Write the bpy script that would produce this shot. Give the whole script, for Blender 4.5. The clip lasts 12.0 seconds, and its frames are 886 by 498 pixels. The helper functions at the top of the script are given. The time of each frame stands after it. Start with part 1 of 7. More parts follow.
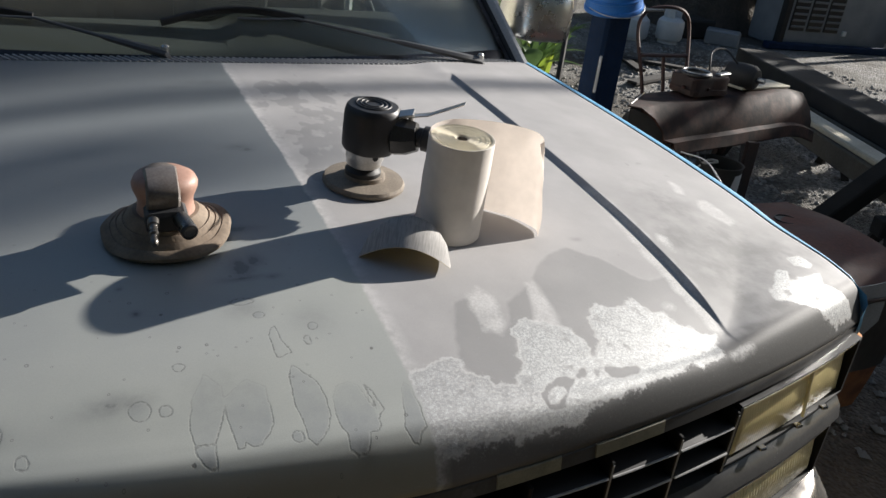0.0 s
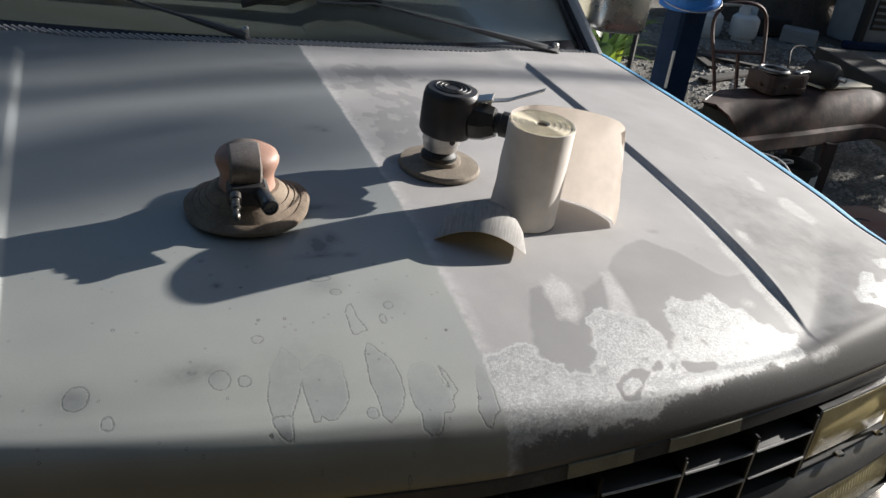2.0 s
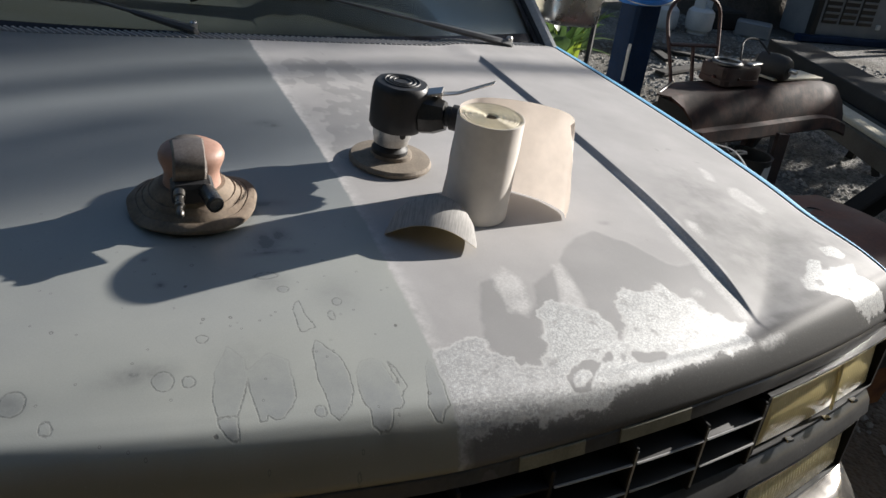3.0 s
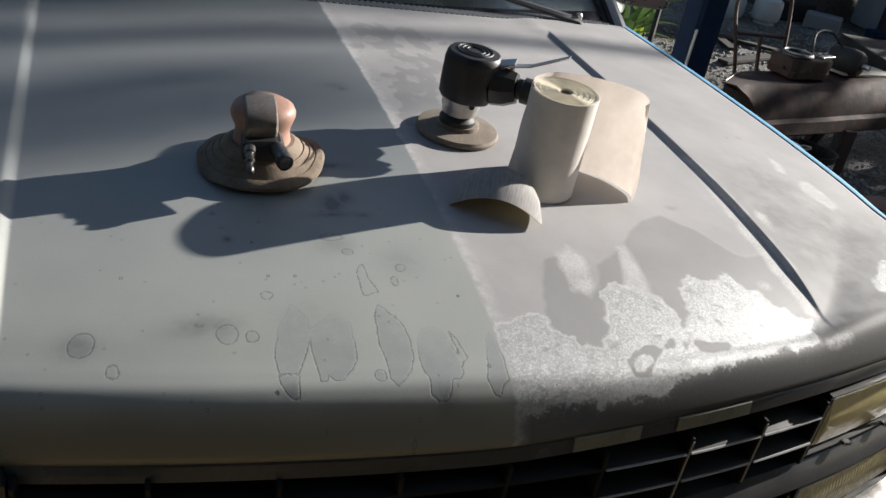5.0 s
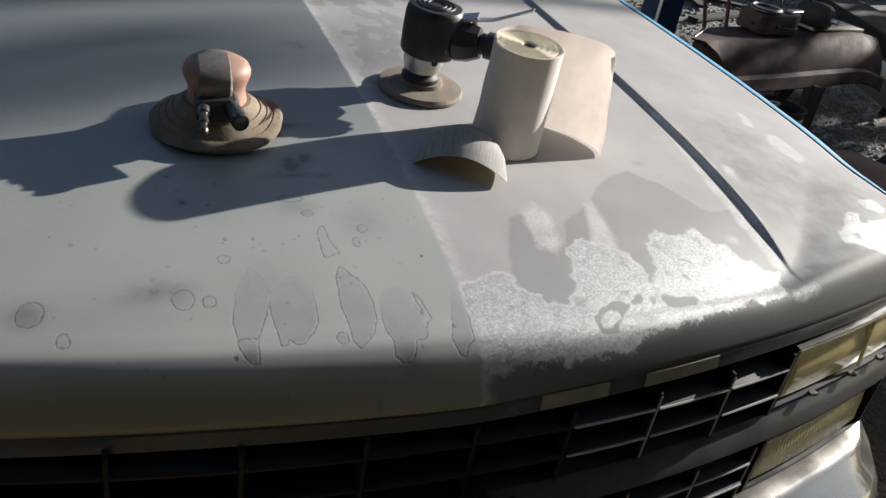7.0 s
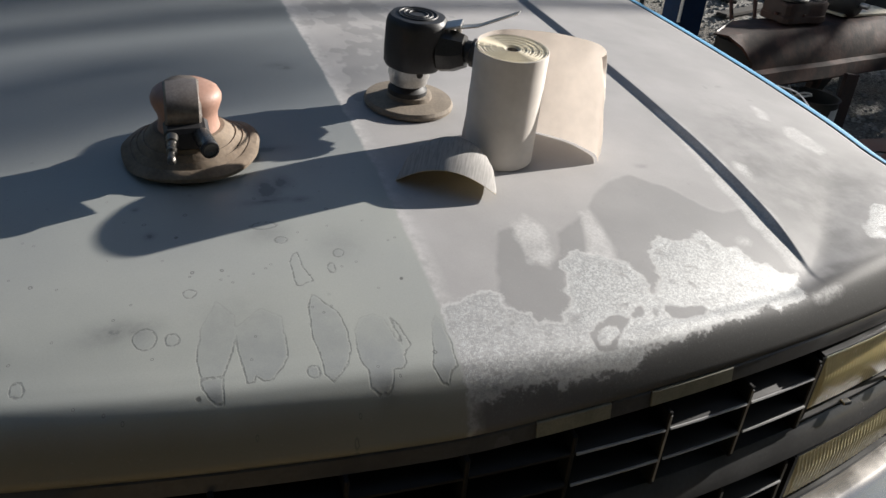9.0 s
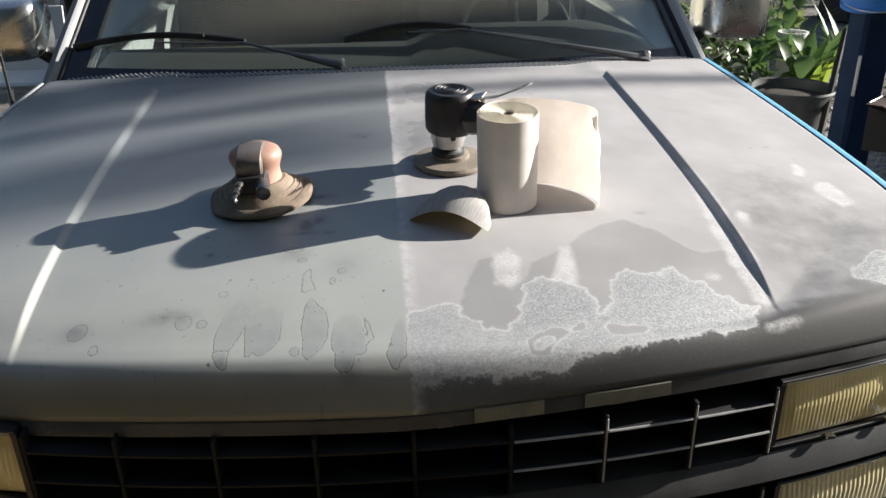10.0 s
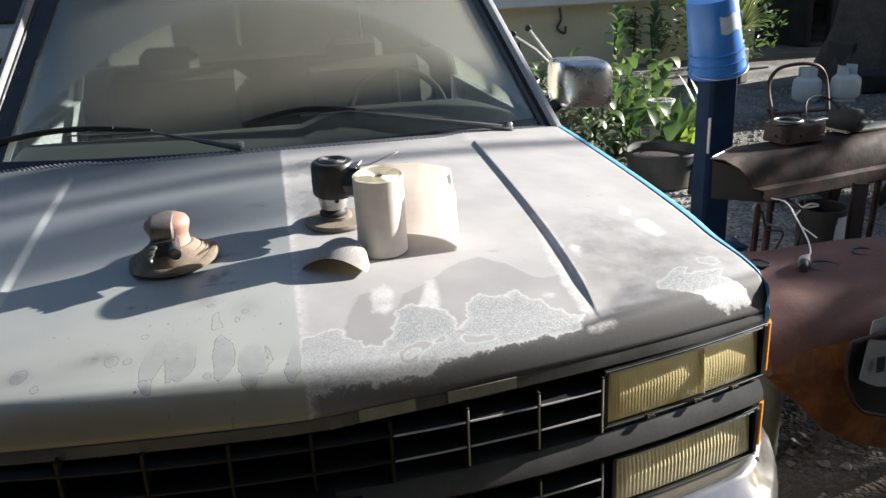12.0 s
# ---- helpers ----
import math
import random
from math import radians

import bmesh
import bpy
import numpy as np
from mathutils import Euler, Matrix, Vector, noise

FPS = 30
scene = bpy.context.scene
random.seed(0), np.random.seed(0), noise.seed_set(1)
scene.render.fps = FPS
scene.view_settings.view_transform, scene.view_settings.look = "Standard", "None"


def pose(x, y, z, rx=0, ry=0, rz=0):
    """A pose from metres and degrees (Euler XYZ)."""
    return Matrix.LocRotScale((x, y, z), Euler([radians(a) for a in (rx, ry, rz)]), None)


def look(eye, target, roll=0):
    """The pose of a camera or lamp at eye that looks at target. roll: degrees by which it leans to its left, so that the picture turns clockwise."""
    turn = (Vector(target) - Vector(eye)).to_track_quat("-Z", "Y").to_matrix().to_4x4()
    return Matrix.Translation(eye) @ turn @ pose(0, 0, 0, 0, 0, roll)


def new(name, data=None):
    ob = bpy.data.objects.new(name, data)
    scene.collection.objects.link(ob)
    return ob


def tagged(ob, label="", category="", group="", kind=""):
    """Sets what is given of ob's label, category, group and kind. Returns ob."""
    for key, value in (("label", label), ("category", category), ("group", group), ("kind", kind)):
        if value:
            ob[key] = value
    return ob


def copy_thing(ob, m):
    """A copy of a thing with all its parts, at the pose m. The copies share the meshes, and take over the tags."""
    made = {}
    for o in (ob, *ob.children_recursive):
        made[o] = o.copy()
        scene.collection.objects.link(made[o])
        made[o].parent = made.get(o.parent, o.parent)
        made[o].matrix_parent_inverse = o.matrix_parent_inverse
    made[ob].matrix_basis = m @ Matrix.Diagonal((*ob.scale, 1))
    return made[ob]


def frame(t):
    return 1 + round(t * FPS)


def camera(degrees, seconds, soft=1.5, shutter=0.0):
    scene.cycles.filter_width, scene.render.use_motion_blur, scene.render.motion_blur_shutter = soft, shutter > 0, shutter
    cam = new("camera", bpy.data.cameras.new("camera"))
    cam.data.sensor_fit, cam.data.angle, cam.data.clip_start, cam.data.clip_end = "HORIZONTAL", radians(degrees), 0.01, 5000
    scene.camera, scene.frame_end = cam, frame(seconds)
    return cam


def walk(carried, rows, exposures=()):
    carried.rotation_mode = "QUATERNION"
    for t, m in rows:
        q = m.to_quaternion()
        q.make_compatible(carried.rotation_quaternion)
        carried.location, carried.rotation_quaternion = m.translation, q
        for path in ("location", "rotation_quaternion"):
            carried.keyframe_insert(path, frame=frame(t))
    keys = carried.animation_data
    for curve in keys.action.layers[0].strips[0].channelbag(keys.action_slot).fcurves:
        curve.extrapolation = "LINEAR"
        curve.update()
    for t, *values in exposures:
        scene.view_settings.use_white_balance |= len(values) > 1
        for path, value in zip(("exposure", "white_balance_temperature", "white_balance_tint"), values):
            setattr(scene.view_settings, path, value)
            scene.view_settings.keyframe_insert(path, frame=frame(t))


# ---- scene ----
cam = camera(56.9, 12.0)
PATH = [
    (0, (-0.365, -0.619, 1.639), (0.481, 0.976, 0.779), 7.5),
    (0.5, (-0.367, -0.612, 1.632), (0.485, 0.976, 0.763), 7.5),
    (1, (-0.367, -0.608, 1.631), (0.477, 0.973, 0.742), 7.7),
    (1.5, (-0.366, -0.618, 1.631), (0.444, 0.995, 0.769), 7.1),
    (2, (-0.388, -0.61, 1.622), (0.33, 1.03, 0.731), 7.9),
    (2.5, (-0.394, -0.606, 1.625), (0.295, 1.058, 0.755), 8.1),
    (3, (-0.367, -0.611, 1.62), (0.431, 0.993, 0.729), 8.2),
    (3.2, (-0.374, -0.608, 1.616), (0.454, 0.99, 0.743), 9.6),
    (4.8, (-0.392, -0.596, 1.603), (0.344, 1.016, 0.677), 11.3),
    (5, (-0.392, -0.595, 1.605), (0.31, 1.015, 0.65), 10.8),
    (5.5, (-0.402, -0.605, 1.605), (0.274, 1.02, 0.656), 10.4),
    (6, (-0.385, -0.601, 1.596), (0.421, 0.932, 0.596), 12.2),
    (6.5, (-0.382, -0.599, 1.593), (0.407, 0.958, 0.616), 11.3),
    (7, (-0.371, -0.586, 1.591), (0.385, 0.96, 0.572), 10.8),
    (7.2, (-0.381, -0.569, 1.586), (0.424, 0.952, 0.567), 13.8),
    (8.8, (-0.342, -0.53, 1.58), (0.418, 0.996, 0.535), 5.4),
    (9, (-0.282, -0.563, 1.576), (0.375, 1.039, 0.574), 5.7),
    (9.5, (-0.037, -0.696, 1.602), (0.207, 1.054, 0.664), -0.4),
    (10, (-0.026, -0.859, 1.618), (0.118, 0.954, 0.785), -1.0),
    (10.5, (-0.121, -1.082, 1.626), (0.127, 0.686, 0.726), 2.6),
    (11, (-0.103, -1.144, 1.652), (0.15, 0.689, 0.893), 1.1),
    (11.5, (-0.037, -1.145, 1.663), (0.236, 0.71, 0.969), -1.8),
    (12, (0.005, -1.144, 1.658), (0.364, 0.709, 0.996), -2.6),
]
walk(cam, [(t, look(eye, target, roll)) for t, eye, target, roll in PATH], [(0, 1.0, 6350, 10), (9, 0.95, 6400, 10), (9.5, 1.03, 6400, 10), (10.5, 1.65, 6350, 10), (12, 1.68, 6350, 10)])
# ---------------------------------------------------------------- world, sun, exposure
SUN_AZ, SUN_EL = radians(10.5), radians(19.8)
SUN_DIR = Vector((math.cos(SUN_EL) * math.cos(SUN_AZ), math.cos(SUN_EL) * math.sin(SUN_AZ), math.sin(SUN_EL)))
world = bpy.data.worlds.new("world")
scene.world = world
world.use_nodes = True
wn = world.node_tree
sky = wn.nodes.new("ShaderNodeTexSky")
sky.sky_type, sky.sun_disc = "NISHITA", False
sky.sun_elevation, sky.sun_rotation = SUN_EL, radians(90) - SUN_AZ
bg = wn.nodes["Background"]
wn.links.new(sky.outputs[0], bg.inputs[0])
bg.inputs[1].default_value = 0.06
sun_data = bpy.data.lights.new("sun", "SUN")
sun_data.energy, sun_data.angle, sun_data.color = 5.0, radians(0.55), (1.0, 0.94, 0.86)
sun = new("sun", sun_data)
sun.matrix_world = look(SUN_DIR * 30, (0, 0, 0))


# ---------------------------------------------------------------- materials
def nodes_of(name):
    m = bpy.data.materials.new(name)
    m.use_nodes = True
    t = m.node_tree
    return m, t, t.nodes["Principled BSDF"], t.links


def add(t, kind, **inputs):
    n = t.nodes.new(kind)
    for key, value in inputs.items():
        n.inputs[key].default_value = value
    return n


def noise_node(t, coords, scale, detail=4.0, rough=0.55):
    n = add(t, "ShaderNodeTexNoise", Scale=scale, Detail=detail, Roughness=rough)
    t.links.new(coords, n.inputs["Vector"])
    return n.outputs["Fac"]


def ramp(t, value, lo, hi, a=0.0, b=1.0):
    n = t.nodes.new("ShaderNodeMapRange")
    for i, v in enumerate((lo, hi, a, b)):
        n.inputs[i + 1].default_value = v
    t.links.new(value, n.inputs[0])
    return n.outputs[0]


def mix(t, fac, a, b):
    n = t.nodes.new("ShaderNodeMix")
    n.data_type = "RGBA"
    for sock, v in ((n.inputs[0], fac), (n.inputs[6], a), (n.inputs[7], b)):
        if isinstance(v, (int, float)):
            sock.default_value = v
        elif isinstance(v, (tuple, list)):
            sock.default_value = (*v[:3], 1.0)
        else:
            t.links.new(v, sock)
    return n.outputs[2]


def calc(t, op, a, b=0.0, clamp=False):
    n = t.nodes.new("ShaderNodeMath")
    n.operation, n.use_clamp = op, clamp
    for sock, v in ((n.inputs[0], a), (n.inputs[1], b)):
        if isinstance(v, (int, float)):
            sock.default_value = v
        else:
            t.links.new(v, sock)
    return n.outputs[0]


def bump(t, value, strength, distance, bsdf):
    n = add(t, "ShaderNodeBump", Strength=strength, Distance=distance)
    t.links.new(value, n.inputs["Height"])
    t.links.new(n.outputs[0], bsdf.inputs["Normal"])


def stuff(name, color, second=None, rough=0.6, metal=0.0, scale=20.0, fine=160.0, relief=0.25, depth=0.002, spread=0.5, third=None, vary=0.0):
    """A surface with stains at one scale and grain at another."""
    m, t, b, links = nodes_of(name)
    co = t.nodes.new("ShaderNodeTexCoord").outputs["Object"]
    second = second or tuple(c * 0.7 for c in color)
    big, small = noise_node(t, co, scale, 5.0), noise_node(t, co, fine, 3.0)
    c = mix(t, ramp(t, big, 0.5 - spread / 2, 0.5 + spread / 2), color, second)
    c = mix(t, ramp(t, small, 0.35, 0.75, 0.0, 0.45), c, third or tuple(x * 0.55 for x in second))
    if vary:
        info = t.nodes.new("ShaderNodeObjectInfo")
        hsv = add(t, "ShaderNodeHueSaturation")
        links.new(ramp(t, info.outputs["Random"], 0, 1, 1 - vary, 1 + vary), hsv.inputs["Value"])
        links.new(c, hsv.inputs["Color"])
        c = hsv.outputs[0]
    links.new(c, b.inputs["Base Color"])
    links.new(ramp(t, big, 0.3, 0.7, max(rough - 0.1, 0.03), min(rough + 0.1, 1.0)), b.inputs["Roughness"])
    b.inputs["Metallic"].default_value = metal
    if relief:
        bump(t, calc(t, "ADD", calc(t, "MULTIPLY", big, 0.6), small), relief, depth, b)
    return m


def leaf_material(name, a, b_, glow=0.35):
    m, t, b, links = nodes_of(name)
    geo = t.nodes.new("ShaderNodeNewGeometry")
    co = t.nodes.new("ShaderNodeTexCoord").outputs["Object"]
    c = mix(t, geo.outputs["Random Per Island"], a, b_)
    c = mix(t, ramp(t, noise_node(t, co, 9.0), 0.4, 0.7, 0.0, 0.5), c, tuple(x * 0.5 for x in b_))
    links.new(c, b.inputs["Base Color"])
    b.inputs["Roughness"].default_value = 0.42
    tr = t.nodes.new("ShaderNodeBsdfTranslucent")
    links.new(c, tr.inputs[0])
    mx = t.nodes.new("ShaderNodeMixShader")
    mx.inputs[0].default_value = glow
    links.new(b.outputs[0], mx.inputs[1])
    links.new(tr.outputs[0], mx.inputs[2])
    links.new(mx.outputs[0], t.nodes["Material Output"].inputs[0])
    return m


def paper_material(name, color, glow, grain=900.0, streak=0.0):
    m, t, b, links = nodes_of(name)
    co = t.nodes.new("ShaderNodeTexCoord").outputs["Object"]
    if streak:
        along = add(t, "ShaderNodeMapping", Scale=(1.0, 0.07, 0.07))
        links.new(co, along.inputs["Vector"])
        lines = ramp(t, noise_node(t, along.outputs[0], 520.0, 3.0, 0.6), 0.42, 0.62)
        color = mix(t, calc(t, "MULTIPLY", lines, streak), color, tuple(x * 0.55 for x in color))
        c = mix(t, ramp(t, noise_node(t, co, 40.0), 0.4, 0.7, 0.0, 0.3), color, (0.26, 0.25, 0.24))
    else:
        c = mix(t, ramp(t, noise_node(t, co, 30.0), 0.35, 0.7), color, tuple(x * 0.86 for x in color))
    links.new(c, b.inputs["Base Color"])
    b.inputs["Roughness"].default_value = 0.75
    bump(t, noise_node(t, co, grain, 2.0), 0.15, 0.0005, b)
    if glow:
        tr = t.nodes.new("ShaderNodeBsdfTranslucent")
        links.new(c, tr.inputs[0])
        mx = t.nodes.new("ShaderNodeMixShader")
        mx.inputs[0].default_value = glow
        links.new(b.outputs[0], mx.inputs[1])
        links.new(tr.outputs[0], mx.inputs[2])
        links.new(mx.outputs[0], t.nodes["Material Output"].inputs[0])
    return m


def hood_material():
    """Grey paint on one half, sanded primer on the other, with stains, bare steel and scratches held in the mesh's own fields."""
    m, t, b, links = nodes_of("sanded_hood_paint")
    co = t.nodes.new("ShaderNodeTexCoord").outputs["Object"]

    def field(name):
        a = t.nodes.new("ShaderNodeAttribute")
        a.attribute_name = name
        return a.outputs["Fac"]

    xyz = t.nodes.new("ShaderNodeSeparateXYZ")
    links.new(co, xyz.inputs[0])
    edge = noise_node(t, co, 60.0, 6.0, 0.65)
    edge2 = noise_node(t, co, 260.0, 4.0, 0.6)
    lobe = noise_node(t, co, 24.0, 3.0, 0.5)
    wob = calc(t, "ADD", calc(t, "MULTIPLY", calc(t, "SUBTRACT", edge, 0.5), 0.030), calc(t, "MULTIPLY", calc(t, "SUBTRACT", edge2, 0.5), 0.010))
    wide = calc(t, "ADD", wob, calc(t, "MULTIPLY", calc(t, "SUBTRACT", lobe, 0.5), 0.045))
    fine = noise_node(t, co, 700.0, 2.0)
    cloud = noise_node(t, co, 7.0, 4.0, 0.5)
    haze = noise_node(t, co, 2.6, 3.0, 0.5)
    right = ramp(t, calc(t, "ADD", xyz.outputs[0], calc(t, "ADD", calc(t, "MULTIPLY", calc(t, "SUBTRACT", edge2, 0.5), 0.008), calc(t, "MULTIPLY", calc(t, "SUBTRACT", lobe, 0.5), 0.010))), -0.0022, 0.0022)
    # untouched side: old grey paint, bluish blots with tide lines at their lower ends
    left_c = mix(t, ramp(t, cloud, 0.3, 0.7), (0.42, 0.43, 0.395), (0.365, 0.378, 0.355))
    left_c = mix(t, ramp(t, haze, 0.4, 0.62, 0.0, 0.5), left_c, (0.33, 0.34, 0.345))
    # darker to the rear: older bluish paint, plus tree shade put into the colour
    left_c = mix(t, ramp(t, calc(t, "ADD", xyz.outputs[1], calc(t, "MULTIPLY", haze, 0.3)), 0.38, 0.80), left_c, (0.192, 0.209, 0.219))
    spot = calc(t, "ADD", field("stain"), calc(t, "MULTIPLY", wob, 0.22))
    tide, filled = field("stain_tide"), field("stain_fill")
    inside = calc(t, "MULTIPLY", ramp(t, spot, -0.0030, 0.0008, 1.0, 0.0), filled)
    rim = calc(t, "MULTIPLY", ramp(t, calc(t, "ABSOLUTE", spot), 0.0003, 0.0013, 1.0, 0.0), tide)
    left_c = mix(t, calc(t, "MULTIPLY", inside, ramp(t, calc(t, "ADD", calc(t, "MULTIPLY", edge, 0.5), calc(t, "MULTIPLY", cloud, 0.5)), 0.38, 0.62, 0.4, 0.75)), left_c, (0.225, 0.24, 0.25))
    left_c = mix(t, calc(t, "MULTIPLY", rim, ramp(t, edge2, 0.36, 0.54, 0.10, 0.60)), left_c, (0.10, 0.10, 0.095))
    smear = calc(t, "MULTIPLY", field("smudge"), ramp(t, edge, 0.3, 0.6, 0.55, 1.0))
    crust = ramp(t, calc(t, "MULTIPLY", field("smudge"), calc(t, "ADD", edge, 0.35)), 0.42, 0.56, 0.0, 0.75)
    smear = calc(t, "MAXIMUM", calc(t, "MULTIPLY", smear, 0.85), crust)
    left_c = mix(t, calc(t, "MULTIPLY", smear, 0.9), left_c, (0.07, 0.075, 0.08))
    # lip's shade and warm bounce put into the paint colour, olive on this half
    left_c = mix(t, calc(t, "MULTIPLY", field("lip_shade"), 0.8), left_c, (0.15, 0.132, 0.085))
    # sanded side: light primer with islands of darker paint
    isl = calc(t, "ADD", field("paint_left"), calc(t, "MULTIPLY", wide, 0.30))
    isl_m = ramp(t, isl, -0.0035, 0.0035)
    right_c = mix(t, ramp(t, cloud, 0.35, 0.65), (0.425, 0.413, 0.411), (0.35, 0.342, 0.34))
    right_c = mix(t, calc(t, "MULTIPLY", isl_m, ramp(t, cloud, 0.35, 0.65, 0.6, 0.92)), right_c, (0.275, 0.272, 0.27))
    pale = calc(t, "MULTIPLY", ramp(t, calc(t, "ABSOLUTE", calc(t, "ADD", isl, 0.002)), 0.0, 0.004, 1.0, 0.0), ramp(t, edge, 0.45, 0.6))
    outer = calc(t, "MULTIPLY", ramp(t, xyz.outputs[0], 0.50, 0.58), ramp(t, calc(t, "ADD", xyz.outputs[1], calc(t, "MULTIPLY", cloud, 0.3)), 0.75, 0.50))
    right_c = mix(t, calc(t, "MULTIPLY", outer, ramp(t, calc(t, "ADD", calc(t, "MULTIPLY", lobe, 0.55), calc(t, "MULTIPLY", cloud, 0.45)), 0.36, 0.62, 0.15, 0.7)), right_c, (0.24, 0.238, 0.235))
    right_c = mix(t, calc(t, "MULTIPLY", pale, 0.15), right_c, (0.55, 0.54, 0.53))
    right_c = mix(t, calc(t, "MULTIPLY", field("smudge"), ramp(t, calc(t, "ADD", calc(t, "MULTIPLY", lobe, 0.6), calc(t, "MULTIPLY", edge, 0.4)), 0.38, 0.6, 0.2, 1.0)), right_c, (0.10, 0.10, 0.10))
    # the same lip shade painted near black on the sanded half
    right_c = mix(t, field("lip_shade"), right_c, (0.065, 0.064, 0.063))
    worn = calc(t, "MULTIPLY", ramp(t, xyz.outputs[0], 0.004, 0.022, 1.0, 0.0), ramp(t, edge, 0.38, 0.6, 0.1, 0.6))
    right_c = mix(t, worn, right_c, (0.60, 0.59, 0.58))
    # pale wear; on the groove ridge its sunlit slope is painted in as well
    worn_lit_f = calc(t, "ADD", field("pale"), calc(t, "MULTIPLY", wide, 0.35))
    right_c = mix(t, calc(t, "MULTIPLY", ramp(t, worn_lit_f, -0.006, 0.005), ramp(t, calc(t, "ADD", calc(t, "MULTIPLY", edge2, 0.5), calc(t, "MULTIPLY", lobe, 0.5)), 0.38, 0.6, 0.15, 0.75)), right_c, (0.62, 0.615, 0.605))
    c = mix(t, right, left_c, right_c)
    # bare steel, thinning out in grains towards its border
    bare_f = calc(t, "ADD", field("bare"), calc(t, "MULTIPLY", wob, 0.75))
    solid = ramp(t, bare_f, -0.0006, 0.0009)
    grit = calc(t, "ADD", calc(t, "MULTIPLY", noise_node(t, co, 900.0, 3.0, 0.7), 0.55), calc(t, "MULTIPLY", noise_node(t, co, 280.0, 4.0, 0.65), 0.45))
    keep = ramp(t, calc(t, "ADD", grit, calc(t, "ADD", ramp(t, bare_f, 0.0, 0.014, -0.05, 0.02), ramp(t, field("bare_thick"), 0.0, 1.6, -0.035, 0.10))), 0.44, 0.54)
    bare = calc(t, "MULTIPLY", calc(t, "MULTIPLY", solid, ramp(t, keep, 0.0, 1.0, 0.18, 1.0)), right)
    dust = calc(t, "MULTIPLY", calc(t, "MULTIPLY", ramp(t, bare_f, -0.010, 0.0), ramp(t, grit, 0.52, 0.62, 0.0, 0.7)), right)
    halo = calc(t, "MULTIPLY", ramp(t, calc(t, "ABSOLUTE", bare_f), 0.0, 0.0035, 1.0, 0.0), right)
    pits = noise_node(t, co, 46.0, 7.0, 0.68)
    rind = calc(t, "MULTIPLY", calc(t, "MULTIPLY", ramp(t, calc(t, "ABSOLUTE", calc(t, "SUBTRACT", pits, 0.53)), 0.008, 0.055, 1.0, 0.0), solid), right)
    c = mix(t, calc(t, "MULTIPLY", solid, calc(t, "MULTIPLY", right, ramp(t, pits, 0.40, 0.62, 0.92, 0.6))), c, (0.36, 0.36, 0.358))
    c = mix(t, calc(t, "MULTIPLY", halo, 0.7), c, (0.60, 0.60, 0.59))
    c = mix(t, calc(t, "MULTIPLY", dust, 0.5), c, (0.62, 0.62, 0.62))
    gap = ramp(t, calc(t, "ADD", field("hole"), calc(t, "MULTIPLY", wob, 0.30)), -0.0012, 0.0012, 1.0, 0.0)
    c = mix(t, calc(t, "MULTIPLY", gap, 0.85), c, (0.29, 0.287, 0.284))
    left_in = noise_node(t, co, 34.0, 5.0, 0.6)
    isles = calc(t, "MULTIPLY", calc(t, "MULTIPLY", ramp(t, left_in, 0.59, 0.63), ramp(t, bare_f, 0.0, 0.01)), right)
    c = mix(t, calc(t, "MULTIPLY", isles, 0.7), c, (0.30, 0.297, 0.294))
    bare = calc(t, "MULTIPLY", bare, calc(t, "SUBTRACT", 1.0, calc(t, "MAXIMUM", gap, calc(t, "MULTIPLY", isles, 0.8))))
    bare = calc(t, "MULTIPLY", bare, ramp(t, pits, 0.36, 0.52, 0.62, 1.0))
    c = mix(t, calc(t, "MULTIPLY", rind, 0.4), c, (0.55, 0.55, 0.54))
    c = mix(t, bare, c, mix(t, ramp(t, grit, 0.43, 0.57), (0.20, 0.205, 0.205), (0.54, 0.55, 0.55)))
    # little chips and drips, some of them rings
    chips = 0.0
    for scale, least, lo, hi in ((30.0, 0.90, 0.10, 0.135), (75.0, 0.94, 0.14, 0.18)):
        vor = add(t, "ShaderNodeTexVoronoi", Scale=scale, Randomness=1.0)
        vor.voronoi_dimensions = "2D"
        links.new(co, vor.inputs["Vector"])
        few = add(t, "ShaderNodeTexWhiteNoise")
        links.new(vor.outputs["Position"], few.inputs["Vector"])
        far = calc(t, "ADD", vor.outputs["Distance"], calc(t, "MULTIPLY", edge2, 0.10))
        blob = calc(t, "SUBTRACT", ramp(t, far, lo, hi, 1.0, 0.0), calc(t, "MULTIPLY", ramp(t, far, lo * 0.75, lo, 1.0, 0.0), ramp(t, few.outputs["Value"], 0.94, 0.95)), True)
        chips = calc(t, "MAXIMUM", chips, calc(t, "MULTIPLY", blob, ramp(t, few.outputs["Value"], least, least + 0.01)))
    dot = calc(t, "MULTIPLY", calc(t, "MULTIPLY", chips, ramp(t, xyz.outputs[1], 0.5, 0.25, 0.15, 0.8)), ramp(t, right, 0.0, 1.0, 1.0, 0.2))
    c = mix(t, dot, c, (0.10, 0.10, 0.095))
    c = mix(t, ramp(t, fine, 0.4, 0.75, 0.0, 0.16), c, (0.2, 0.2, 0.2))
    c = mix(t, ramp(t, noise_node(t, co, 330.0, 2.0, 0.6), 0.62, 0.74, 0.0, 0.07), c, (0.62, 0.62, 0.60))
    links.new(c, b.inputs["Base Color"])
    links.new(calc(t, "MULTIPLY", bare, 0.55), b.inputs["Metallic"])
    rl = calc(t, "ADD", ramp(t, cloud, 0.3, 0.7, 0.36, 0.44), calc(t, "MULTIPLY", inside, 0.10))
    rr = mix(t, isl_m, (0.66, 0.66, 0.66), (0.58, 0.58, 0.58))
    r = mix(t, right, rl, rr)
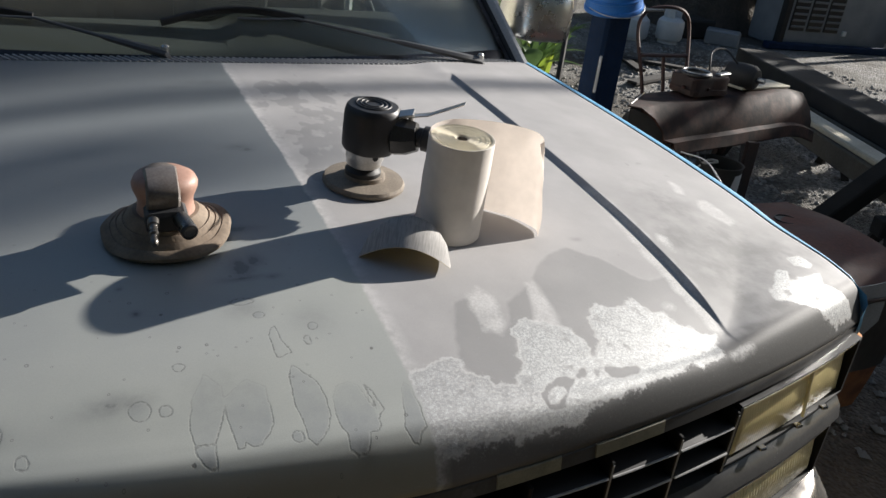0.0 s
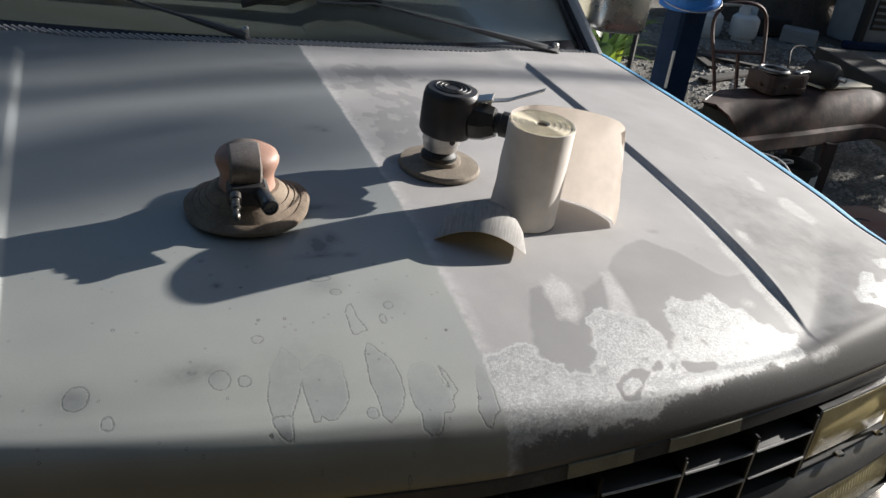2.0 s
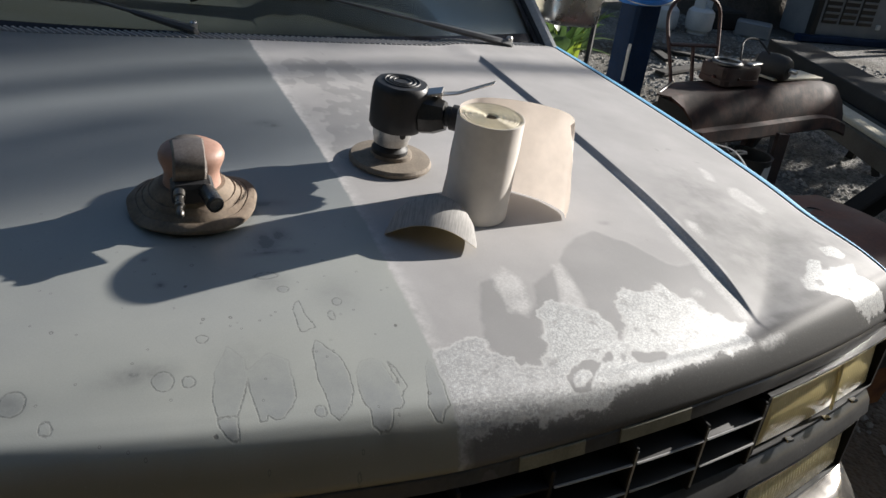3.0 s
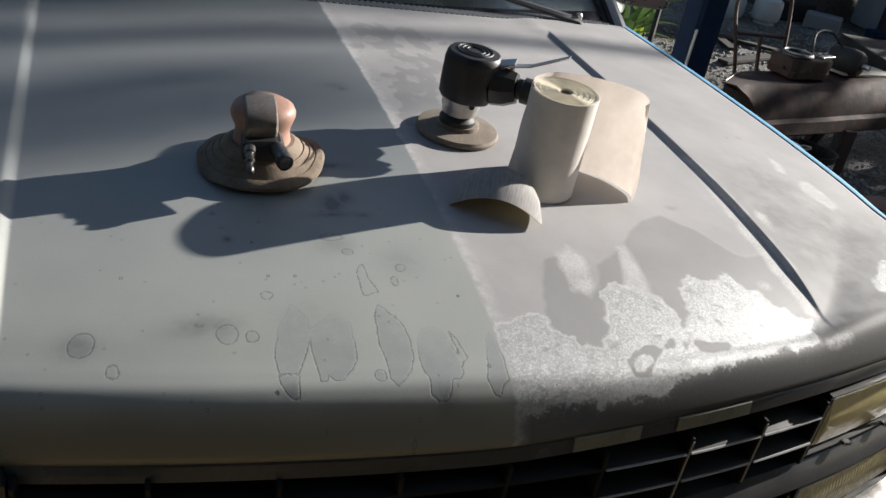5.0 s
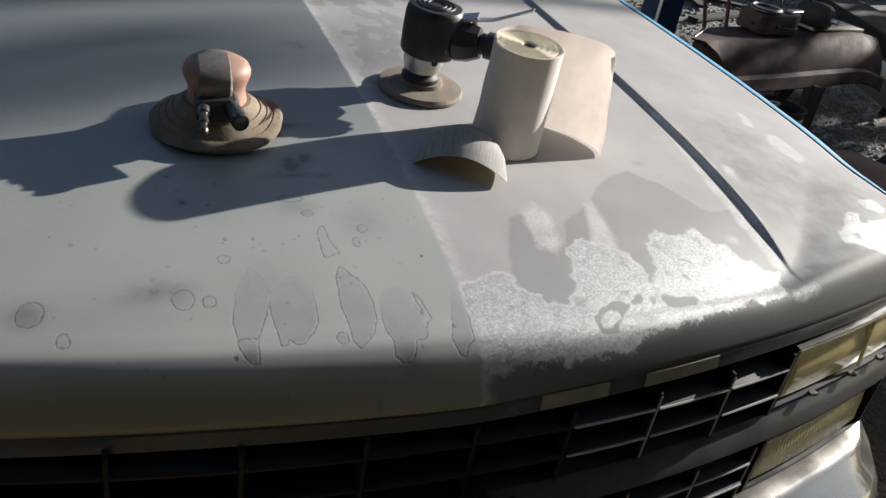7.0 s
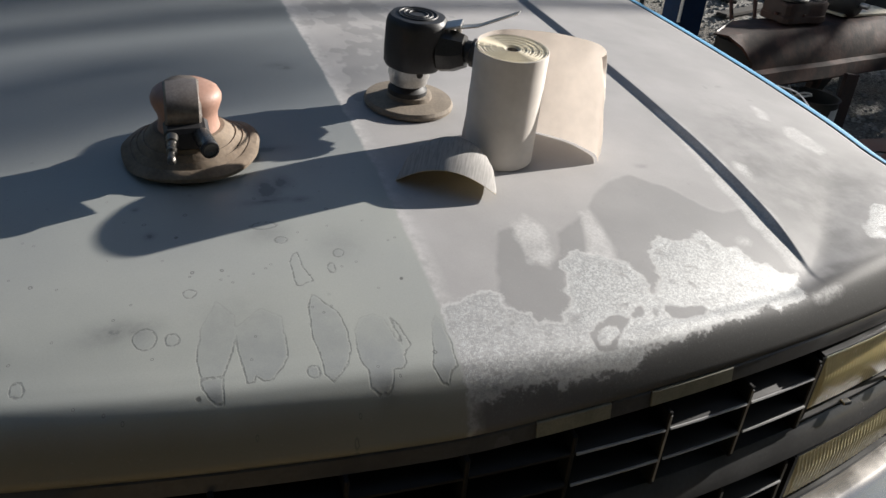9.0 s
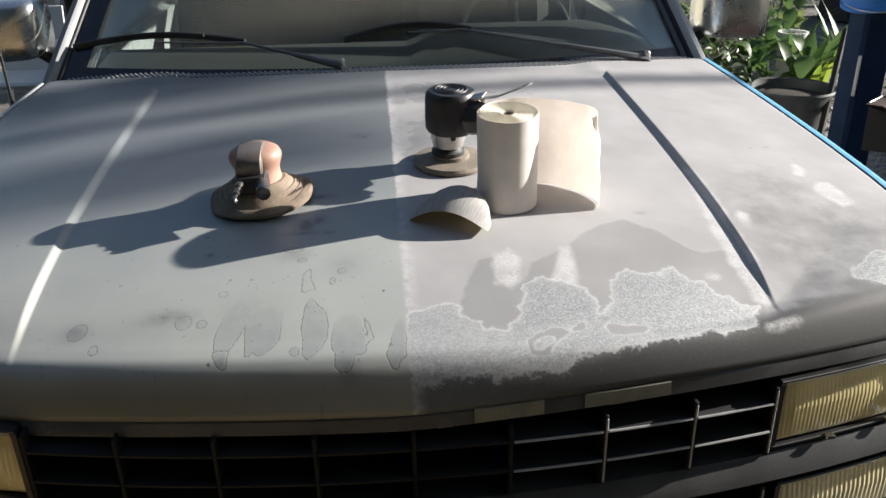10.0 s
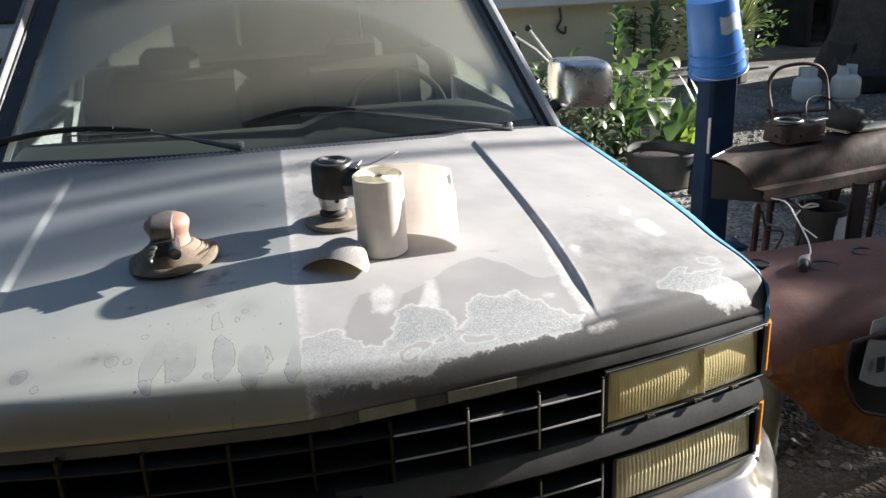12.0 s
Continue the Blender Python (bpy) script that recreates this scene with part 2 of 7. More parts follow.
    r = mix(t, bare, r, mix(t, ramp(t, grit, 0.45, 0.56), (0.56, 0.56, 0.56), (0.68, 0.68, 0.68)))
    links.new(r, b.inputs["Roughness"])
    links.new(ramp(t, right, 0.0, 1.0, 0.45, 0.28), b.inputs["Specular IOR Level"])
    h = calc(t, "ADD", calc(t, "MULTIPLY", fine, 0.25), calc(t, "MULTIPLY", rim, -0.5))
    h = calc(t, "ADD", h, calc(t, "MULTIPLY", isl_m, calc(t, "MULTIPLY", right, 0.5)))
    h = calc(t, "ADD", h, calc(t, "MULTIPLY", calc(t, "MULTIPLY", bare, grit), 0.8))
    h = calc(t, "SUBTRACT", h, calc(t, "MULTIPLY", dot, 0.6))
    bump(t, h, 0.22, 0.001, b)
    return m


def glass_material(name="dusty_glass", least=0.15, most=0.22, thinned=True, tint=(0.80, 0.86, 0.83)):
    """A dusty pane: clear glass under a film of dust, thinner along its foot and on the side left in shade."""
    m, t, b, links = nodes_of(name)
    co = t.nodes.new("ShaderNodeTexCoord").outputs["Object"]
    clear = add(t, "ShaderNodeBsdfTransparent", Color=tint + (1,))
    gloss = add(t, "ShaderNodeBsdfGlossy", Roughness=0.26)
    fres = add(t, "ShaderNodeFresnel", IOR=1.33)
    pane = t.nodes.new("ShaderNodeMixShader")
    links.new(fres.outputs[0], pane.inputs[0])
    links.new(clear.outputs[0], pane.inputs[1])
    links.new(gloss.outputs[0], pane.inputs[2])
    near = add(t, "ShaderNodeBsdfDiffuse", Color=(0.56, 0.515, 0.40, 1))
    through_ = add(t, "ShaderNodeBsdfTranslucent", Color=(0.58, 0.56, 0.52, 1))
    dust = t.nodes.new("ShaderNodeMixShader")
    dust.inputs[0].default_value = 0.4
    links.new(near.outputs[0], dust.inputs[1])
    links.new(through_.outputs[0], dust.inputs[2])
    both = t.nodes.new("ShaderNodeMixShader")
    stretch = add(t, "ShaderNodeMapping", Scale=(3.2, 1.0, 1.6))
    links.new(co, stretch.inputs["Vector"])
    amount = calc(t, "ADD", ramp(t, noise_node(t, stretch.outputs[0], 1.7, 4.0, 0.5), 0.2, 0.8, least, most), ramp(t, noise_node(t, co, 40.0, 3.0), 0.4, 0.7, 0.0, 0.02))
    if thinned:
        xyz = t.nodes.new("ShaderNodeSeparateXYZ")
        links.new(co, xyz.inputs[0])
        ragged = calc(t, "MULTIPLY", calc(t, "SUBTRACT", noise_node(t, co, 5.0), 0.5), 0.06)
        amount = calc(t, "MULTIPLY", amount, ramp(t, calc(t, "ADD", xyz.outputs[2], ragged), 1.17, 1.27, 0.14, 1.0))
        # unlit strip at one side, painted by thinning the dust
        amount = calc(t, "MULTIPLY", amount, ramp(t, calc(t, "ADD", xyz.outputs[0], calc(t, "MULTIPLY", ragged, 0.3)), -0.675, -0.635, 0.22, 1.0))
    links.new(amount, both.inputs[0])
    links.new(pane.outputs[0], both.inputs[1])
    links.new(dust.outputs[0], both.inputs[2])
    links.new(both.outputs[0], t.nodes["Material Output"].inputs[0])
    return m


def lens_material(name, color, rough=0.12, clear=0.25):
    """Aged, yellowed lamp plastic."""
    m, t, b, links = nodes_of(name)
    co = t.nodes.new("ShaderNodeTexCoord").outputs["Object"]
    c = mix(t, ramp(t, noise_node(t, co, 14.0), 0.3, 0.75), color, tuple(x * 0.72 for x in color))
    links.new(c, b.inputs["Base Color"])
    links.new(ramp(t, noise_node(t, co, 90.0), 0.3, 0.7, rough, rough + 0.12), b.inputs["Roughness"])
    b.inputs["IOR"].default_value = 1.5
    b.inputs["Transmission Weight"].default_value = clear
    b.inputs["Coat Weight"].default_value = 0.5
    return m


def rust_material(name, a, b_, c_):
    m = stuff(name, a, b_, rough=0.75, scale=8.0, fine=70.0, relief=0.4, depth=0.002, spread=0.16, third=c_)
    return m


def gravel_material():
    m, t, b, links = nodes_of("grey_gravel")
    co = t.nodes.new("ShaderNodeTexCoord").outputs["Object"]
    vor = add(t, "ShaderNodeTexVoronoi", Scale=62.0)
    links.new(co, vor.inputs["Vector"])
    wn_ = add(t, "ShaderNodeTexWhiteNoise")
    links.new(vor.outputs["Position"], wn_.inputs["Vector"])
    c = mix(t, wn_.outputs["Value"], (0.09, 0.085, 0.078), (0.38, 0.37, 0.345))
    c = mix(t, ramp(t, noise_node(t, co, 0.9), 0.42, 0.62), c, (0.085, 0.075, 0.06))
    c = mix(t, ramp(t, noise_node(t, co, 5.0), 0.5, 0.8, 0.0, 0.7), c, (0.12, 0.10, 0.075))
    sep = t.nodes.new("ShaderNodeSeparateXYZ")
    links.new(co, sep.inputs[0])
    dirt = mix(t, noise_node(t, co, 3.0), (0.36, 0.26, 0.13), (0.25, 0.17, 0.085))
    # dirt to the right darkened: the shade lying there is put into its colour
    yard_shade = ramp(t, calc(t, "ADD", sep.outputs[0], noise_node(t, co, 2.0)), 1.2, 1.8)
    dirt = mix(t, yard_shade, dirt, mix(t, noise_node(t, co, 14.0), (0.12, 0.088, 0.058), (0.06, 0.045, 0.032)))
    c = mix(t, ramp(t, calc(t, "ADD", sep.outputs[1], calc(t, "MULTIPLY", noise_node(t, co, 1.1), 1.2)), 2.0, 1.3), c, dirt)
    links.new(c, b.inputs["Base Color"])
    b.inputs["Roughness"].default_value = 0.9
    bump(t, calc(t, "SUBTRACT", 1.0, vor.outputs["Distance"]), 0.8, 0.02, b)
    return m


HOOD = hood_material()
GLASS = glass_material()
REARGLASS = glass_material("sunlit_dusty_glass", 0.7, 0.95, False)
CLEARGLASS = glass_material("faintly_dusty_glass", 0.04, 0.10, False, (0.30, 0.31, 0.27))
TEALGLASS = glass_material("tinted_side_glass", 0.05, 0.10, False, (0.16, 0.25, 0.28))
SIDEGLASS = glass_material("dusty_side_glass", 0.35, 0.6, False)
BLACK = stuff("black_plastic", (0.009, 0.009, 0.0095), (0.015, 0.015, 0.015), rough=0.42, scale=12, relief=0.15, depth=0.0006)
SLATBLACK = stuff("worn_black_plastic", (0.009, 0.009, 0.0095), (0.016, 0.016, 0.016), rough=0.58, scale=20, relief=0.1, depth=0.0005)
TRIM = stuff("faded_black_trim", (0.055, 0.055, 0.056), (0.10, 0.10, 0.10), rough=0.18, scale=9, relief=0.12, depth=0.0006)
SLATGREY = stuff("dusty_grey_plastic", (0.42, 0.42, 0.42), (0.32, 0.32, 0.32), rough=0.5, relief=0.1)
for worn_plastic in (SLATBLACK, TRIM):
    worn_plastic.node_tree.nodes["Principled BSDF"].inputs["Specular IOR Level"].default_value = 0.2
FRIT = stuff("black_glass_border", (0.012, 0.013, 0.017), (0.02, 0.02, 0.026), rough=0.22, relief=0)
PAINT = stuff("silver_grey_car_paint", (0.52, 0.53, 0.54), (0.44, 0.45, 0.46), rough=0.32, scale=5, relief=0.05, depth=0.0005)
# car paint darkened to take the sun's glare off one pillar
DIMMEDPAINT = stuff("dimmed_grey_car_paint", (0.26, 0.265, 0.27), (0.20, 0.205, 0.21), rough=0.6, scale=6, relief=0.05, depth=0.0005)
DARKBODY = stuff("dark_inner_metal", (0.03, 0.03, 0.03), (0.05, 0.045, 0.04), rough=0.7, relief=0.2)
CHROME = stuff("weathered_chrome", (0.62, 0.62, 0.63), (0.50, 0.49, 0.47), rough=0.14, metal=1.0, scale=14, fine=240, relief=0.06, depth=0.0006, third=(0.36, 0.34, 0.31))
BUMPER = stuff("dulled_bumper_chrome", (0.44, 0.42, 0.39), (0.35, 0.33, 0.305), rough=0.20, metal=0.85, scale=10, fine=200, relief=0.03, depth=0.0004, third=(0.30, 0.29, 0.27))
MIRRORCAP = stuff("satin_chrome_cap", (0.74, 0.74, 0.74), (0.64, 0.64, 0.63), rough=0.30, metal=0.95, scale=14, fine=240, relief=0.02, depth=0.0005)
LENSRIM = lens_material("pale_lens_rim", (0.92, 0.86, 0.62), 0.15, 0.2)
LENS = lens_material("yellowed_headlamp_plastic", (0.90, 0.76, 0.38), 0.16, 0.05)
LENSLOW = lens_material("yellowed_marker_plastic", (0.92, 0.81, 0.48), 0.2, 0.05)
AMBER = lens_material("amber_plastic", (0.95, 0.36, 0.05), 0.2, 0.05)
RUBBER = stuff("black_rubber", (0.016, 0.016, 0.017), (0.03, 0.03, 0.03), rough=0.6, scale=30, relief=0.2, depth=0.0008)
ARM = stuff("wiper_arm_satin_black", (0.09, 0.09, 0.092), (0.14, 0.14, 0.142), rough=0.4, relief=0.05)
TAPE = stuff("blue_masking_tape", (0.10, 0.33, 0.58), (0.15, 0.43, 0.68), rough=0.6, scale=40, fine=500, relief=0.2, depth=0.0006)
OLDTAPE = stuff("cream_masking_tape", (0.25, 0.24, 0.18), (0.17, 0.165, 0.125), rough=0.65, scale=30, fine=400, relief=0.15, depth=0.0005)
SEAT = stuff("grey_seat_cloth", (0.045, 0.045, 0.042), (0.03, 0.03, 0.029), rough=0.95, scale=10, fine=300)
LINING = stuff("dark_cab_lining", (0.06, 0.06, 0.052), (0.04, 0.04, 0.036), rough=0.9, scale=8, fine=200)
DASH = stuff("grey_dash_vinyl", (0.045, 0.048, 0.046), (0.03, 0.032, 0.031), rough=0.7, scale=10, fine=300)
DUST = stuff("dusty_grey_brown_rubber", (0.33, 0.26, 0.19), (0.15, 0.11, 0.078), rough=0.85, scale=24, fine=220, relief=0.3, depth=0.0015, third=(0.11, 0.09, 0.075))
DUSTDARK = stuff("dust_stained_rubber", (0.30, 0.255, 0.20), (0.18, 0.15, 0.12), rough=0.8, scale=30, fine=260, relief=0.3, depth=0.0012)
REDGRIP = stuff("worn_red_rubber_grip", (0.50, 0.30, 0.235), (0.30, 0.165, 0.12), rough=0.55, scale=28, fine=240, relief=0.25, depth=0.0012, third=(0.30, 0.20, 0.15))
LEVER = stuff("worn_grey_lever", (0.27, 0.245, 0.225), (0.13, 0.105, 0.09), rough=0.36, metal=0.3, scale=40, fine=300, relief=0.2, depth=0.0008)
TOOLBLACK = stuff("ribbed_black_rubber", (0.020, 0.020, 0.022), (0.036, 0.036, 0.038), rough=0.5, scale=35, fine=300, relief=0.3, depth=0.0008)
STEEL = stuff("worn_steel", (0.62, 0.61, 0.59), (0.50, 0.49, 0.47), rough=0.36, metal=0.75, scale=40, fine=400, relief=0.15, depth=0.0006)
DARKSTEEL = stuff("dark_steel", (0.09, 0.088, 0.085), (0.05, 0.05, 0.05), rough=0.4, metal=0.6, scale=40, fine=400, relief=0.15, depth=0.0006)
NIPPLE = stuff("grimy_steel", (0.24, 0.23, 0.21), (0.12, 0.11, 0.10), rough=0.32, metal=0.85, scale=60, fine=400, relief=0.15, depth=0.0005)
BRASS = stuff("dull_brass", (0.48, 0.40, 0.25), (0.32, 0.27, 0.18), rough=0.4, metal=0.9, scale=60, relief=0.1, depth=0.0005)
ROLLPAPER = paper_material("cream_liner_paper", (0.74, 0.69, 0.635), 0.0)
SHEETPAPER = paper_material("thin_cream_liner_paper", (0.80, 0.72, 0.65), 0.32)
EDGEPAPER = paper_material("wound_paper_edge", (0.78, 0.72, 0.58), 0.0, 400.0)
ABRASIVE = paper_material("grey_abrasive_grit", (0.52, 0.505, 0.49), 0.28, 1600.0, 0.6)
DISCBACK = paper_material("yellow_adhesive_paper", (0.90, 0.76, 0.45), 0.5)
POSTBLUE = stuff("chipped_dark_blue_paint", (0.010, 0.032, 0.085), (0.007, 0.020, 0.05), rough=0.65, scale=6, fine=60, relief=0.2, depth=0.001, third=(0.03, 0.035, 0.05))
POSTBLUE.node_tree.nodes["Principled BSDF"].inputs["Specular IOR Level"].default_value = 0.12
BUCKET = stuff("bright_blue_plastic", (0.035, 0.20, 0.62), (0.03, 0.17, 0.52), rough=0.35, scale=5, relief=0.05, depth=0.0006)
LABEL = stuff("scuffed_white_label", (0.62, 0.66, 0.70), (0.45, 0.52, 0.60), rough=0.6, scale=25, relief=0)
RUSTBROWN = rust_material("brown_rusted_steel", (0.080, 0.029, 0.018), (0.028, 0.013, 0.009), (0.014, 0.008, 0.0065))
RUSTRED = rust_material("red_brown_rusted_paint", (0.085, 0.027, 0.021), (0.115, 0.043, 0.031), (0.04, 0.018, 0.015))
RUSTORANGE = rust_material("orange_rusted_paint", (0.34, 0.125, 0.035), (0.17, 0.06, 0.025), (0.09, 0.04, 0.022))
RUSTDARK = rust_material("dark_greasy_rust", (0.032, 0.017, 0.013), (0.055, 0.026, 0.018), (0.015, 0.010, 0.009))
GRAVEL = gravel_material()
STONE = stuff("pale_gravel_stone", (0.40, 0.39, 0.37), (0.20, 0.195, 0.18), rough=0.9, scale=3, fine=40, relief=0.2)
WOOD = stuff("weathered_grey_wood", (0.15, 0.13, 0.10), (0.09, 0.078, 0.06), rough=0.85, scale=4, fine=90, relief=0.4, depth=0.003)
# pale wood, raised further so that sunlight is part of its colour
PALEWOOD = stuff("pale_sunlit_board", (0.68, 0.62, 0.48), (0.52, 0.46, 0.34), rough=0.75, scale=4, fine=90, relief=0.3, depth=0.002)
BARK = stuff("rough_oak_bark", (0.11, 0.09, 0.07), (0.06, 0.05, 0.04), rough=0.95, scale=5, fine=30, relief=0.9, depth=0.03)
WALL = stuff("beige_stucco", (0.74, 0.67, 0.46), (0.66, 0.59, 0.40), rough=0.9, scale=1.5, fine=60, relief=0.3, depth=0.004)
WHITE = stuff("white_paint", (0.78, 0.78, 0.76), (0.68, 0.68, 0.66), rough=0.45, scale=6, relief=0.08, depth=0.001)
TANKWHITE = stuff("dull_white_enamel", (0.72, 0.73, 0.73), (0.60, 0.61, 0.61), rough=0.4, scale=8, relief=0.05)
GREYCAB = stuff("faded_grey_white_metal", (0.30, 0.31, 0.32), (0.20, 0.21, 0.22), rough=0.5, scale=4, relief=0.1)
# weathered boards near black: the shade they stand in is in the colour
SHADE = stuff("shaded_weathered_boards", (0.035, 0.032, 0.028), (0.022, 0.02, 0.018), rough=0.9, scale=3, relief=0.3, depth=0.004)
REDTUBE = stuff("red_brown_painted_tube", (0.06, 0.03, 0.024), (0.09, 0.036, 0.026), rough=0.45, metal=0.2, scale=20, relief=0.2, depth=0.001)
GREENTUB = stuff("grey_galvanised_tub", (0.12, 0.125, 0.125), (0.08, 0.084, 0.084), rough=0.5, metal=0.4, scale=12, relief=0.2)
SOIL = stuff("dark_soil", (0.05, 0.04, 0.03), (0.03, 0.025, 0.02), rough=1.0, scale=30, relief=0.8, depth=0.01)
LEAFDARK = leaf_material("dark_green_leaves", (0.055, 0.12, 0.03), (0.12, 0.19, 0.06), 0.4)
LEAFGREY = leaf_material("grey_green_leaves", (0.10, 0.13, 0.085), (0.22, 0.23, 0.17), 0.25)
LEAFBRIGHT = leaf_material("yellow_green_leaves", (0.16, 0.30, 0.035), (0.28, 0.36, 0.05), 0.5)
LEAFPALE = leaf_material("pale_green_leaves", (0.17, 0.24, 0.07), (0.30, 0.34, 0.14), 0.4)
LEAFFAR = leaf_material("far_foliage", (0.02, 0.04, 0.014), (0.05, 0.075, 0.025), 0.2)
STEM = stuff("brown_green_stem", (0.10, 0.09, 0.05), (0.07, 0.06, 0.035), rough=0.8, scale=20, relief=0.2)


# ---------------------------------------------------------------- building blocks
class Mesh:
    """Collects vertices and faces for one mesh object."""

    def __init__(self):
        self.v, self.f, self.mats = [], [], []

    def put(self, verts, faces, m=None, slot=0):
        n = len(self.v)
        self.v += [tuple(m @ Vector(p)) if m is not None else tuple(p) for p in verts]
        self.f += [tuple(i + n for i in face) for face in faces]
        self.mats += [slot] * len(faces)
        return self

    def box(self, size, m=None, r=0.0, slot=0):
        """A box of that size round its centre, with chamfered edges."""
        x, y, z = (s / 2 for s in size)
        r = min(r, 0.49 * min(size))
        if r <= 0:
            v = [(a * x, b * y, c * z) for a in (-1, 1) for b in (-1, 1) for c in (-1, 1)]
            return self.put(v, [(0, 1, 3, 2), (4, 6, 7, 5), (0, 4, 5, 1), (2, 3, 7, 6), (0, 2, 6, 4), (1, 5, 7, 3)], m, slot)
        v, at = [], {}
        for a in (-1, 1):
            for b in (-1, 1):
                for c in (-1, 1):
                    for k in range(3):
                        p = [a * x, b * y, c * z]
                        for j in range(3):
                            if j != k:
                                p[j] -= (a, b, c)[j] * r
                        at[a, b, c, k] = len(v)
                        v.append(p)
        f = []
        for k in range(3):
            i, j = [n for n in range(3) if n != k]
            for s in (-1, 1):
                ring = []
                for q in ((-1, -1), (1, -1), (1, 1), (-1, 1)):
                    key = [0, 0, 0]
                    key[k], key[i], key[j] = s, q[0], q[1]
                    ring.append(at[(*key, k)])
                f.append(ring if s * (1 if k != 1 else -1) > 0 else ring[::-1])
        for k in range(3):
            i, j = [n for n in range(3) if n != k]
            for a in (-1, 1):
                for b in (-1, 1):
                    p, q = [0, 0, 0], [0, 0, 0]
                    p[k], q[k] = -1, 1
                    p[i] = q[i] = a
                    p[j] = q[j] = b
                    f.append([at[(*p, i)], at[(*q, i)], at[(*q, j)], at[(*p, j)]])
        for a in (-1, 1):
            for b in (-1, 1):
                for c in (-1, 1):
                    f.append([at[a, b, c, k] for k in range(3)])
        return self.put(v, f, m, slot)

    def spin(self, profile, m=None, n=32, slot=0, wave=None, close=True):
        """A surface of revolution round z from (radius, height) rows, bottom to top."""
        v, f = [], []
        for i, (r, z) in enumerate(profile):
            for k in range(n):
                a = 2 * math.pi * k / n
                rr, zz = (r, z) if wave is None else wave(r, z, a)
                v.append((rr * math.cos(a), rr * math.sin(a), zz))
        for i in range(len(profile) - 1):
            for k in range(n):
                j = (k + 1) % n
                f.append((i * n + k, i * n + j, (i + 1) * n + j, (i + 1) * n + k))
        if close:
            f.append(tuple(range(n))[::-1])
            f.append(tuple((len(profile) - 1) * n + k for k in range(n)))
        return self.put(v, f, m, slot)

    def tube(self, path, r, n=10, m=None, slot=0, flat=1.0):
        """A tube along points; r is one radius or one for each point; flat squeezes it along its second axis."""
        pts = [Vector(p) for p in path]
        rs = [r] * len(pts) if isinstance(r, (int, float)) else list(r)
        v, f, side = [], [], None
        for i, p in enumerate(pts):
            d = (pts[min(i + 1, len(pts) - 1)] - pts[max(i - 1, 0)]).normalized()
            if side is None:
                side = d.cross(Vector((0, 0, 1)) if abs(d.z) < 0.9 else Vector((1, 0, 0))).normalized()
            side = (side - d * side.dot(d)).normalized()
            up = d.cross(side)
            for k in range(n):
                a = 2 * math.pi * k / n
                v.append(p + side * (rs[i] * math.cos(a)) + up * (rs[i] * flat * math.sin(a)))
        for i in range(len(pts) - 1):
            for k in range(n):
                j = (k + 1) % n
                f.append((i * n + k, i * n + j, (i + 1) * n + j, (i + 1) * n + k))
        f.append(tuple(range(n))[::-1])
        f.append(tuple((len(pts) - 1) * n + k for k in range(n)))
        return self.put(v, f, m, slot)

    def grid(self, rows, m=None, slot=0, wrap=False):
        """A sheet through rows of points."""
        n = len(rows[0])
        v = [p for row in rows for p in row]
        f = []
        for i in range(len(rows) - 1):
            for k in range(n - (0 if wrap else 1)):
                j = (k + 1) % n
                f.append((i * n + k, i * n + j, (i + 1) * n + j, (i + 1) * n + k))
        return self.put(v, f, m, slot)

    def slab(self, rows, thick, m=None, slot=0):
        """A sheet with thickness: rows of points, and the same moved by the vector thick, closed round the rim."""
        n, k = len(rows[0]), len(rows)
        th = Vector(thick)
        a = [Vector(p) for row in rows for p in row]
        v = a + [p + th for p in a]
        o = n * k
        f = []
        for i in range(k - 1):
            for j in range(n - 1):
                q = (i * n + j, i * n + j + 1, (i + 1) * n + j + 1, (i + 1) * n + j)
                f += [q, tuple(x + o for x in q[::-1])]
        rim = [j for j in range(n)] + [i * n + n - 1 for i in range(1, k)] + [(k - 1) * n + j for j in range(n - 2, -1, -1)] + [i * n for i in range(k - 2, 0, -1)]
        for p, q in zip(rim, rim[1:] + rim[:1]):
            f.append((p, p + o, q + o, q))
        return self.put(v, f, m, slot)

    def data(self, name, *mats, smooth=35):
        me = bpy.data.meshes.new(name)
        me.from_pydata(self.v, [], self.f)
        for mt in mats:
            me.materials.append(mt)
        if len(mats) > 1:
            me.polygons.foreach_set("material_index", self.mats)
        me.update()
        if smooth:
            me.polygons.foreach_set("use_smooth", [True] * len(me.polygons))
            me.set_sharp_from_angle(angle=radians(smooth))
        return me


def part(name, mesh, mats, parent=None, label="", at=None, smooth=35):
    """Links a Mesh, or mesh data, as one object under its thing or part."""
    mats = mats if isinstance(mats, tuple) else (mats,)
    me = mesh.data(name, *mats, smooth=smooth) if isinstance(mesh, Mesh) else mesh
    ob = new(name, me)
    if at is not None:
        ob.matrix_basis = at
    ob.parent = parent
    return tagged(ob, label)


def thing(name, label, category, at=(0, 0, 0), turn=0.0, group="", kind=""):
    ob = new(name)
    ob.empty_display_size = 0.05
    ob.matrix_basis = pose(*at, 0, 0, turn)
    return tagged(ob, label, category, group, kind)


def smooth01(a, b, x):
    u = np.clip((np.asarray(x, float) - a) / (b - a), 0, 1)
    return u * u * (3 - 2 * u)


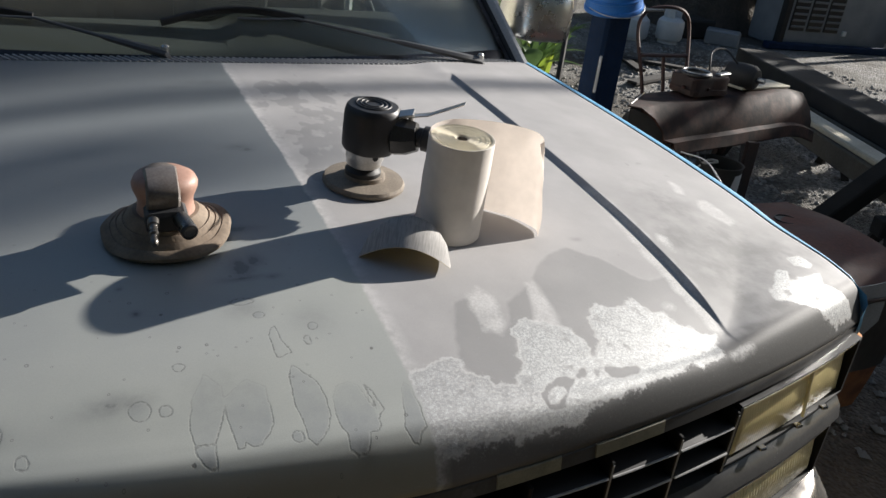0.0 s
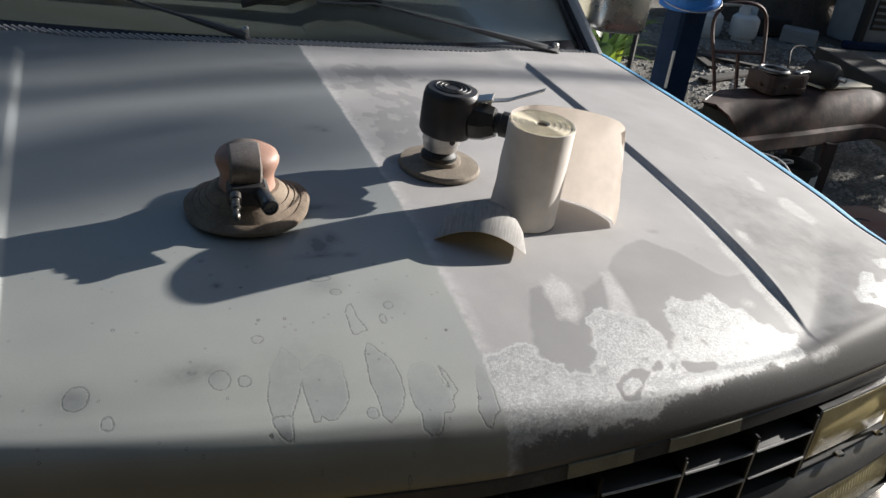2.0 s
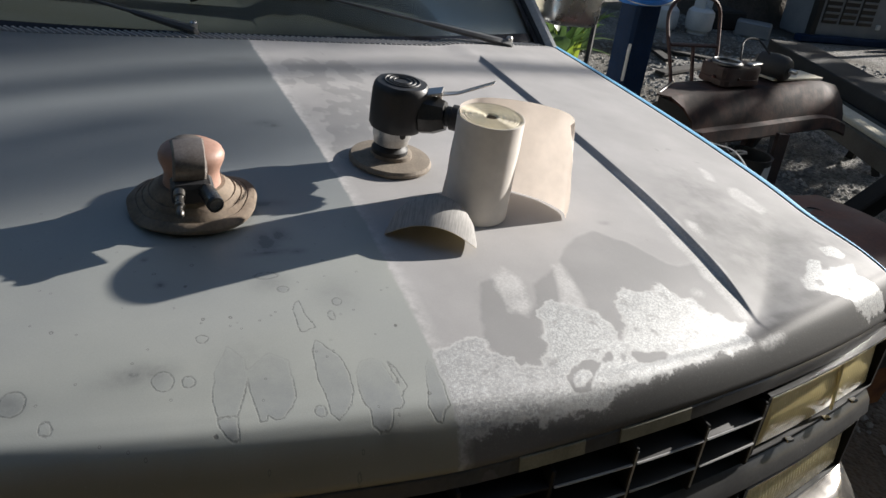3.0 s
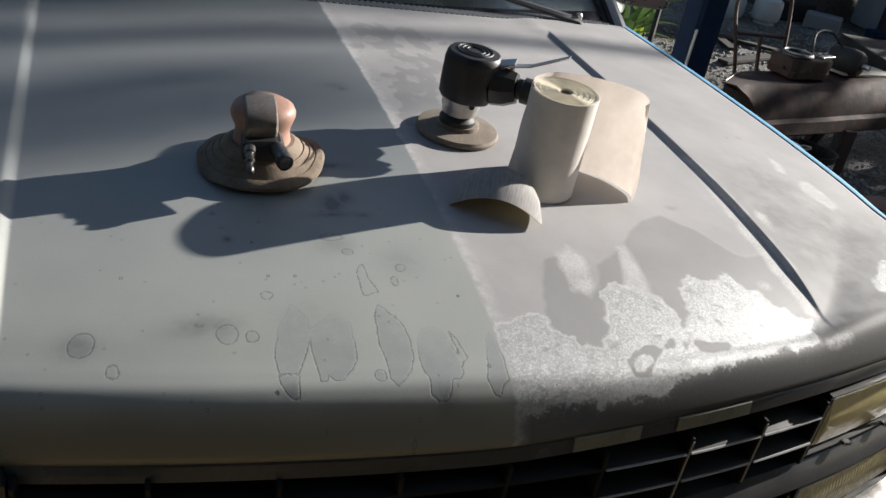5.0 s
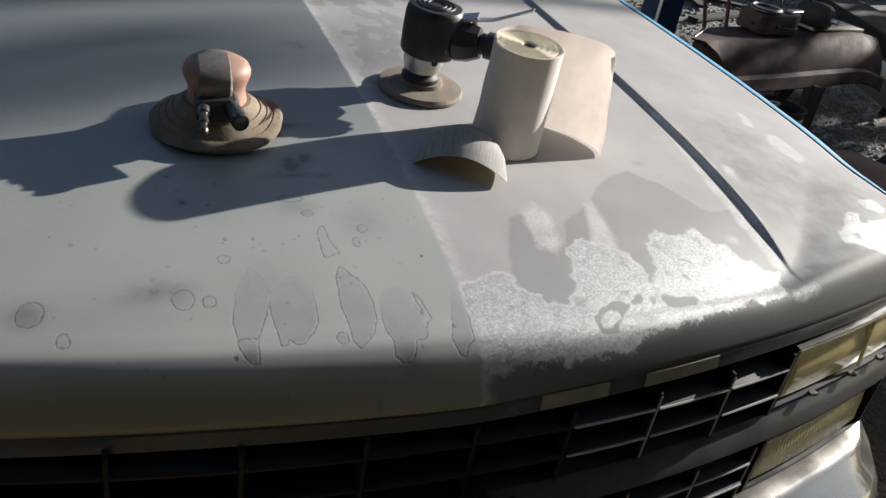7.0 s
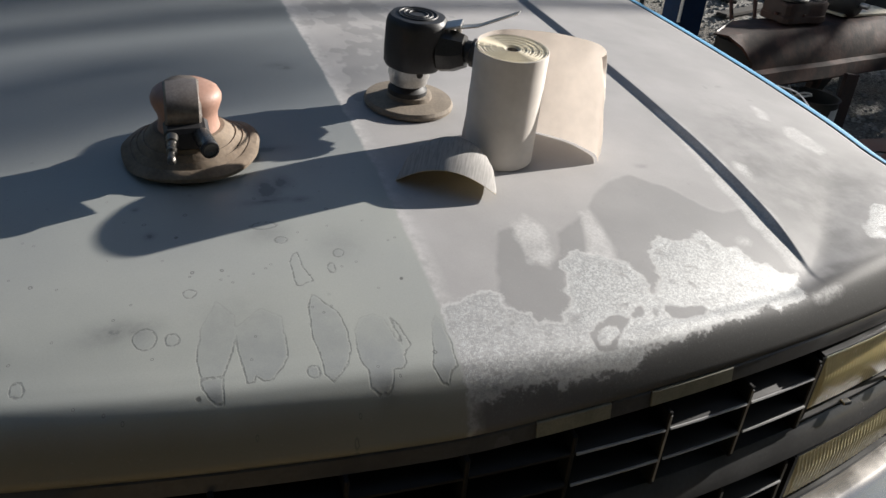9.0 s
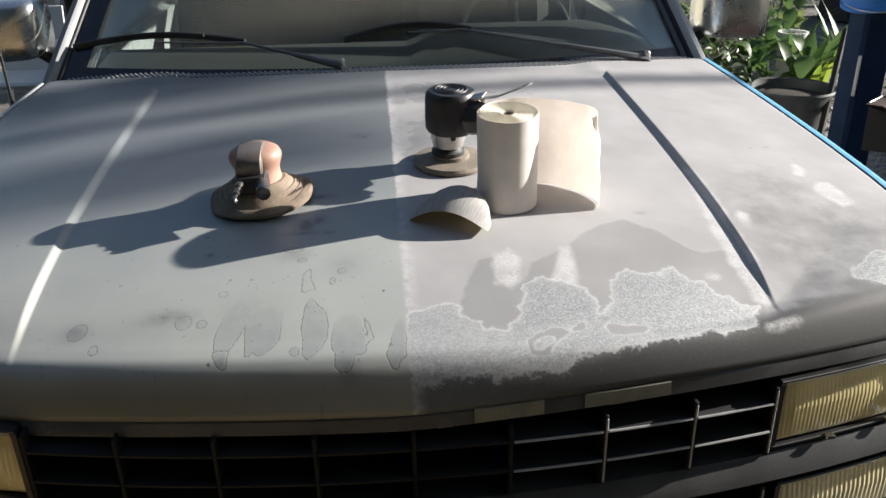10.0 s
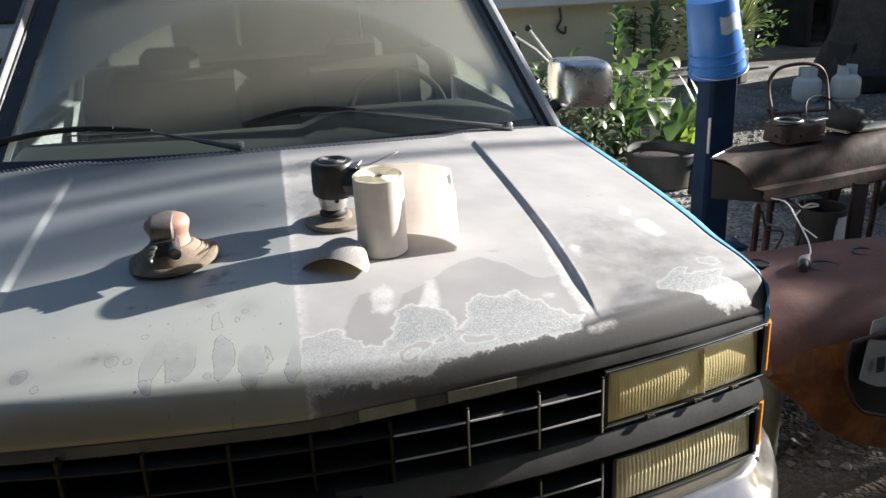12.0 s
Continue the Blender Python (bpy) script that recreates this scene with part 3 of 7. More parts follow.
def arc(points, n=8):
    """A smooth path through points (Catmull-Rom)."""
    p = [Vector(q) for q in points]
    p = [2 * p[0] - p[1], *p, 2 * p[-1] - p[-2]]
    out = []
    for i in range(1, len(p) - 2):
        for k in range(n):
            u = k / n
            out.append(0.5 * ((2 * p[i]) + (p[i + 1] - p[i - 1]) * u + (2 * p[i - 1] - 5 * p[i] + 4 * p[i + 1] - p[i + 2]) * u * u + (3 * p[i] - p[i - 1] - 3 * p[i + 1] + p[i + 2]) * u ** 3))
    return out + [p[-2]]


# ---------------------------------------------------------------- ground
def build_ground():
    g = Mesh()
    ticks = [-400, -150, -60, -30, -16] + [x * 0.5 for x in range(-24, 37)] + [24, 40, 80, 160, 400]
    rows = []
    for y in ticks:
        rows.append([(x, y, 0.03 * noise.noise((x * 0.35, y * 0.35, 2.0)) if abs(x) < 20 and abs(y) < 20 else 0.0) for x in ticks])
    g.grid(rows)
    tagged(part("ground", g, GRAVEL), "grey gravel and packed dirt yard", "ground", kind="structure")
    rng = random.Random(7)
    s = Mesh()
    for i in range(9000):
        x, y = rng.uniform(1.3, 7.5), rng.uniform(0.6, 8.0)
        z = 0.03 * noise.noise((x * 0.35, y * 0.35, 2.0))
        r = rng.uniform(0.008, 0.028)
        q = [(r * rng.uniform(0.6, 1.2) * a, r * rng.uniform(0.6, 1.2) * b, r * 0.6 * c) for a, b, c in ((1, 0, 0), (0, 1, 0), (-1, 0, 0), (0, -1, 0), (0, 0, 1), (0, 0, -1))]
        s.put(q, [(0, 1, 4), (1, 2, 4), (2, 3, 4), (3, 0, 4), (1, 0, 5), (2, 1, 5), (3, 2, 5), (0, 3, 5)], pose(x, y, z + r * 0.25, 0, 0, rng.uniform(0, 360)))
    tagged(part("gravel_stones", s, STONE, smooth=0), "loose pale gravel stones scattered on the yard", "gravel", kind="stuff")


build_ground()

# ---------------------------------------------------------------- pickup truck: surfaces
DP = np.array([0.0, 0.004, 0.012, 0.022, 0.032, 0.05, 0.07, 0.1, 0.16, 0.3, 0.5, 0.75, 1.0, 1.25, 1.6])
ZP = np.array([1.0, 1.0115, 1.0295, 1.0455, 1.0540, 1.0605, 1.0660, 1.0745, 1.088, 1.1095, 1.127, 1.1415, 1.152, 1.160, 1.165])
_sl = np.gradient(ZP, DP)


def hood_profile(d):
    d = np.clip(d, 0, 1.59)
    i = np.clip(np.searchsorted(DP, d, side="right") - 1, 0, len(DP) - 2)
    h = DP[i + 1] - DP[i]
    u = (d - DP[i]) / h
    return (2 * u**3 - 3 * u**2 + 1) * ZP[i] + (u**3 - 2 * u**2 + u) * h * _sl[i] + (-2 * u**3 + 3 * u**2) * ZP[i + 1] + (u**3 - u**2) * h * _sl[i + 1]


def lip(x):
    return 0.0084 + 0.214 * x * x - 0.0099 * x


def lip_z(x):
    """Height of the hood's lower front edge: lowest in the middle, a little higher on the driver's side."""
    return 0.9909 - 0.0828 * x * x + 0.0255 * x + 0.045 * (np.sqrt(x * x + 0.0004) - 0.02)


def rear(x):
    return 1.256 + 0.232 * x * x


def groove(y):
    return 0.527 + 0.042 * (y - 0.12) / 1.08


def hood_z(x, y):
    x, y = np.asarray(x, float), np.asarray(y, float)
    ax = np.abs(x)
    z = hood_profile(y - lip(x)) - 0.049 * x * x - 0.005 * (np.sqrt(x * x + 0.0004) - 0.02)
    d = y - lip(x)
    bow = 0.049 * x * x + 0.005 * (np.sqrt(x * x + 0.0004) - 0.02)
    fade = 0.05 + 0.22 * smooth01(0.45, 0.85, x)
    z = z + (lip_z(x) - 1.0 + bow) * (1 - smooth01(0.0, 1.0, d / fade))
    g = groove(y)
    half = np.where(x < 0, 0.0095, 0.0075) * (0.6 + 0.4 * smooth01(0.1, 0.6, y))
    step = smooth01(-half, half, ax - g)
    end = smooth01(1.195, 1.235, y) * np.exp(-(((ax - g) / 0.06) ** 2))
    rise = 0.0078 * smooth01(0.085, 0.24, y)
    return z + rise * np.maximum(step, end)


def hood_edge(y):
    return 0.905 + 0.013 * (y - 0.15) / 1.3


def ellipse(x, y, cx, cy, a, b, turn=0.0):
    c, s = math.cos(radians(turn)), math.sin(radians(turn))
    u, v = (x - cx) * c + (y - cy) * s, -(x - cx) * s + (y - cy) * c
    return (np.sqrt((u / a) ** 2 + (v / b) ** 2) - 1) * min(a, b)


# outlines on the hood, in metres from its middle: bare steel, holes left in it, old paint left in the primer, water stains
BARE_FLECKED = [(0.003, 0.121), (0.023, 0.121), (0.044, 0.129), (0.064, 0.132), (0.073, 0.124), (0.075, 0.107), (0.085, 0.099), (0.098, 0.093), (0.102, 0.08), (0.12, 0.081), (0.133, 0.074), (0.143, 0.077), (0.155, 0.072), (0.158, 0.06), (0.146, 0.039), (0.153, 0.026), (0.137, 0.028), (0.114, 0.022), (0.095, 0.026), (0.077, 0.024), (0.055, 0.023), (0.034, 0.023), (0.012, 0.025), (0.003, 0.029), (-0.003, 0.036), (-0.005, 0.051), (-0.004, 0.073)]
BARE_INNER = [(0.133, 0.074), (0.139, 0.086), (0.152, 0.098), (0.156, 0.109), (0.153, 0.12), (0.171, 0.142), (0.165, 0.158), (0.169, 0.164), (0.185, 0.177), (0.201, 0.182), (0.212, 0.175), (0.24, 0.166), (0.257, 0.155), (0.261, 0.143), (0.268, 0.127), (0.264, 0.104), (0.272, 0.107), (0.29, 0.128), (0.293, 0.142), (0.296, 0.165), (0.3, 0.1), (0.31, 0.05), (0.283, 0.046), (0.229, 0.04), (0.217, 0.036), (0.21, 0.029), (0.185, 0.027), (0.154, 0.025), (0.142, 0.035), (0.149, 0.06)]
BARE_OUTER = [(0.272, 0.107), (0.29, 0.128), (0.293, 0.142), (0.296, 0.165), (0.316, 0.193), (0.331, 0.199), (0.356, 0.188), (0.376, 0.188), (0.388, 0.202), (0.403, 0.206), (0.407, 0.189), (0.418, 0.175), (0.439, 0.175), (0.44, 0.162), (0.449, 0.144), (0.465, 0.142), (0.477, 0.125), (0.503, 0.126), (0.488, 0.107), (0.481, 0.082), (0.453, 0.074), (0.429, 0.065), (0.416, 0.073), (0.375, 0.062), (0.333, 0.055), (0.283, 0.046)]
BARE_CORNER = [(0.674, 0.192), (0.704, 0.21), (0.742, 0.246), (0.76, 0.24), (0.737, 0.213), (0.797, 0.225), (0.834, 0.232), (0.81, 0.202), (0.831, 0.188), (0.85, 0.174), (0.857, 0.164), (0.797, 0.144), (0.767, 0.142), (0.751, 0.144), (0.714, 0.157), (0.673, 0.174)]
CORNER_CHIP = [(0.804, 0.284), (0.842, 0.288), (0.844, 0.259), (0.821, 0.248), (0.799, 0.261)]
STREAKS = ([(0.774, 0.498), (0.797, 0.497), (0.809, 0.422), (0.777, 0.405), (0.756, 0.442), (0.755, 0.466)],
           [(0.569, 0.367), (0.58, 0.356), (0.568, 0.306), (0.557, 0.316), (0.556, 0.339)],
           # groove ridge: worn paint, with its sunlit slope drawn as pale colour
           [(0.538, 0.566), (0.508, 0.36), (0.498, 0.225), (0.504, 0.128), (0.530, 0.130), (0.535, 0.172), (0.538, 0.25), (0.543, 0.372), (0.551, 0.516)],
           [(0.496, 0.077), (0.545, 0.086), (0.549, 0.09), (0.523, 0.089), (0.498, 0.083)],
           [(0.77, 0.582), (0.78, 0.557), (0.761, 0.52), (0.746, 0.529)])
HOLES = ([(0.158, 0.06), (0.172, 0.071), (0.19, 0.079), (0.207, 0.08), (0.216, 0.073), (0.21, 0.065), (0.197, 0.057), (0.184, 0.043), (0.186, 0.037), (0.174, 0.035), (0.159, 0.039), (0.156, 0.046)],
         [(0.231, 0.088), (0.24, 0.09), (0.241, 0.079), (0.235, 0.072), (0.222, 0.073), (0.221, 0.077)],
         [(0.271, 0.086), (0.283, 0.087), (0.299, 0.081), (0.324, 0.084), (0.327, 0.078), (0.316, 0.068), (0.285, 0.066), (0.271, 0.067), (0.269, 0.075)])
HOLE_CORE = [(0.164, 0.055), (0.179, 0.065), (0.196, 0.066), (0.195, 0.057), (0.177, 0.045), (0.163, 0.044)]
PALE_STRIP = [(0.212, 0.175), (0.227, 0.204), (0.234, 0.227), (0.243, 0.256), (0.255, 0.258), (0.255, 0.231), (0.253, 0.198), (0.243, 0.166)]
PALE_RING = [(0.14, 0.244), (0.162, 0.256), (0.172, 0.234), (0.17, 0.199), (0.162, 0.173), (0.145, 0.163), (0.131, 0.169), (0.136, 0.189), (0.134, 0.211)]
PAINT_LEFT = ([(0.116, 0.229), (0.139, 0.237), (0.132, 0.184), (0.151, 0.158), (0.174, 0.178), (0.191, 0.216), (0.241, 0.252), (0.213, 0.177), (0.162, 0.138), (0.154, 0.102), (0.133, 0.074), (0.106, 0.077), (0.085, 0.099), (0.074, 0.122), (0.084, 0.161)],
              [(0.259, 0.269), (0.294, 0.307), (0.334, 0.333), (0.366, 0.344), (0.385, 0.324), (0.409, 0.311), (0.427, 0.281), (0.447, 0.255), (0.464, 0.245), (0.504, 0.258), (0.515, 0.246), (0.517, 0.215), (0.52, 0.16), (0.51, 0.109), (0.481, 0.082), (0.448, 0.106), (0.413, 0.145), (0.347, 0.166), (0.265, 0.107), (0.248, 0.155), (0.256, 0.204)])
# each stain: how much it is filled, how far its tide line runs round it, its outline
STAINS = (
    (0.12, 1, [(-0.139, 0.227), (-0.134, 0.229), (-0.133, 0.203), (-0.126, 0.18), (-0.132, 0.179), (-0.14, 0.174), (-0.145, 0.176), (-0.145, 0.2), (-0.145, 0.215)]),
    (0.55, 0.35, [(-0.23, 0.17), (-0.215, 0.147), (-0.215, 0.123), (-0.225, 0.095), (-0.234, 0.076), (-0.255, 0.078), (-0.256, 0.1), (-0.249, 0.136)]),
    (1, 0.9, [(-0.255, 0.078), (-0.235, 0.074), (-0.236, 0.05), (-0.244, 0.051), (-0.25, 0.057), (-0.255, 0.066)]),
    (0.75, 0.45, [(-0.215, 0.131), (-0.217, 0.108), (-0.216, 0.09), (-0.213, 0.072), (-0.213, 0.064), (-0.207, 0.063), (-0.204, 0.069), (-0.198, 0.063), (-0.19, 0.061), (-0.185, 0.067), (-0.177, 0.074), (-0.17, 0.087), (-0.169, 0.101), (-0.168, 0.136), (-0.187, 0.151)]),
    (0.75, 0.95, [(-0.131, 0.16), (-0.121, 0.147), (-0.109, 0.129), (-0.106, 0.108), (-0.106, 0.086), (-0.114, 0.066), (-0.123, 0.055), (-0.132, 0.049), (-0.139, 0.058), (-0.139, 0.068), (-0.139, 0.083), (-0.142, 0.101), (-0.138, 0.145)]),
    (0.9, 0.5, [(-0.089, 0.118), (-0.075, 0.121), (-0.065, 0.114), (-0.061, 0.095), (-0.055, 0.079), (-0.056, 0.057), (-0.062, 0.05), (-0.072, 0.051), (-0.074, 0.038), (-0.079, 0.033), (-0.089, 0.034), (-0.097, 0.039), (-0.095, 0.054), (-0.1, 0.062), (-0.101, 0.085), (-0.098, 0.103)]),
    (0.3, 0.8, [(-0.06, 0.119), (-0.052, 0.103), (-0.046, 0.076), (-0.055, 0.065), (-0.054, 0.085)]),
    (1, 0.5, [(-0.017, 0.094), (-0.024, 0.064), (-0.03, 0.047), (-0.023, 0.033), (-0.017, 0.031), (-0.011, 0.04), (-0.004, 0.045), (-0.003, 0.065), (-0.003, 0.095), (-0.009, 0.107)]),
)
# little rings and blots: place, half width, half length, fill
RINGS = ((-0.255, 0.186, 0.0062, 0.0065, 0.15), (-0.149, 0.063, 0.006, 0.0075, 0.7), (-0.089, 0.219, 0.006, 0.0065, 0.25), (-0.102, 0.197, 0.0045, 0.008, 0.3), (-0.148, 0.254, 0.007, 0.006, 0.7),
         (-0.277, 0.129, 0.0068, 0.0075, 0.4), (-0.417, 0.106, 0.006, 0.0085, 0.2), (-0.447, 0.143, 0.013, 0.015, 0.5), (-0.303, 0.136, 0.011, 0.013, 0.4), (-0.162, 0.284, 0.014, 0.007, 0.3))
SMUDGES = ((-0.326, 0.150, 0.040, 0.016, 0.62), (-0.452, 0.143, 0.020, 0.018, 0.5), (-0.147, 0.357, 0.016, 0.026, 0.9), (-0.128, 0.372, 0.014, 0.016, 0.8), (-0.150, 0.333, 0.030, 0.007, 0.75), (-0.112, 0.330, 0.012, 0.006, 0.7),
           (-0.131, 0.459, 0.030, 0.009, 0.85), (-0.289, 0.290, 0.006, 0.006, 0.9), (-0.302, 0.345, 0.004, 0.004, 0.7), (-0.085, 0.236, 0.030, 0.030, 0.28), (-0.162, 0.270, 0.026, 0.02, 0.4), (-0.215, 0.15, 0.05, 0.03, 0.25),
           (-0.080, 0.036, 0.012, 0.010, 0.6), (-0.245, 0.060, 0.008, 0.008, 0.5), (-0.068, 0.752, 0.022, 0.012, 0.70), (-0.056, 0.738, 0.012, 0.007, 0.95), (-0.060, 1.11, 0.045, 0.014, 0.45), (-0.13, 1.08, 0.03, 0.012, 0.3),
           (0.352, 0.067, 0.007, 0.006, 0.9), (0.402, 0.078, 0.006, 0.008, 0.9), (0.401, 0.366, 0.012, 0.006, 0.5), (0.60, 0.125, 0.09, 0.012, 0.8), (0.55, 0.105, 0.05, 0.012, 0.7), (0.625, 0.20, 0.030, 0.030, 0.6),
           (0.66, 0.25, 0.10, 0.05, 0.45), (0.72, 0.33, 0.09, 0.07, 0.45), (0.61, 0.36, 0.04, 0.10, 0.4), (0.80, 0.30, 0.06, 0.05, 0.35), (0.70, 0.16, 0.12, 0.02, 0.6), (0.68, 0.48, 0.06, 0.10, 0.35))


def outline(x, y, pts):
    """Signed distance to a closed outline, negative inside."""
    best = np.full_like(x, 1e9)
    inside = np.zeros(x.shape, bool)
    for (ax, ay), (bx, by) in zip(pts, pts[1:] + pts[:1]):
        ex, ey = bx - ax, by - ay
        u = np.clip(((x - ax) * ex + (y - ay) * ey) / (ex * ex + ey * ey + 1e-12), 0, 1)
        best = np.minimum(best, (x - ax - u * ex) ** 2 + (y - ay - u * ey) ** 2)
        if ey != 0:
            inside ^= ((ay > y) != (by > y)) & (x < ax + ex * (y - ay) / ey)
    return np.where(inside, -1, 1) * np.sqrt(best)


def hood_fields(x, y):
    d = y - lip(x)
    flecked = -outline(x, y, BARE_FLECKED)
    bright = np.maximum(-outline(x, y, BARE_INNER), -outline(x, y, BARE_OUTER))
    bare = np.maximum(bright, flecked)
    thick = smooth01(-0.012, 0.010, bright)
    for o in (BARE_CORNER, CORNER_CHIP):
        e = -outline(x, y, o)
        thick = np.maximum(thick, 1.6 * smooth01(-0.012, 0.004, e))
        bare = np.maximum(bare, e)
    hole = np.full_like(x, 1.0)
    for o in HOLES:
        hole = np.minimum(hole, outline(x, y, o))
    hole = np.maximum(hole, -outline(x, y, HOLE_CORE))
    bare = np.minimum(bare, hole)
    pale = np.maximum(-outline(x, y, PALE_STRIP), -outline(x, y, PALE_RING))
    for o in STREAKS:
        pale = np.maximum(pale, -outline(x, y, o))
    pale = np.maximum(pale, -ellipse(x, y, 0.459, 0.187, 0.009, 0.007, 30))
    stain, fill, tide = np.full_like(x, 1.0), np.zeros_like(x), np.zeros_like(x)
    for amount, run, pts in STAINS:
        e = outline(x, y, pts)
        low, high = min(p[1] for p in pts), max(p[1] for p in pts)
        near = e < stain
        v = (y - low) / (high - low)
        fill = np.where(near, amount * (1 - 0.95 * smooth01(0.30, 1.0, v) * (1.1 - run)), fill)
        tide = np.where(near, np.clip(1.25 - smooth01(run - 0.25, run + 0.35, v), 0, 1), tide)
        stain = np.minimum(stain, e)
    for cx, cy, a, b, amount in RINGS:
        e = ellipse(x, y, cx, cy, a, b)
        near = e < stain
        fill, tide = np.where(near, amount, fill), np.where(near, 0.9, tide)
        stain = np.minimum(stain, e)
    smudge = np.zeros_like(x)
    for cx, cy, a, b, k in SMUDGES:
        smudge = np.maximum(smudge, k * np.exp(-(((x - cx) / a) ** 2 + ((y - cy) / b) ** 2)))
    n1 = np.array([noise.fractal((px * 11, py * 8, 4.0), 0.7, 2.0, 4) for px, py in zip(x, y)])
    paint = np.full_like(x, -1.0)
    for o in PAINT_LEFT:
        paint = np.maximum(paint, -outline(x, y, o))
    n2 = np.array([noise.fractal((px * 26, py * 20, 7.0), 0.8, 2.0, 3) for px, py in zip(x, y)])
    patchy = -0.034 + 0.012 * n1 + 0.022 * n2
    for cx, cy, a, b, k in ((0.12, 0.80, 0.13, 0.16, 0.036), (0.10, 1.05, 0.16, 0.16, 0.034), (0.06, 0.66, 0.05, 0.12, 0.03), (0.78, 0.66, 0.12, 0.10, 0.018), (0.70, 0.42, 0.14, 0.12, 0.020), (0.30, 1.08, 0.14, 0.10, 0.014)):
        patchy = patchy + k * np.exp(-(((x - cx) / a) ** 2 + ((y - cy) / b) ** 2))
    paint = np.maximum(paint, patchy)
    # mask for the shade painted along the down-turned front lip
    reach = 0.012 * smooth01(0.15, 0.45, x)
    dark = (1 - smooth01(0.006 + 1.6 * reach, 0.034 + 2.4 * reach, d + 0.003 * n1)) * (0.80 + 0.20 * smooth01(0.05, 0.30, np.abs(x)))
    return {"lip_shade": dark, "hole": hole, "bare": bare, "bare_thick": thick, "pale": pale, "stain": stain, "stain_fill": fill, "stain_tide": tide, "smudge": smudge, "paint_left": paint}


TRUCK = thing("pickup_truck", "older full-size pickup truck with a partly sanded grey hood", "pickup truck")


def build_hood():
    us = np.concatenate([np.linspace(-1, -0.62, 50), np.linspace(-0.62, -0.56, 34)[1:], np.linspace(-0.56, 0, 170)[1:], np.linspace(0, 0.56, 200)[1:], np.linspace(0.56, 0.63, 40)[1:], np.linspace(0.63, 1, 60)[1:]])
    vs = np.concatenate([np.linspace(0, 0.02, 14), np.linspace(0.02, 0.2, 110)[1:], np.linspace(0.2, 0.3, 30)[1:], np.linspace(0.3, 1, 130)[1:]])
    uu, vv = np.meshgrid(us, vs)
    y0 = lip(uu * 0.905)
    x = uu * hood_edge(y0 + vv * (rear(uu * 0.918) - y0))
    y = lip(x) + vv * (rear(x) - lip(x))
    z = hood_z(x, y)
    rows = [list(zip(a, b, c)) for a, b, c in zip(x, y, z)]
    under = [(px, py + 0.012, pz - 0.011) for px, py, pz in rows[0]]
    back = [(px, py + 0.004, pz - 0.014) for px, py, pz in rows[-1]]
    rows = [[(px, py + 0.03, pz - 0.010) for px, py, pz in rows[0]], under, [(px, py + 0.003, pz - 0.009) for px, py, pz in rows[0]]] + rows + [back]
    rows = [[(r[0][0] - 0.001, r[0][1], r[0][2] - 0.02), (r[0][0], r[0][1], r[0][2] - 0.004)] + r[1:-1] + [(r[-1][0], r[-1][1], r[-1][2] - 0.004), (r[-1][0] + 0.001, r[-1][1], r[-1][2] - 0.02)] for r in rows]
    g = Mesh().grid(rows)
    me = g.data("hood", HOOD, smooth=60)
    co = np.empty(len(me.vertices) * 3)
    me.vertices.foreach_get("co", co)
    co = co.reshape(-1, 3)
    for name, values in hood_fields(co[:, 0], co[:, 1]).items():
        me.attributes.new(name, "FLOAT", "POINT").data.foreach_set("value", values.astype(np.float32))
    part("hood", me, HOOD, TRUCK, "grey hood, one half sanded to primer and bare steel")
    inner = Mesh().grid([[(px * 0.99, py + 0.02, pz - 0.03) for px, py, pz in r[::12]] for r in rows[3::14]])
    part("hood_frame", inner, DARKBODY, TRUCK)


build_hood()


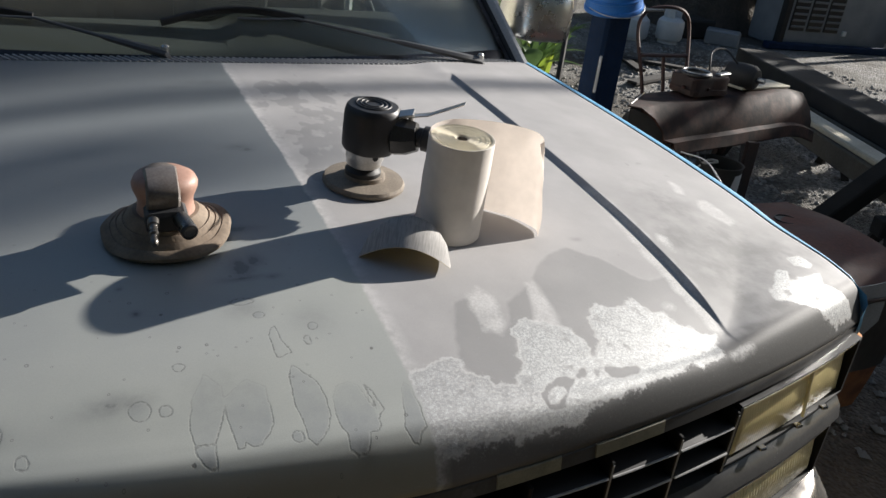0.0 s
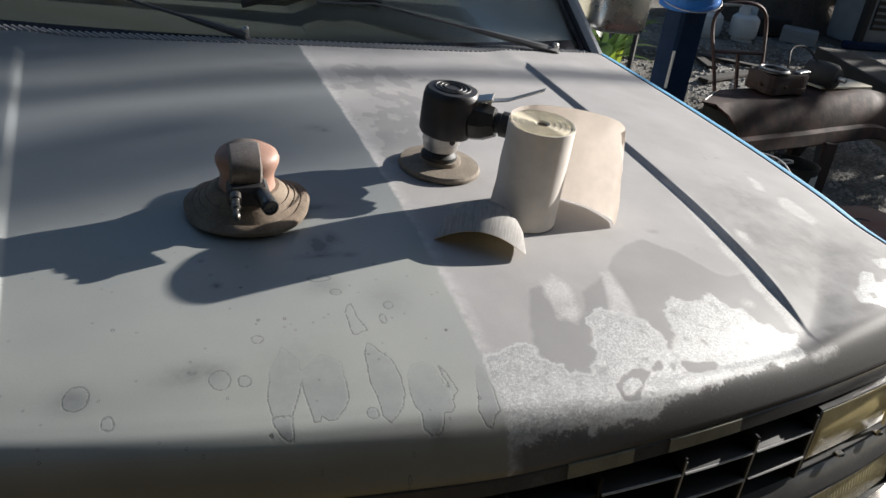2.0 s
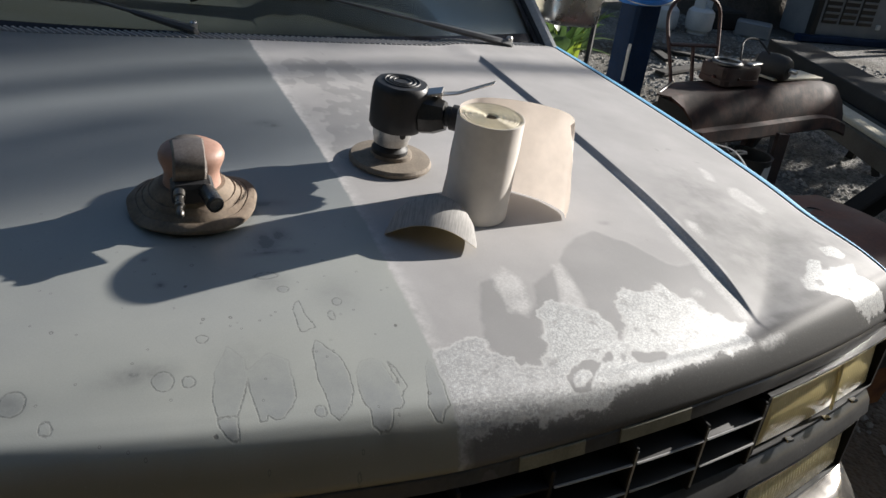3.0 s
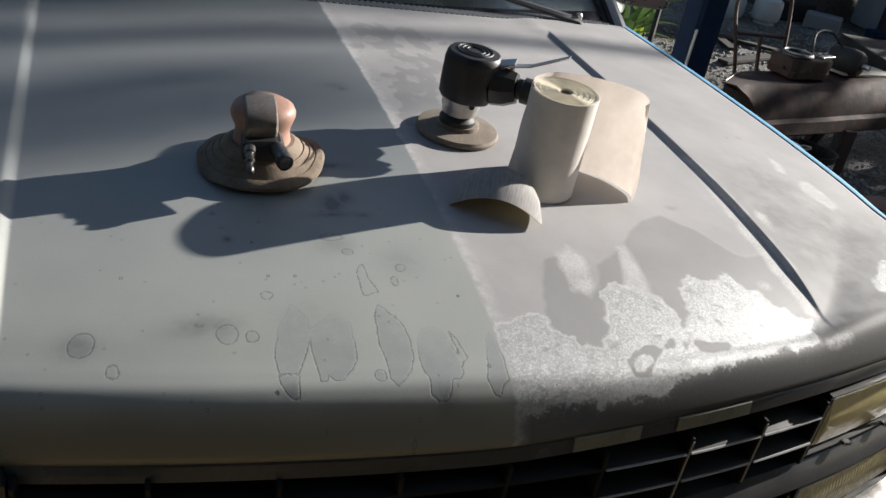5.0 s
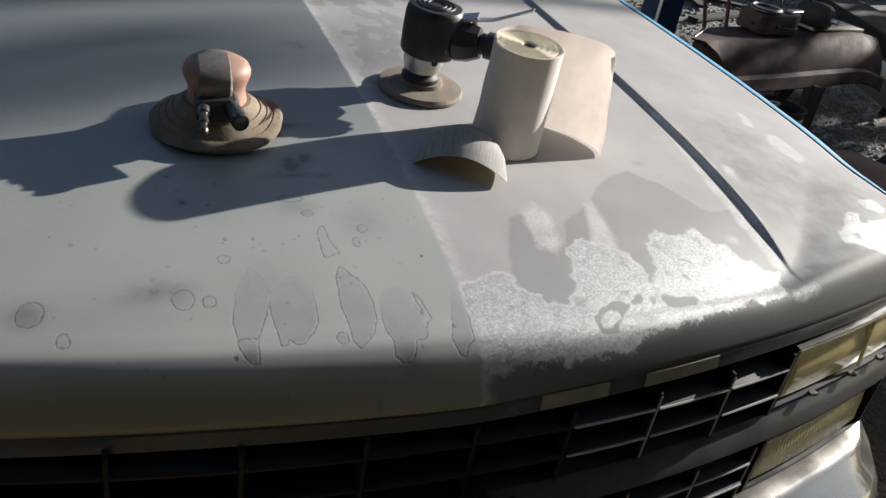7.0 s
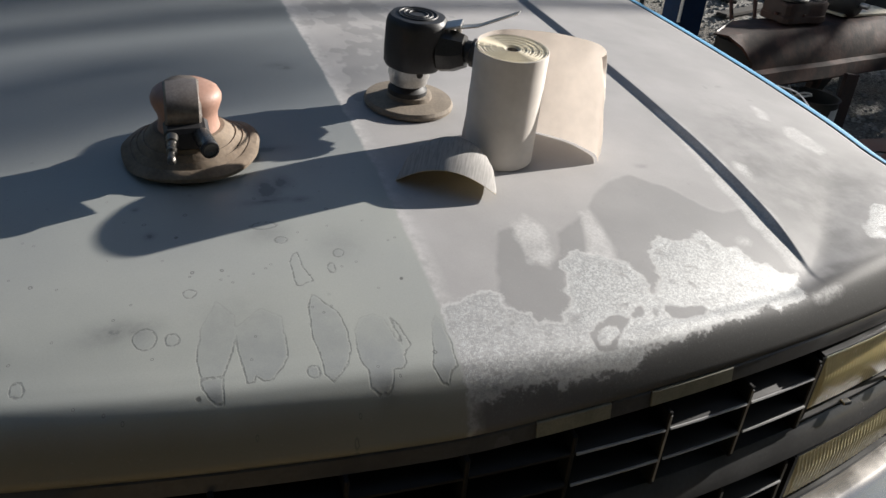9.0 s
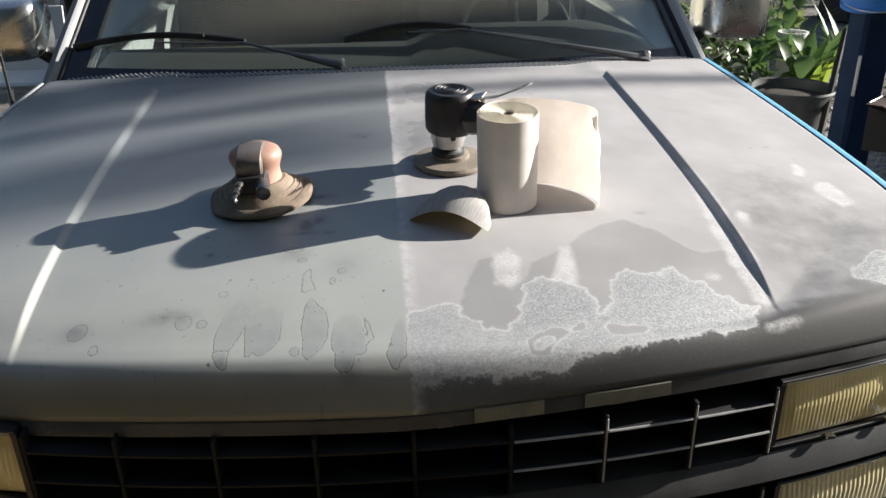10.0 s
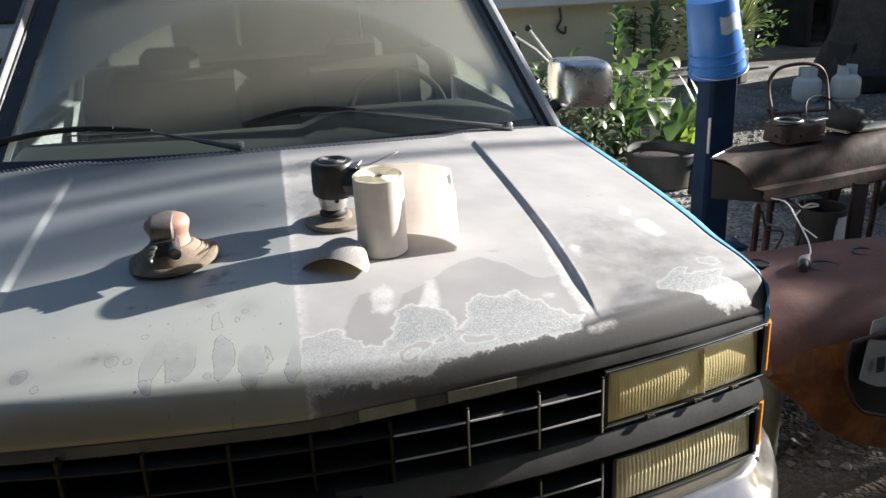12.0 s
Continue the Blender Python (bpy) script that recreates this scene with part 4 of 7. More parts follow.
def build_fenders():
    prof = [(0.004, -0.016), (0.005, -0.002), (0.010, -0.001), (0.018, -0.005), (0.025, -0.013), (0.030, -0.028), (0.033, -0.06), (0.034, -0.16), (0.033, -0.30), (0.028, -0.50)]
    for s in (1, -1):
        rows = []
        for y in np.concatenate([np.linspace(0.172, 0.30, 12), np.linspace(0.34, 1.62, 26)]):
            xe, ze = hood_edge(y), float(hood_z(hood_edge(y), max(y, 0.195)))
            drop = 0.05 * float(1 - smooth01(0.15, 0.22, y))
            k = 0.15 + 0.85 * float(smooth01(0.15, 0.55, y))
            row = [(s * (xe + dx * k), y + 0.02 * (1 - k),  ze + dz - (drop if i > 1 else drop * 0.6)) for i, (dx, dz) in enumerate(prof)]
            rows.append(row if s > 0 else row[::-1])
        g = Mesh().grid(rows)
        arch = [(s * 0.935, 0.72 + 0.45 * math.cos(a), 0.38 + 0.45 * math.sin(a)) for a in np.linspace(0, math.pi, 17)]
        g.tube(arch, 0.02, 6)
        part("fender", g, PAINT, TRUCK)
        if s > 0:
            rows = []
            for y in np.linspace(0.180, 1.452, 60):
                xe, ze = hood_edge(y), float(hood_z(hood_edge(y), max(y, 0.195)))
                drop = 0.05 * float(1 - smooth01(0.15, 0.22, y))
                k = 0.15 + 0.85 * float(smooth01(0.15, 0.55, y))
                rows.append([(xe + 0.000, y, ze + 0.0016), (xe + 0.006 * k, y, ze - drop * 0.8 + 0.0014), (xe + 0.014 * k, y, ze - 0.001 - drop + 0.0016), (xe + 0.019 * k, y, ze - 0.005 - drop + 0.002), (xe + 0.0265 * k, y, ze - 0.013 - drop + 0.0015), (xe + 0.0325 * k, y, ze - 0.030 - drop)])
            rows = [[(p[0] - 0.012, 0.168, p[2] - 0.035 - 0.003 * i) for i, p in enumerate(rows[0])], [(p[0] - 0.004, 0.170, p[2] - 0.012) for p in rows[0]]] + rows
            part("masking_tape", Mesh().slab(rows, (0, 0, -0.0008)), TAPE, TRUCK, "blue masking tape along the hood seam")


build_fenders()


# ---------------------------------------------------------------- pickup truck: front
def gy(x, off=0.0):
    return 0.19 * x * x + 0.006 + off


def strip(mesh, x0, x1, low, high, front, depth, n=14, lean=0.0, r=0.004, under_lip=False):
    """A bar that follows the curve of the truck's front, or of the hood's lip, with a rounded outer face."""
    rows = []
    for x in np.linspace(x0, x1, n):
        y = lip(x) + front if under_lip else gy(x, front)
        z0, z1 = (low + lip_z(x), high + lip_z(x)) if under_lip else (low, high)
        rows.append([(x, y + depth, z0), (x, y + r, z0), (x, y, z0 + r), (x, y + lean, z1 - r), (x, y + lean + r, z1), (x, y + lean + depth, z1)])
    m = len(rows[0])
    mesh.grid([r_ + r_[:1] for r_ in rows])
    for end in (rows[0], rows[-1]):
        mesh.put(end, [tuple(range(m))])
    return mesh


def build_front():
    header = part("grille_header", strip(Mesh(), -0.90, 0.90, -0.030, -0.004, -0.003, 0.05, 40, 0.003, 0.004, True), TRIM, TRUCK, "faded black plastic strip under the hood lip")
    for a, b in ((0.080, 0.172), (0.227, 0.347)):
        part("tape_patch", strip(Mesh(), a, b, -0.025, -0.0055, -0.0048, 0.003, 8, 0.003, 0.001, True), OLDTAPE, header, "scrap of cream masking tape")
    # bright reflection at this end of the strip, built as an added chrome piece
    part("reflection_piece", strip(Mesh(), -0.895, -0.52, -0.027, -0.008, -0.0055, 0.004, 12, 0.0, 0.001, True), BUMPER, header, "chrome piece added for the bright reflection on the strip")
    grille = part("grille", strip(Mesh(), -0.515, 0.515, 0.68, 0.968, 0.075, 0.02, 24), DARKBODY, TRUCK, "black plastic grille")
    bar = part("centre_bar", strip(Mesh(), -0.885, 0.885, 0.799, 0.848, -0.022, 0.07, 40, 0.006, 0.013), TRIM, TRUCK, "scuffed black bar across the grille")
    # tapering chrome sliver added to imitate the bar's bright ground reflection
    worn = []
    for x in np.linspace(-0.880, -0.36, 16):
        top = 0.840 - 0.024 * float(smooth01(-0.66, -0.36, x))
        worn.append([(x, gy(x, -0.0175), 0.804), (x, gy(x, -0.0235), 0.808), (x, gy(x, -0.0240), 0.5 * (0.808 + top)), (x, gy(x, -0.0235), top - 0.002), (x, gy(x, -0.0205), top)])
    part("reflection_piece", Mesh().slab(worn, (0, 0.004, 0)), BUMPER, bar, "chrome piece added for the bright reflection on the bar")
    em = Mesh()
    pts = [(-0.072, -0.014), (-0.030, -0.014), (-0.030, -0.034), (0.030, -0.034), (0.030, -0.014), (0.086, -0.014), (0.072, 0.014), (0.030, 0.014), (0.030, 0.034), (-0.030, 0.034), (-0.030, 0.014), (-0.086, 0.014)]
    em.put([(x, gy(x, -0.036), 0.826 + z) for x, z in pts] + [(x, gy(x, -0.010), 0.826 + z) for x, z in pts],
           [tuple(range(12))[::-1], tuple(range(12, 24))] + [(i, (i + 1) % 12, 12 + (i + 1) % 12, 12 + i) for i in range(12)])
    part("emblem", em, SLATBLACK, bar, "plain black badge with chipped edges", smooth=0)
    part("lower_bar", strip(Mesh(), -0.885, 0.885, 0.664, 0.681, -0.028, 0.06, 40), TRIM, TRUCK)
    posts = (0.0, 0.128, 0.257, 0.385, 0.508)
    for x in posts + tuple(-p for p in posts[1:]):
        for z0, z1, front in ((0.848, 0.966, 0.017), (0.681, 0.799, 0.009)):
            v = Mesh().box((0.0055, 0.052, z1 - z0 - 0.002), pose(x, gy(x, front), (z0 + z1) / 2), 0.0012)
            post = part("grille_post", v, SLATBLACK, grille)
            # pale strips paint the sun on the edges of the right-hand posts
            if x > 0.2:
                part("sunlit_edge", Mesh().box((0.003, 0.003, z1 - z0 - 0.012), pose(x + 0.0012, gy(x, front - 0.0255), (z0 + z1) / 2), 0.0008), SLATGREY, post, "pale strip standing for sun on the front edge")
    spans = [(a, b) for a, b in zip(posts, posts[1:])] + [(-b, -a) for a, b in zip(posts, posts[1:])]
    for z, front in ((0.940, -0.009), (0.894, -0.011), (0.765, -0.019), (0.723, -0.021)):
        for a, b in spans:
            sl = Mesh()
            rows = []
            for x in np.linspace(a + 0.003, b - 0.003, 8):
                y = gy(x, front)
                rows.append([(x, y + 0.003, z - 0.0045), (x, y, z - 0.0025), (x, y, z + 0.001), (x, y + 0.003, z + 0.003), (x, y + 0.058, z + 0.009), (x, y + 0.058, z + 0.003), (x, y + 0.003, z - 0.0045)])
            sl.grid(rows)
            slat = part("grille_slat", sl, SLATBLACK, grille)
            # right-hand slats get a pale line for sunlight along the front edge
            if a > 0.12:
                worn = Mesh().tube([(x, gy(x, front - 0.0006), z - 0.0005) for x in np.linspace(a + 0.004, b - 0.004, 8)], 0.0019, 6)
                part("sunlit_edge", worn, SLATGREY, slat, "pale strip standing for sun on the front edge")
    for s in (1, -1):
        for up, (x0, x1, z0, z1, shift), lens in ((1, (0.522, 0.884, 0.860, 0.967, -0.016), LENS), (0, (0.540, 0.876, 0.688, 0.790, -0.024), LENSLOW)):
            def pane(off, inset, ripple):
                rows = []
                n = 260
                for i, u in enumerate(np.linspace(0, 1, n)):
                    x = x0 + inset + (x1 - x0 - 2 * inset) * u
                    wav = (0.00022 if up else 0.0007) * math.cos(u * 2 * math.pi * (52 if up else 38)) if ripple(u) else 0.0
                    row = []
                    for w in (0, 0.02, 0.06, 0.5, 0.94, 0.98, 1):
                        edge = 0.010 * (1 - min(1, 14 * min(u, 1 - u, w * 0.5, (1 - w) * 0.5)))
                        row.append((s * x, gy(x, shift + off + edge + 0.012 * w + (wav if 0.05 < w < 0.95 else 0)), z0 + inset * 0.6 + (z1 - z0 - 1.2 * inset) * w))
                    rows.append(row if s > 0 else row[::-1])
                return rows
            shell = Mesh()
            strip_rows = [(x0 - 0.006, x1 + 0.006, z0 - 0.005, z0), (x0 - 0.006, x1 + 0.006, z1, z1 + 0.004), (x0 - 0.008, x0, z0, z1), (x1, x1 + 0.008, z0, z1)]
            for a, b, c, e in strip_rows:
                a, b = (a, b) if s > 0 else (-b, -a)
                strip(shell, a, b, c, e, shift + 0.010, 0.05, 12, 0, 0.001)
            name = "headlamp" if up else "parking_lamp"
            lamp = part(name, shell, BLACK, TRUCK, "yellowed plastic headlamp" if up else "ribbed yellowed parking lamp")
            part("lens", Mesh().slab(pane(0.010, 0.003, (lambda u: u < 0.56 or u > 0.62) if up else (lambda u: True)), (0, 0.004, 0)), lens, lamp)
            back = Mesh().slab(pane(0.052, 0.002, lambda u: False), (0, 0.006, 0))
            part("reflector", back, CHROME if up else WHITE, lamp)
            edge = Mesh()
            strip(edge, *((x0 + 0.004, x1 - 0.004) if s > 0 else (-x1 + 0.004, -x0 - 0.004)), z1 - 0.007, z1 - 0.0005, shift + 0.0125, 0.012, 16, 0.002, 0.0015)
            part("lens_rim", edge, LENSRIM, lamp, "pale clear rim of the lens")
            if up:
                part("divider", Mesh().box((0.003, 0.006, z1 - z0 - 0.012), pose(s * (x0 + 0.59 * (x1 - x0)), gy(x0 + 0.59 * (x1 - x0), shift + 0.015), (z0 + z1) / 2 + 0.001, -7), 0.001), LENSRIM, lamp)
                part("bulb", Mesh().spin([(0.004, 0), (0.010, 0.004), (0.010, 0.02), (0.006, 0.03)], pose(s * (x0 + 0.2), gy(x0 + 0.2, shift + 0.056), (z0 + z1) / 2, 90), 16), STEEL, lamp)
                for fx in (0.25, 0.55, 0.8):
                    xx = x0 + (x1 - x0) * fx
                    part("clip", Mesh().box((0.014, 0.01, 0.006), pose(s * xx, gy(xx, shift + 0.006), z0 - 0.001), 0.001), CHROME, lamp)
            am = Mesh()
            rows = []
            for u in np.linspace(0, 1, 8):
                x, y = 0.901 + 0.018 * math.sin(u * 1.45), gy(0.89, 0.002) + 0.075 * (1 - math.cos(u * 1.45))
                row = [(s * x, y, z0 + 0.002), (s * x, y, z1 - 0.002)]
                rows.append(row if s > 0 else row[::-1])
            part("side_marker", am.slab(rows, (-s * 0.006, 0.004, 0)), AMBER, TRUCK, "amber side marker lens")
    b = Mesh()
    prof = [(0.10, 0.672), (0.02, 0.682), (-0.035, 0.684), (-0.050, 0.676), (-0.062, 0.655), (-0.098, 0.640), (-0.118, 0.620), (-0.124, 0.585), (-0.118, 0.545), (-0.10, 0.520), (-0.098, 0.480), (-0.10, 0.455), (-0.07, 0.445), (0.05, 0.445)]
    rows = []
    for u in np.linspace(-1, 1, 61):
        x = 0.985 * u
        bend = 0.19 * x * x + 0.16 * max(0, abs(u) - 0.82) ** 2 / 0.0324
        rows.append([(x * (1 - 0.03 * max(0, (0.62 - z)) * abs(u)), y + bend, z) for y, z in prof])
    b.grid(rows)
    bumper = part("bumper", b, BUMPER, TRUCK, "chrome front bumper with water marks", smooth=50)
    part("bumper_pad", strip(Mesh(), -0.86, 0.86, 0.530, 0.545, -0.128, 0.03, 40), RUBBER, bumper)
    part("front_body", strip(Mesh(), -0.86, 0.86, 0.45, 0.96, 0.10, 0.06, 20), DARKBODY, TRUCK)


build_front()


# ---------------------------------------------------------------- pickup truck: cab
def glass_y(x, z):
    return 1.318 + 0.185 * x * x + (z - 1.12) * 1.22


def glass_x(z):
    return 0.895 - 0.28 * (z - 1.12)


def build_cab():
    def sheet(z0, z1, inset, off, n=25, k=9):
        rows = []
        for z in np.linspace(z0, z1, k):
            w = glass_x(z) - inset
            rows.append([(w * u, glass_y(w * u, z) + off, z) for u in np.linspace(-1, 1, n)])
        return rows

    wind = part("windshield", Mesh().slab(sheet(1.105, 1.715, 0.012, 0.0), (0, 0.005, -0.004)), GLASS, TRUCK, "dusty hazy windshield")
    wind.visible_shadow = False
    fr = Mesh()
    for s in (1, -1):
        rows = []
        for z in np.linspace(1.10, 1.715, 10):
            w = glass_x(z)
            row = [(s * (w - inset), glass_y(w - inset, z) - 0.0035, z) for inset in (0.07 if s < 0 else 0.03, 0.008)]
            rows.append(row if s > 0 else row[::-1])
        fr.slab(rows, (0, 0.002, 0))
    low = [[(w * 0.94, glass_y(w * 0.94, z) - 0.0035, z) for w in np.linspace(-glass_x(1.1), glass_x(1.1), 25)] for z in (1.10, 1.150)]
    fr.slab(low, (0, 0.002, 0))
    part("black_border", fr, FRIT, wind)
    for s in (1, -1):
        path = [(s * (glass_x(z) + 0.016), glass_y(glass_x(z), z) + 0.006, z) for z in np.linspace(1.08, 1.72, 12)]
        # passenger-side pillar in the darkened copy of the paint, against glare
        part("windshield_pillar", Mesh().tube(path, 0.021, 10, flat=1.3), PAINT if s > 0 else DIMMEDPAINT, TRUCK, "silver-grey windshield pillar")
        trim = [[(s * (glass_x(z) - 0.075), glass_y(glass_x(z), z) + 0.05, z), (s * (glass_x(z) - 0.012), glass_y(glass_x(z), z) + 0.045, z)][::s] for z in np.linspace(1.12, 1.70, 8)]
        part("pillar_trim", Mesh().slab(trim, (0, 0.006, 0)), SLATGREY, TRUCK, "pale grey inner pillar trim")
        seal = [(s * (glass_x(z) - 0.002), glass_y(glass_x(z), z) - 0.006, z) for z in np.linspace(1.10, 1.71, 12)]
        part("windshield_seal", Mesh().tube(seal, 0.007, 8), RUBBER, TRUCK)
    roof = []
    for v in np.linspace(0, 1, 10):
        y = 2.02 + v * 1.02
        row = []
        for u in np.linspace(-1, 1, 17):
            x = 0.755 * u
            yy = y + 0.12 * u * u * (1 - v)
            row.append((x, yy, 1.735 + 0.04 * (1 - u * u) + 0.02 * math.sin(v * math.pi) - 0.02 * abs(u) ** 6))
        roof.append(row)
    part("roof", Mesh().slab(roof, (0, 0, -0.03)), PAINT, TRUCK)
    for s in (1, -1):
        door = Mesh()
        outer = []
        for y, top in ((1.50, 1.13), (1.62, 1.125), (2.2, 1.12), (2.95, 1.12)):
            outer.append([(s * 0.955, y, 0.42), (s * 0.972, y, 0.7), (s * 0.965, y, 1.0), (s * 0.935, y, top)])
        door.slab(outer, (-s * 0.05, 0, 0))
        d = part("door", door, PAINT, TRUCK)
        fr_ = Mesh()
        fr_.tube([(s * 0.91, 1.60, 1.12), (s * 0.84, 1.85, 1.40), (s * 0.77, 2.14, 1.70), (s * 0.76, 2.55, 1.72), (s * 0.76, 2.92, 1.70), (s * 0.90, 2.95, 1.12)], 0.022, 8)
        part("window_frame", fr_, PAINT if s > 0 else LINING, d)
        pane = Mesh().slab([[(s * 0.915, 1.62, 1.12), (s * 0.92, 2.93, 1.12)], [(s * 0.78, 2.12, 1.69), (s * 0.765, 2.9, 1.69)]], (-s * 0.004, 0, 0))
        p = part("window_pane", pane, SIDEGLASS if s > 0 else TEALGLASS, d)
        p.visible_shadow = False
        part("door_handle", Mesh().box((0.02, 0.12, 0.03), pose(s * 0.972, 2.75, 0.98), 0.006), BLACK, d)
    back = Mesh()
    for x0, x1, z0, z1 in ((-0.90, 0.90, 0.5, 1.26), (-0.90, -0.74, 1.26, 1.70), (0.74, 0.90, 1.26, 1.70), (-0.76, 0.76, 1.64, 1.74)):
        back.box((x1 - x0, 0.04, z1 - z0), pose((x0 + x1) / 2, 3.03, (z0 + z1) / 2), 0.008)
    rear_wall = part("cab_rear_wall", back, LINING, TRUCK)
    for x0, x1, glass in ((-0.745, -0.455, REARGLASS), (-0.445, 0.445, CLEARGLASS), (0.455, 0.745, CLEARGLASS)):
        rw = part("rear_window", Mesh().box((x1 - x0, 0.006, 0.38), pose((x0 + x1) / 2, 3.03, 1.45)), glass, rear_wall)
        rw.visible_shadow = False
    part("cab_floor", Mesh().box((1.8, 1.9, 0.05), pose(0, 2.1, 0.55), 0.01), DARKBODY, TRUCK)
    part("firewall", Mesh().box((1.74, 0.04, 0.62), pose(0, 1.47, 0.76), 0.01), DARKBODY, TRUCK)
    dash = []
    for x in np.linspace(-0.84, 0.84, 21):
        b_ = 0.185 * x * x
        hump = 0.05 * float(smooth01(0.12, 0.2, x) * (1 - smooth01(0.72, 0.80, x)))
        dash.append([(x, 1.36 + b_, 1.10), (x, 1.50 + b_ * 0.8, 1.115), (x, 1.70 + b_ * 0.4, 1.13 + hump), (x, 1.86, 1.125 + hump), (x, 1.90, 1.10), (x, 1.88, 0.85), (x, 1.75, 0.75)])
    part("dashboard", Mesh().slab(dash, (0, -0.01, -0.03)), DASH, TRUCK, "grey vinyl dashboard")
    wheel = Mesh()
    m = pose(0.47, 2.02, 1.10, 62, 0, 0)
    wheel.tube([(0.19 * math.cos(a), 0.19 * math.sin(a), 0) for a in np.linspace(0, 2 * math.pi, 37)], 0.014, 10, m)
    for a in (200, 340, 90):
        wheel.tube([(0, 0, -0.03), (0.185 * math.cos(radians(a)), 0.185 * math.sin(radians(a)), 0)], 0.016, 8, m)
    wheel.spin([(0.06, -0.05), (0.065, -0.02), (0.05, -0.005)], m, 18)
    part("steering_wheel", wheel, TRIM, TRUCK, "grey steering wheel behind the windshield")
    for x, w in ((-0.42, 0.62), (0.42, 0.62)):
        seat = Mesh()
        seat.box((w, 0.55, 0.18), pose(x, 2.42, 0.80, -4), 0.05)
        s_ = part("seat", seat, SEAT, TRUCK, "grey cloth bench seat")
        part("seat_back", Mesh().box((w, 0.16, 0.50), pose(x, 2.72, 1.01, -12), 0.06), SEAT, s_)
        part("headrest", Mesh().box((0.26, 0.10, 0.16), pose(x - 0.03, 2.80, 1.27, -8), 0.04), SEAT, s_)
    part("rear_view_mirror", Mesh().box((0.24, 0.03, 0.06), pose(0, 1.98, 1.62, 10), 0.01), BLACK, TRUCK)
    # cowl with its vent slats, and wipers
    cow = []
    for x in np.linspace(-0.9, 0.9, 31):
        r_ = float(rear(x))
        z = float(hood_z(x, r_))
        cow.append([(x, r_ - 0.03, z - 0.035), (x, r_ + 0.01, z - 0.030), (x, r_ + 0.07, z - 0.028), (x, r_ + 0.10, z - 0.02)])
    cowl = part("cowl_vent", Mesh().slab(cow, (0, 0, -0.02)), FRIT, TRUCK, "black slotted vent below the windshield")
    slat = Mesh().box((0.0058, 0.050, 0.010), None, 0.001).data("slat", SLATGREY)
    for i in range(118):
        x = -0.87 + 1.74 * i / 117
        r_ = float(rear(x))
        part("slat", slat, SLATGREY, cowl, at=pose(x, r_ + 0.038, float(hood_z(x, r_)) - 0.006, 0, 0, 28))
    for px, ex, tx, bx in (((-0.112, 1.312), (-0.374, 1.205), (-0.86, 1.196), (-0.375, 1.212)), ((0.729, 1.372), (0.215, 1.222), (-0.105, 1.212), (0.245, 1.226))):
        pz = float(hood_z(px[0], rear(px[0]))) + 0.006
        e = Vector((ex[0], glass_y(ex[0], ex[1]) - 0.045, ex[1] + 0.012))
        p = Vector((px[0], px[1], pz))
        w = Mesh()
        w.tube([p + Vector((0.012, 0, -0.02)), p, p.lerp(e, 0.12), p.lerp(e, 0.45), p.lerp(e, 0.5), e], [0.012, 0.015, 0.014, 0.010, 0.006, 0.005], 8, flat=0.7)
        mid = Vector((tx[0] * 0.5 + bx[0] * 0.5, 0, tx[1] * 0.5 + bx[1] * 0.5))
        mid.y = glass_y(mid.x, mid.z) - 0.03
        w.tube([e, e.lerp(mid, 0.5) + Vector((0, -0.004, 0.004)), mid + Vector((0, -0.006, 0.012))], 0.0045, 6, flat=0.6)
        arm = part("wiper", w, ARM, TRUCK, "satin black wiper arm")
        bl = Mesh()
        path = []
        for u in np.linspace(0, 1, 14):
            x = tx[0] + (bx[0] - tx[0]) * u
            z = tx[1] + (bx[1] - tx[1]) * u + 0.022 * math.sin(u * math.pi)
            path.append((x, glass_y(x, z) - 0.014, z))
        bl.tube(path, 0.006, 8, flat=1.5)
        bl.tube([(a, b_ - 0.010, c + 0.006) for a, b_, c in path[3:11]], 0.0045, 6)
        part("wiper_blade", bl, RUBBER, arm)
        part("wiper_nut", Mesh().spin([(0.009, -0.006), (0.009, 0.008), (0.006, 0.012)], pose(p.x, p.y, p.z + 0.008), 12), STEEL, arm)
    # door mirrors
    for s in (1, -1):
        sh = Mesh()
        rows = []
        cx, cy, cz = s * 1.096, 1.715, 1.222
        for v, k in ((0, 0.95), (0.04, 1.0), (0.5, 1.0), (0.74, 0.985), (0.88, 0.94), (0.97, 0.86), (1.03, 0.72), (1.07, 0.5), (1.09, 0.25), (1.095, 0.05)):
            ring = []
            for i in range(40):
                a = 2 * math.pi * i / 40
                c_, s_ = math.cos(a), math.sin(a)
                q = 0.42
                ring.append((cx + 0.108 * k * math.copysign(abs(c_) ** q, c_), cy + 0.05 - 0.13 * v, cz + 0.088 * k * math.copysign(abs(s_) ** q, s_) - (0.012 * c_ * s)))
            rows.append(ring)
        sh.grid(rows, wrap=True)
        sh.put(rows[0], [tuple(range(40))])
        sh.put(rows[-1], [tuple(range(40))[::-1]])
        mir = part("door_mirror", sh, MIRRORCAP, TRUCK, "chrome-capped door mirror", smooth=60)
        part("mirror_glass", Mesh().box((0.19, 0.004, 0.15), pose(cx, cy + 0.054, cz), 0.001), CHROME, mir)
        arm = Mesh().tube([(s * 0.945, 1.70, 1.125), (s * 0.985, 1.705, 1.14), (s * 1.03, 1.715, 1.16)], [0.03, 0.026, 0.02], 10)
        part("mirror_arm", arm, BLACK, mir)
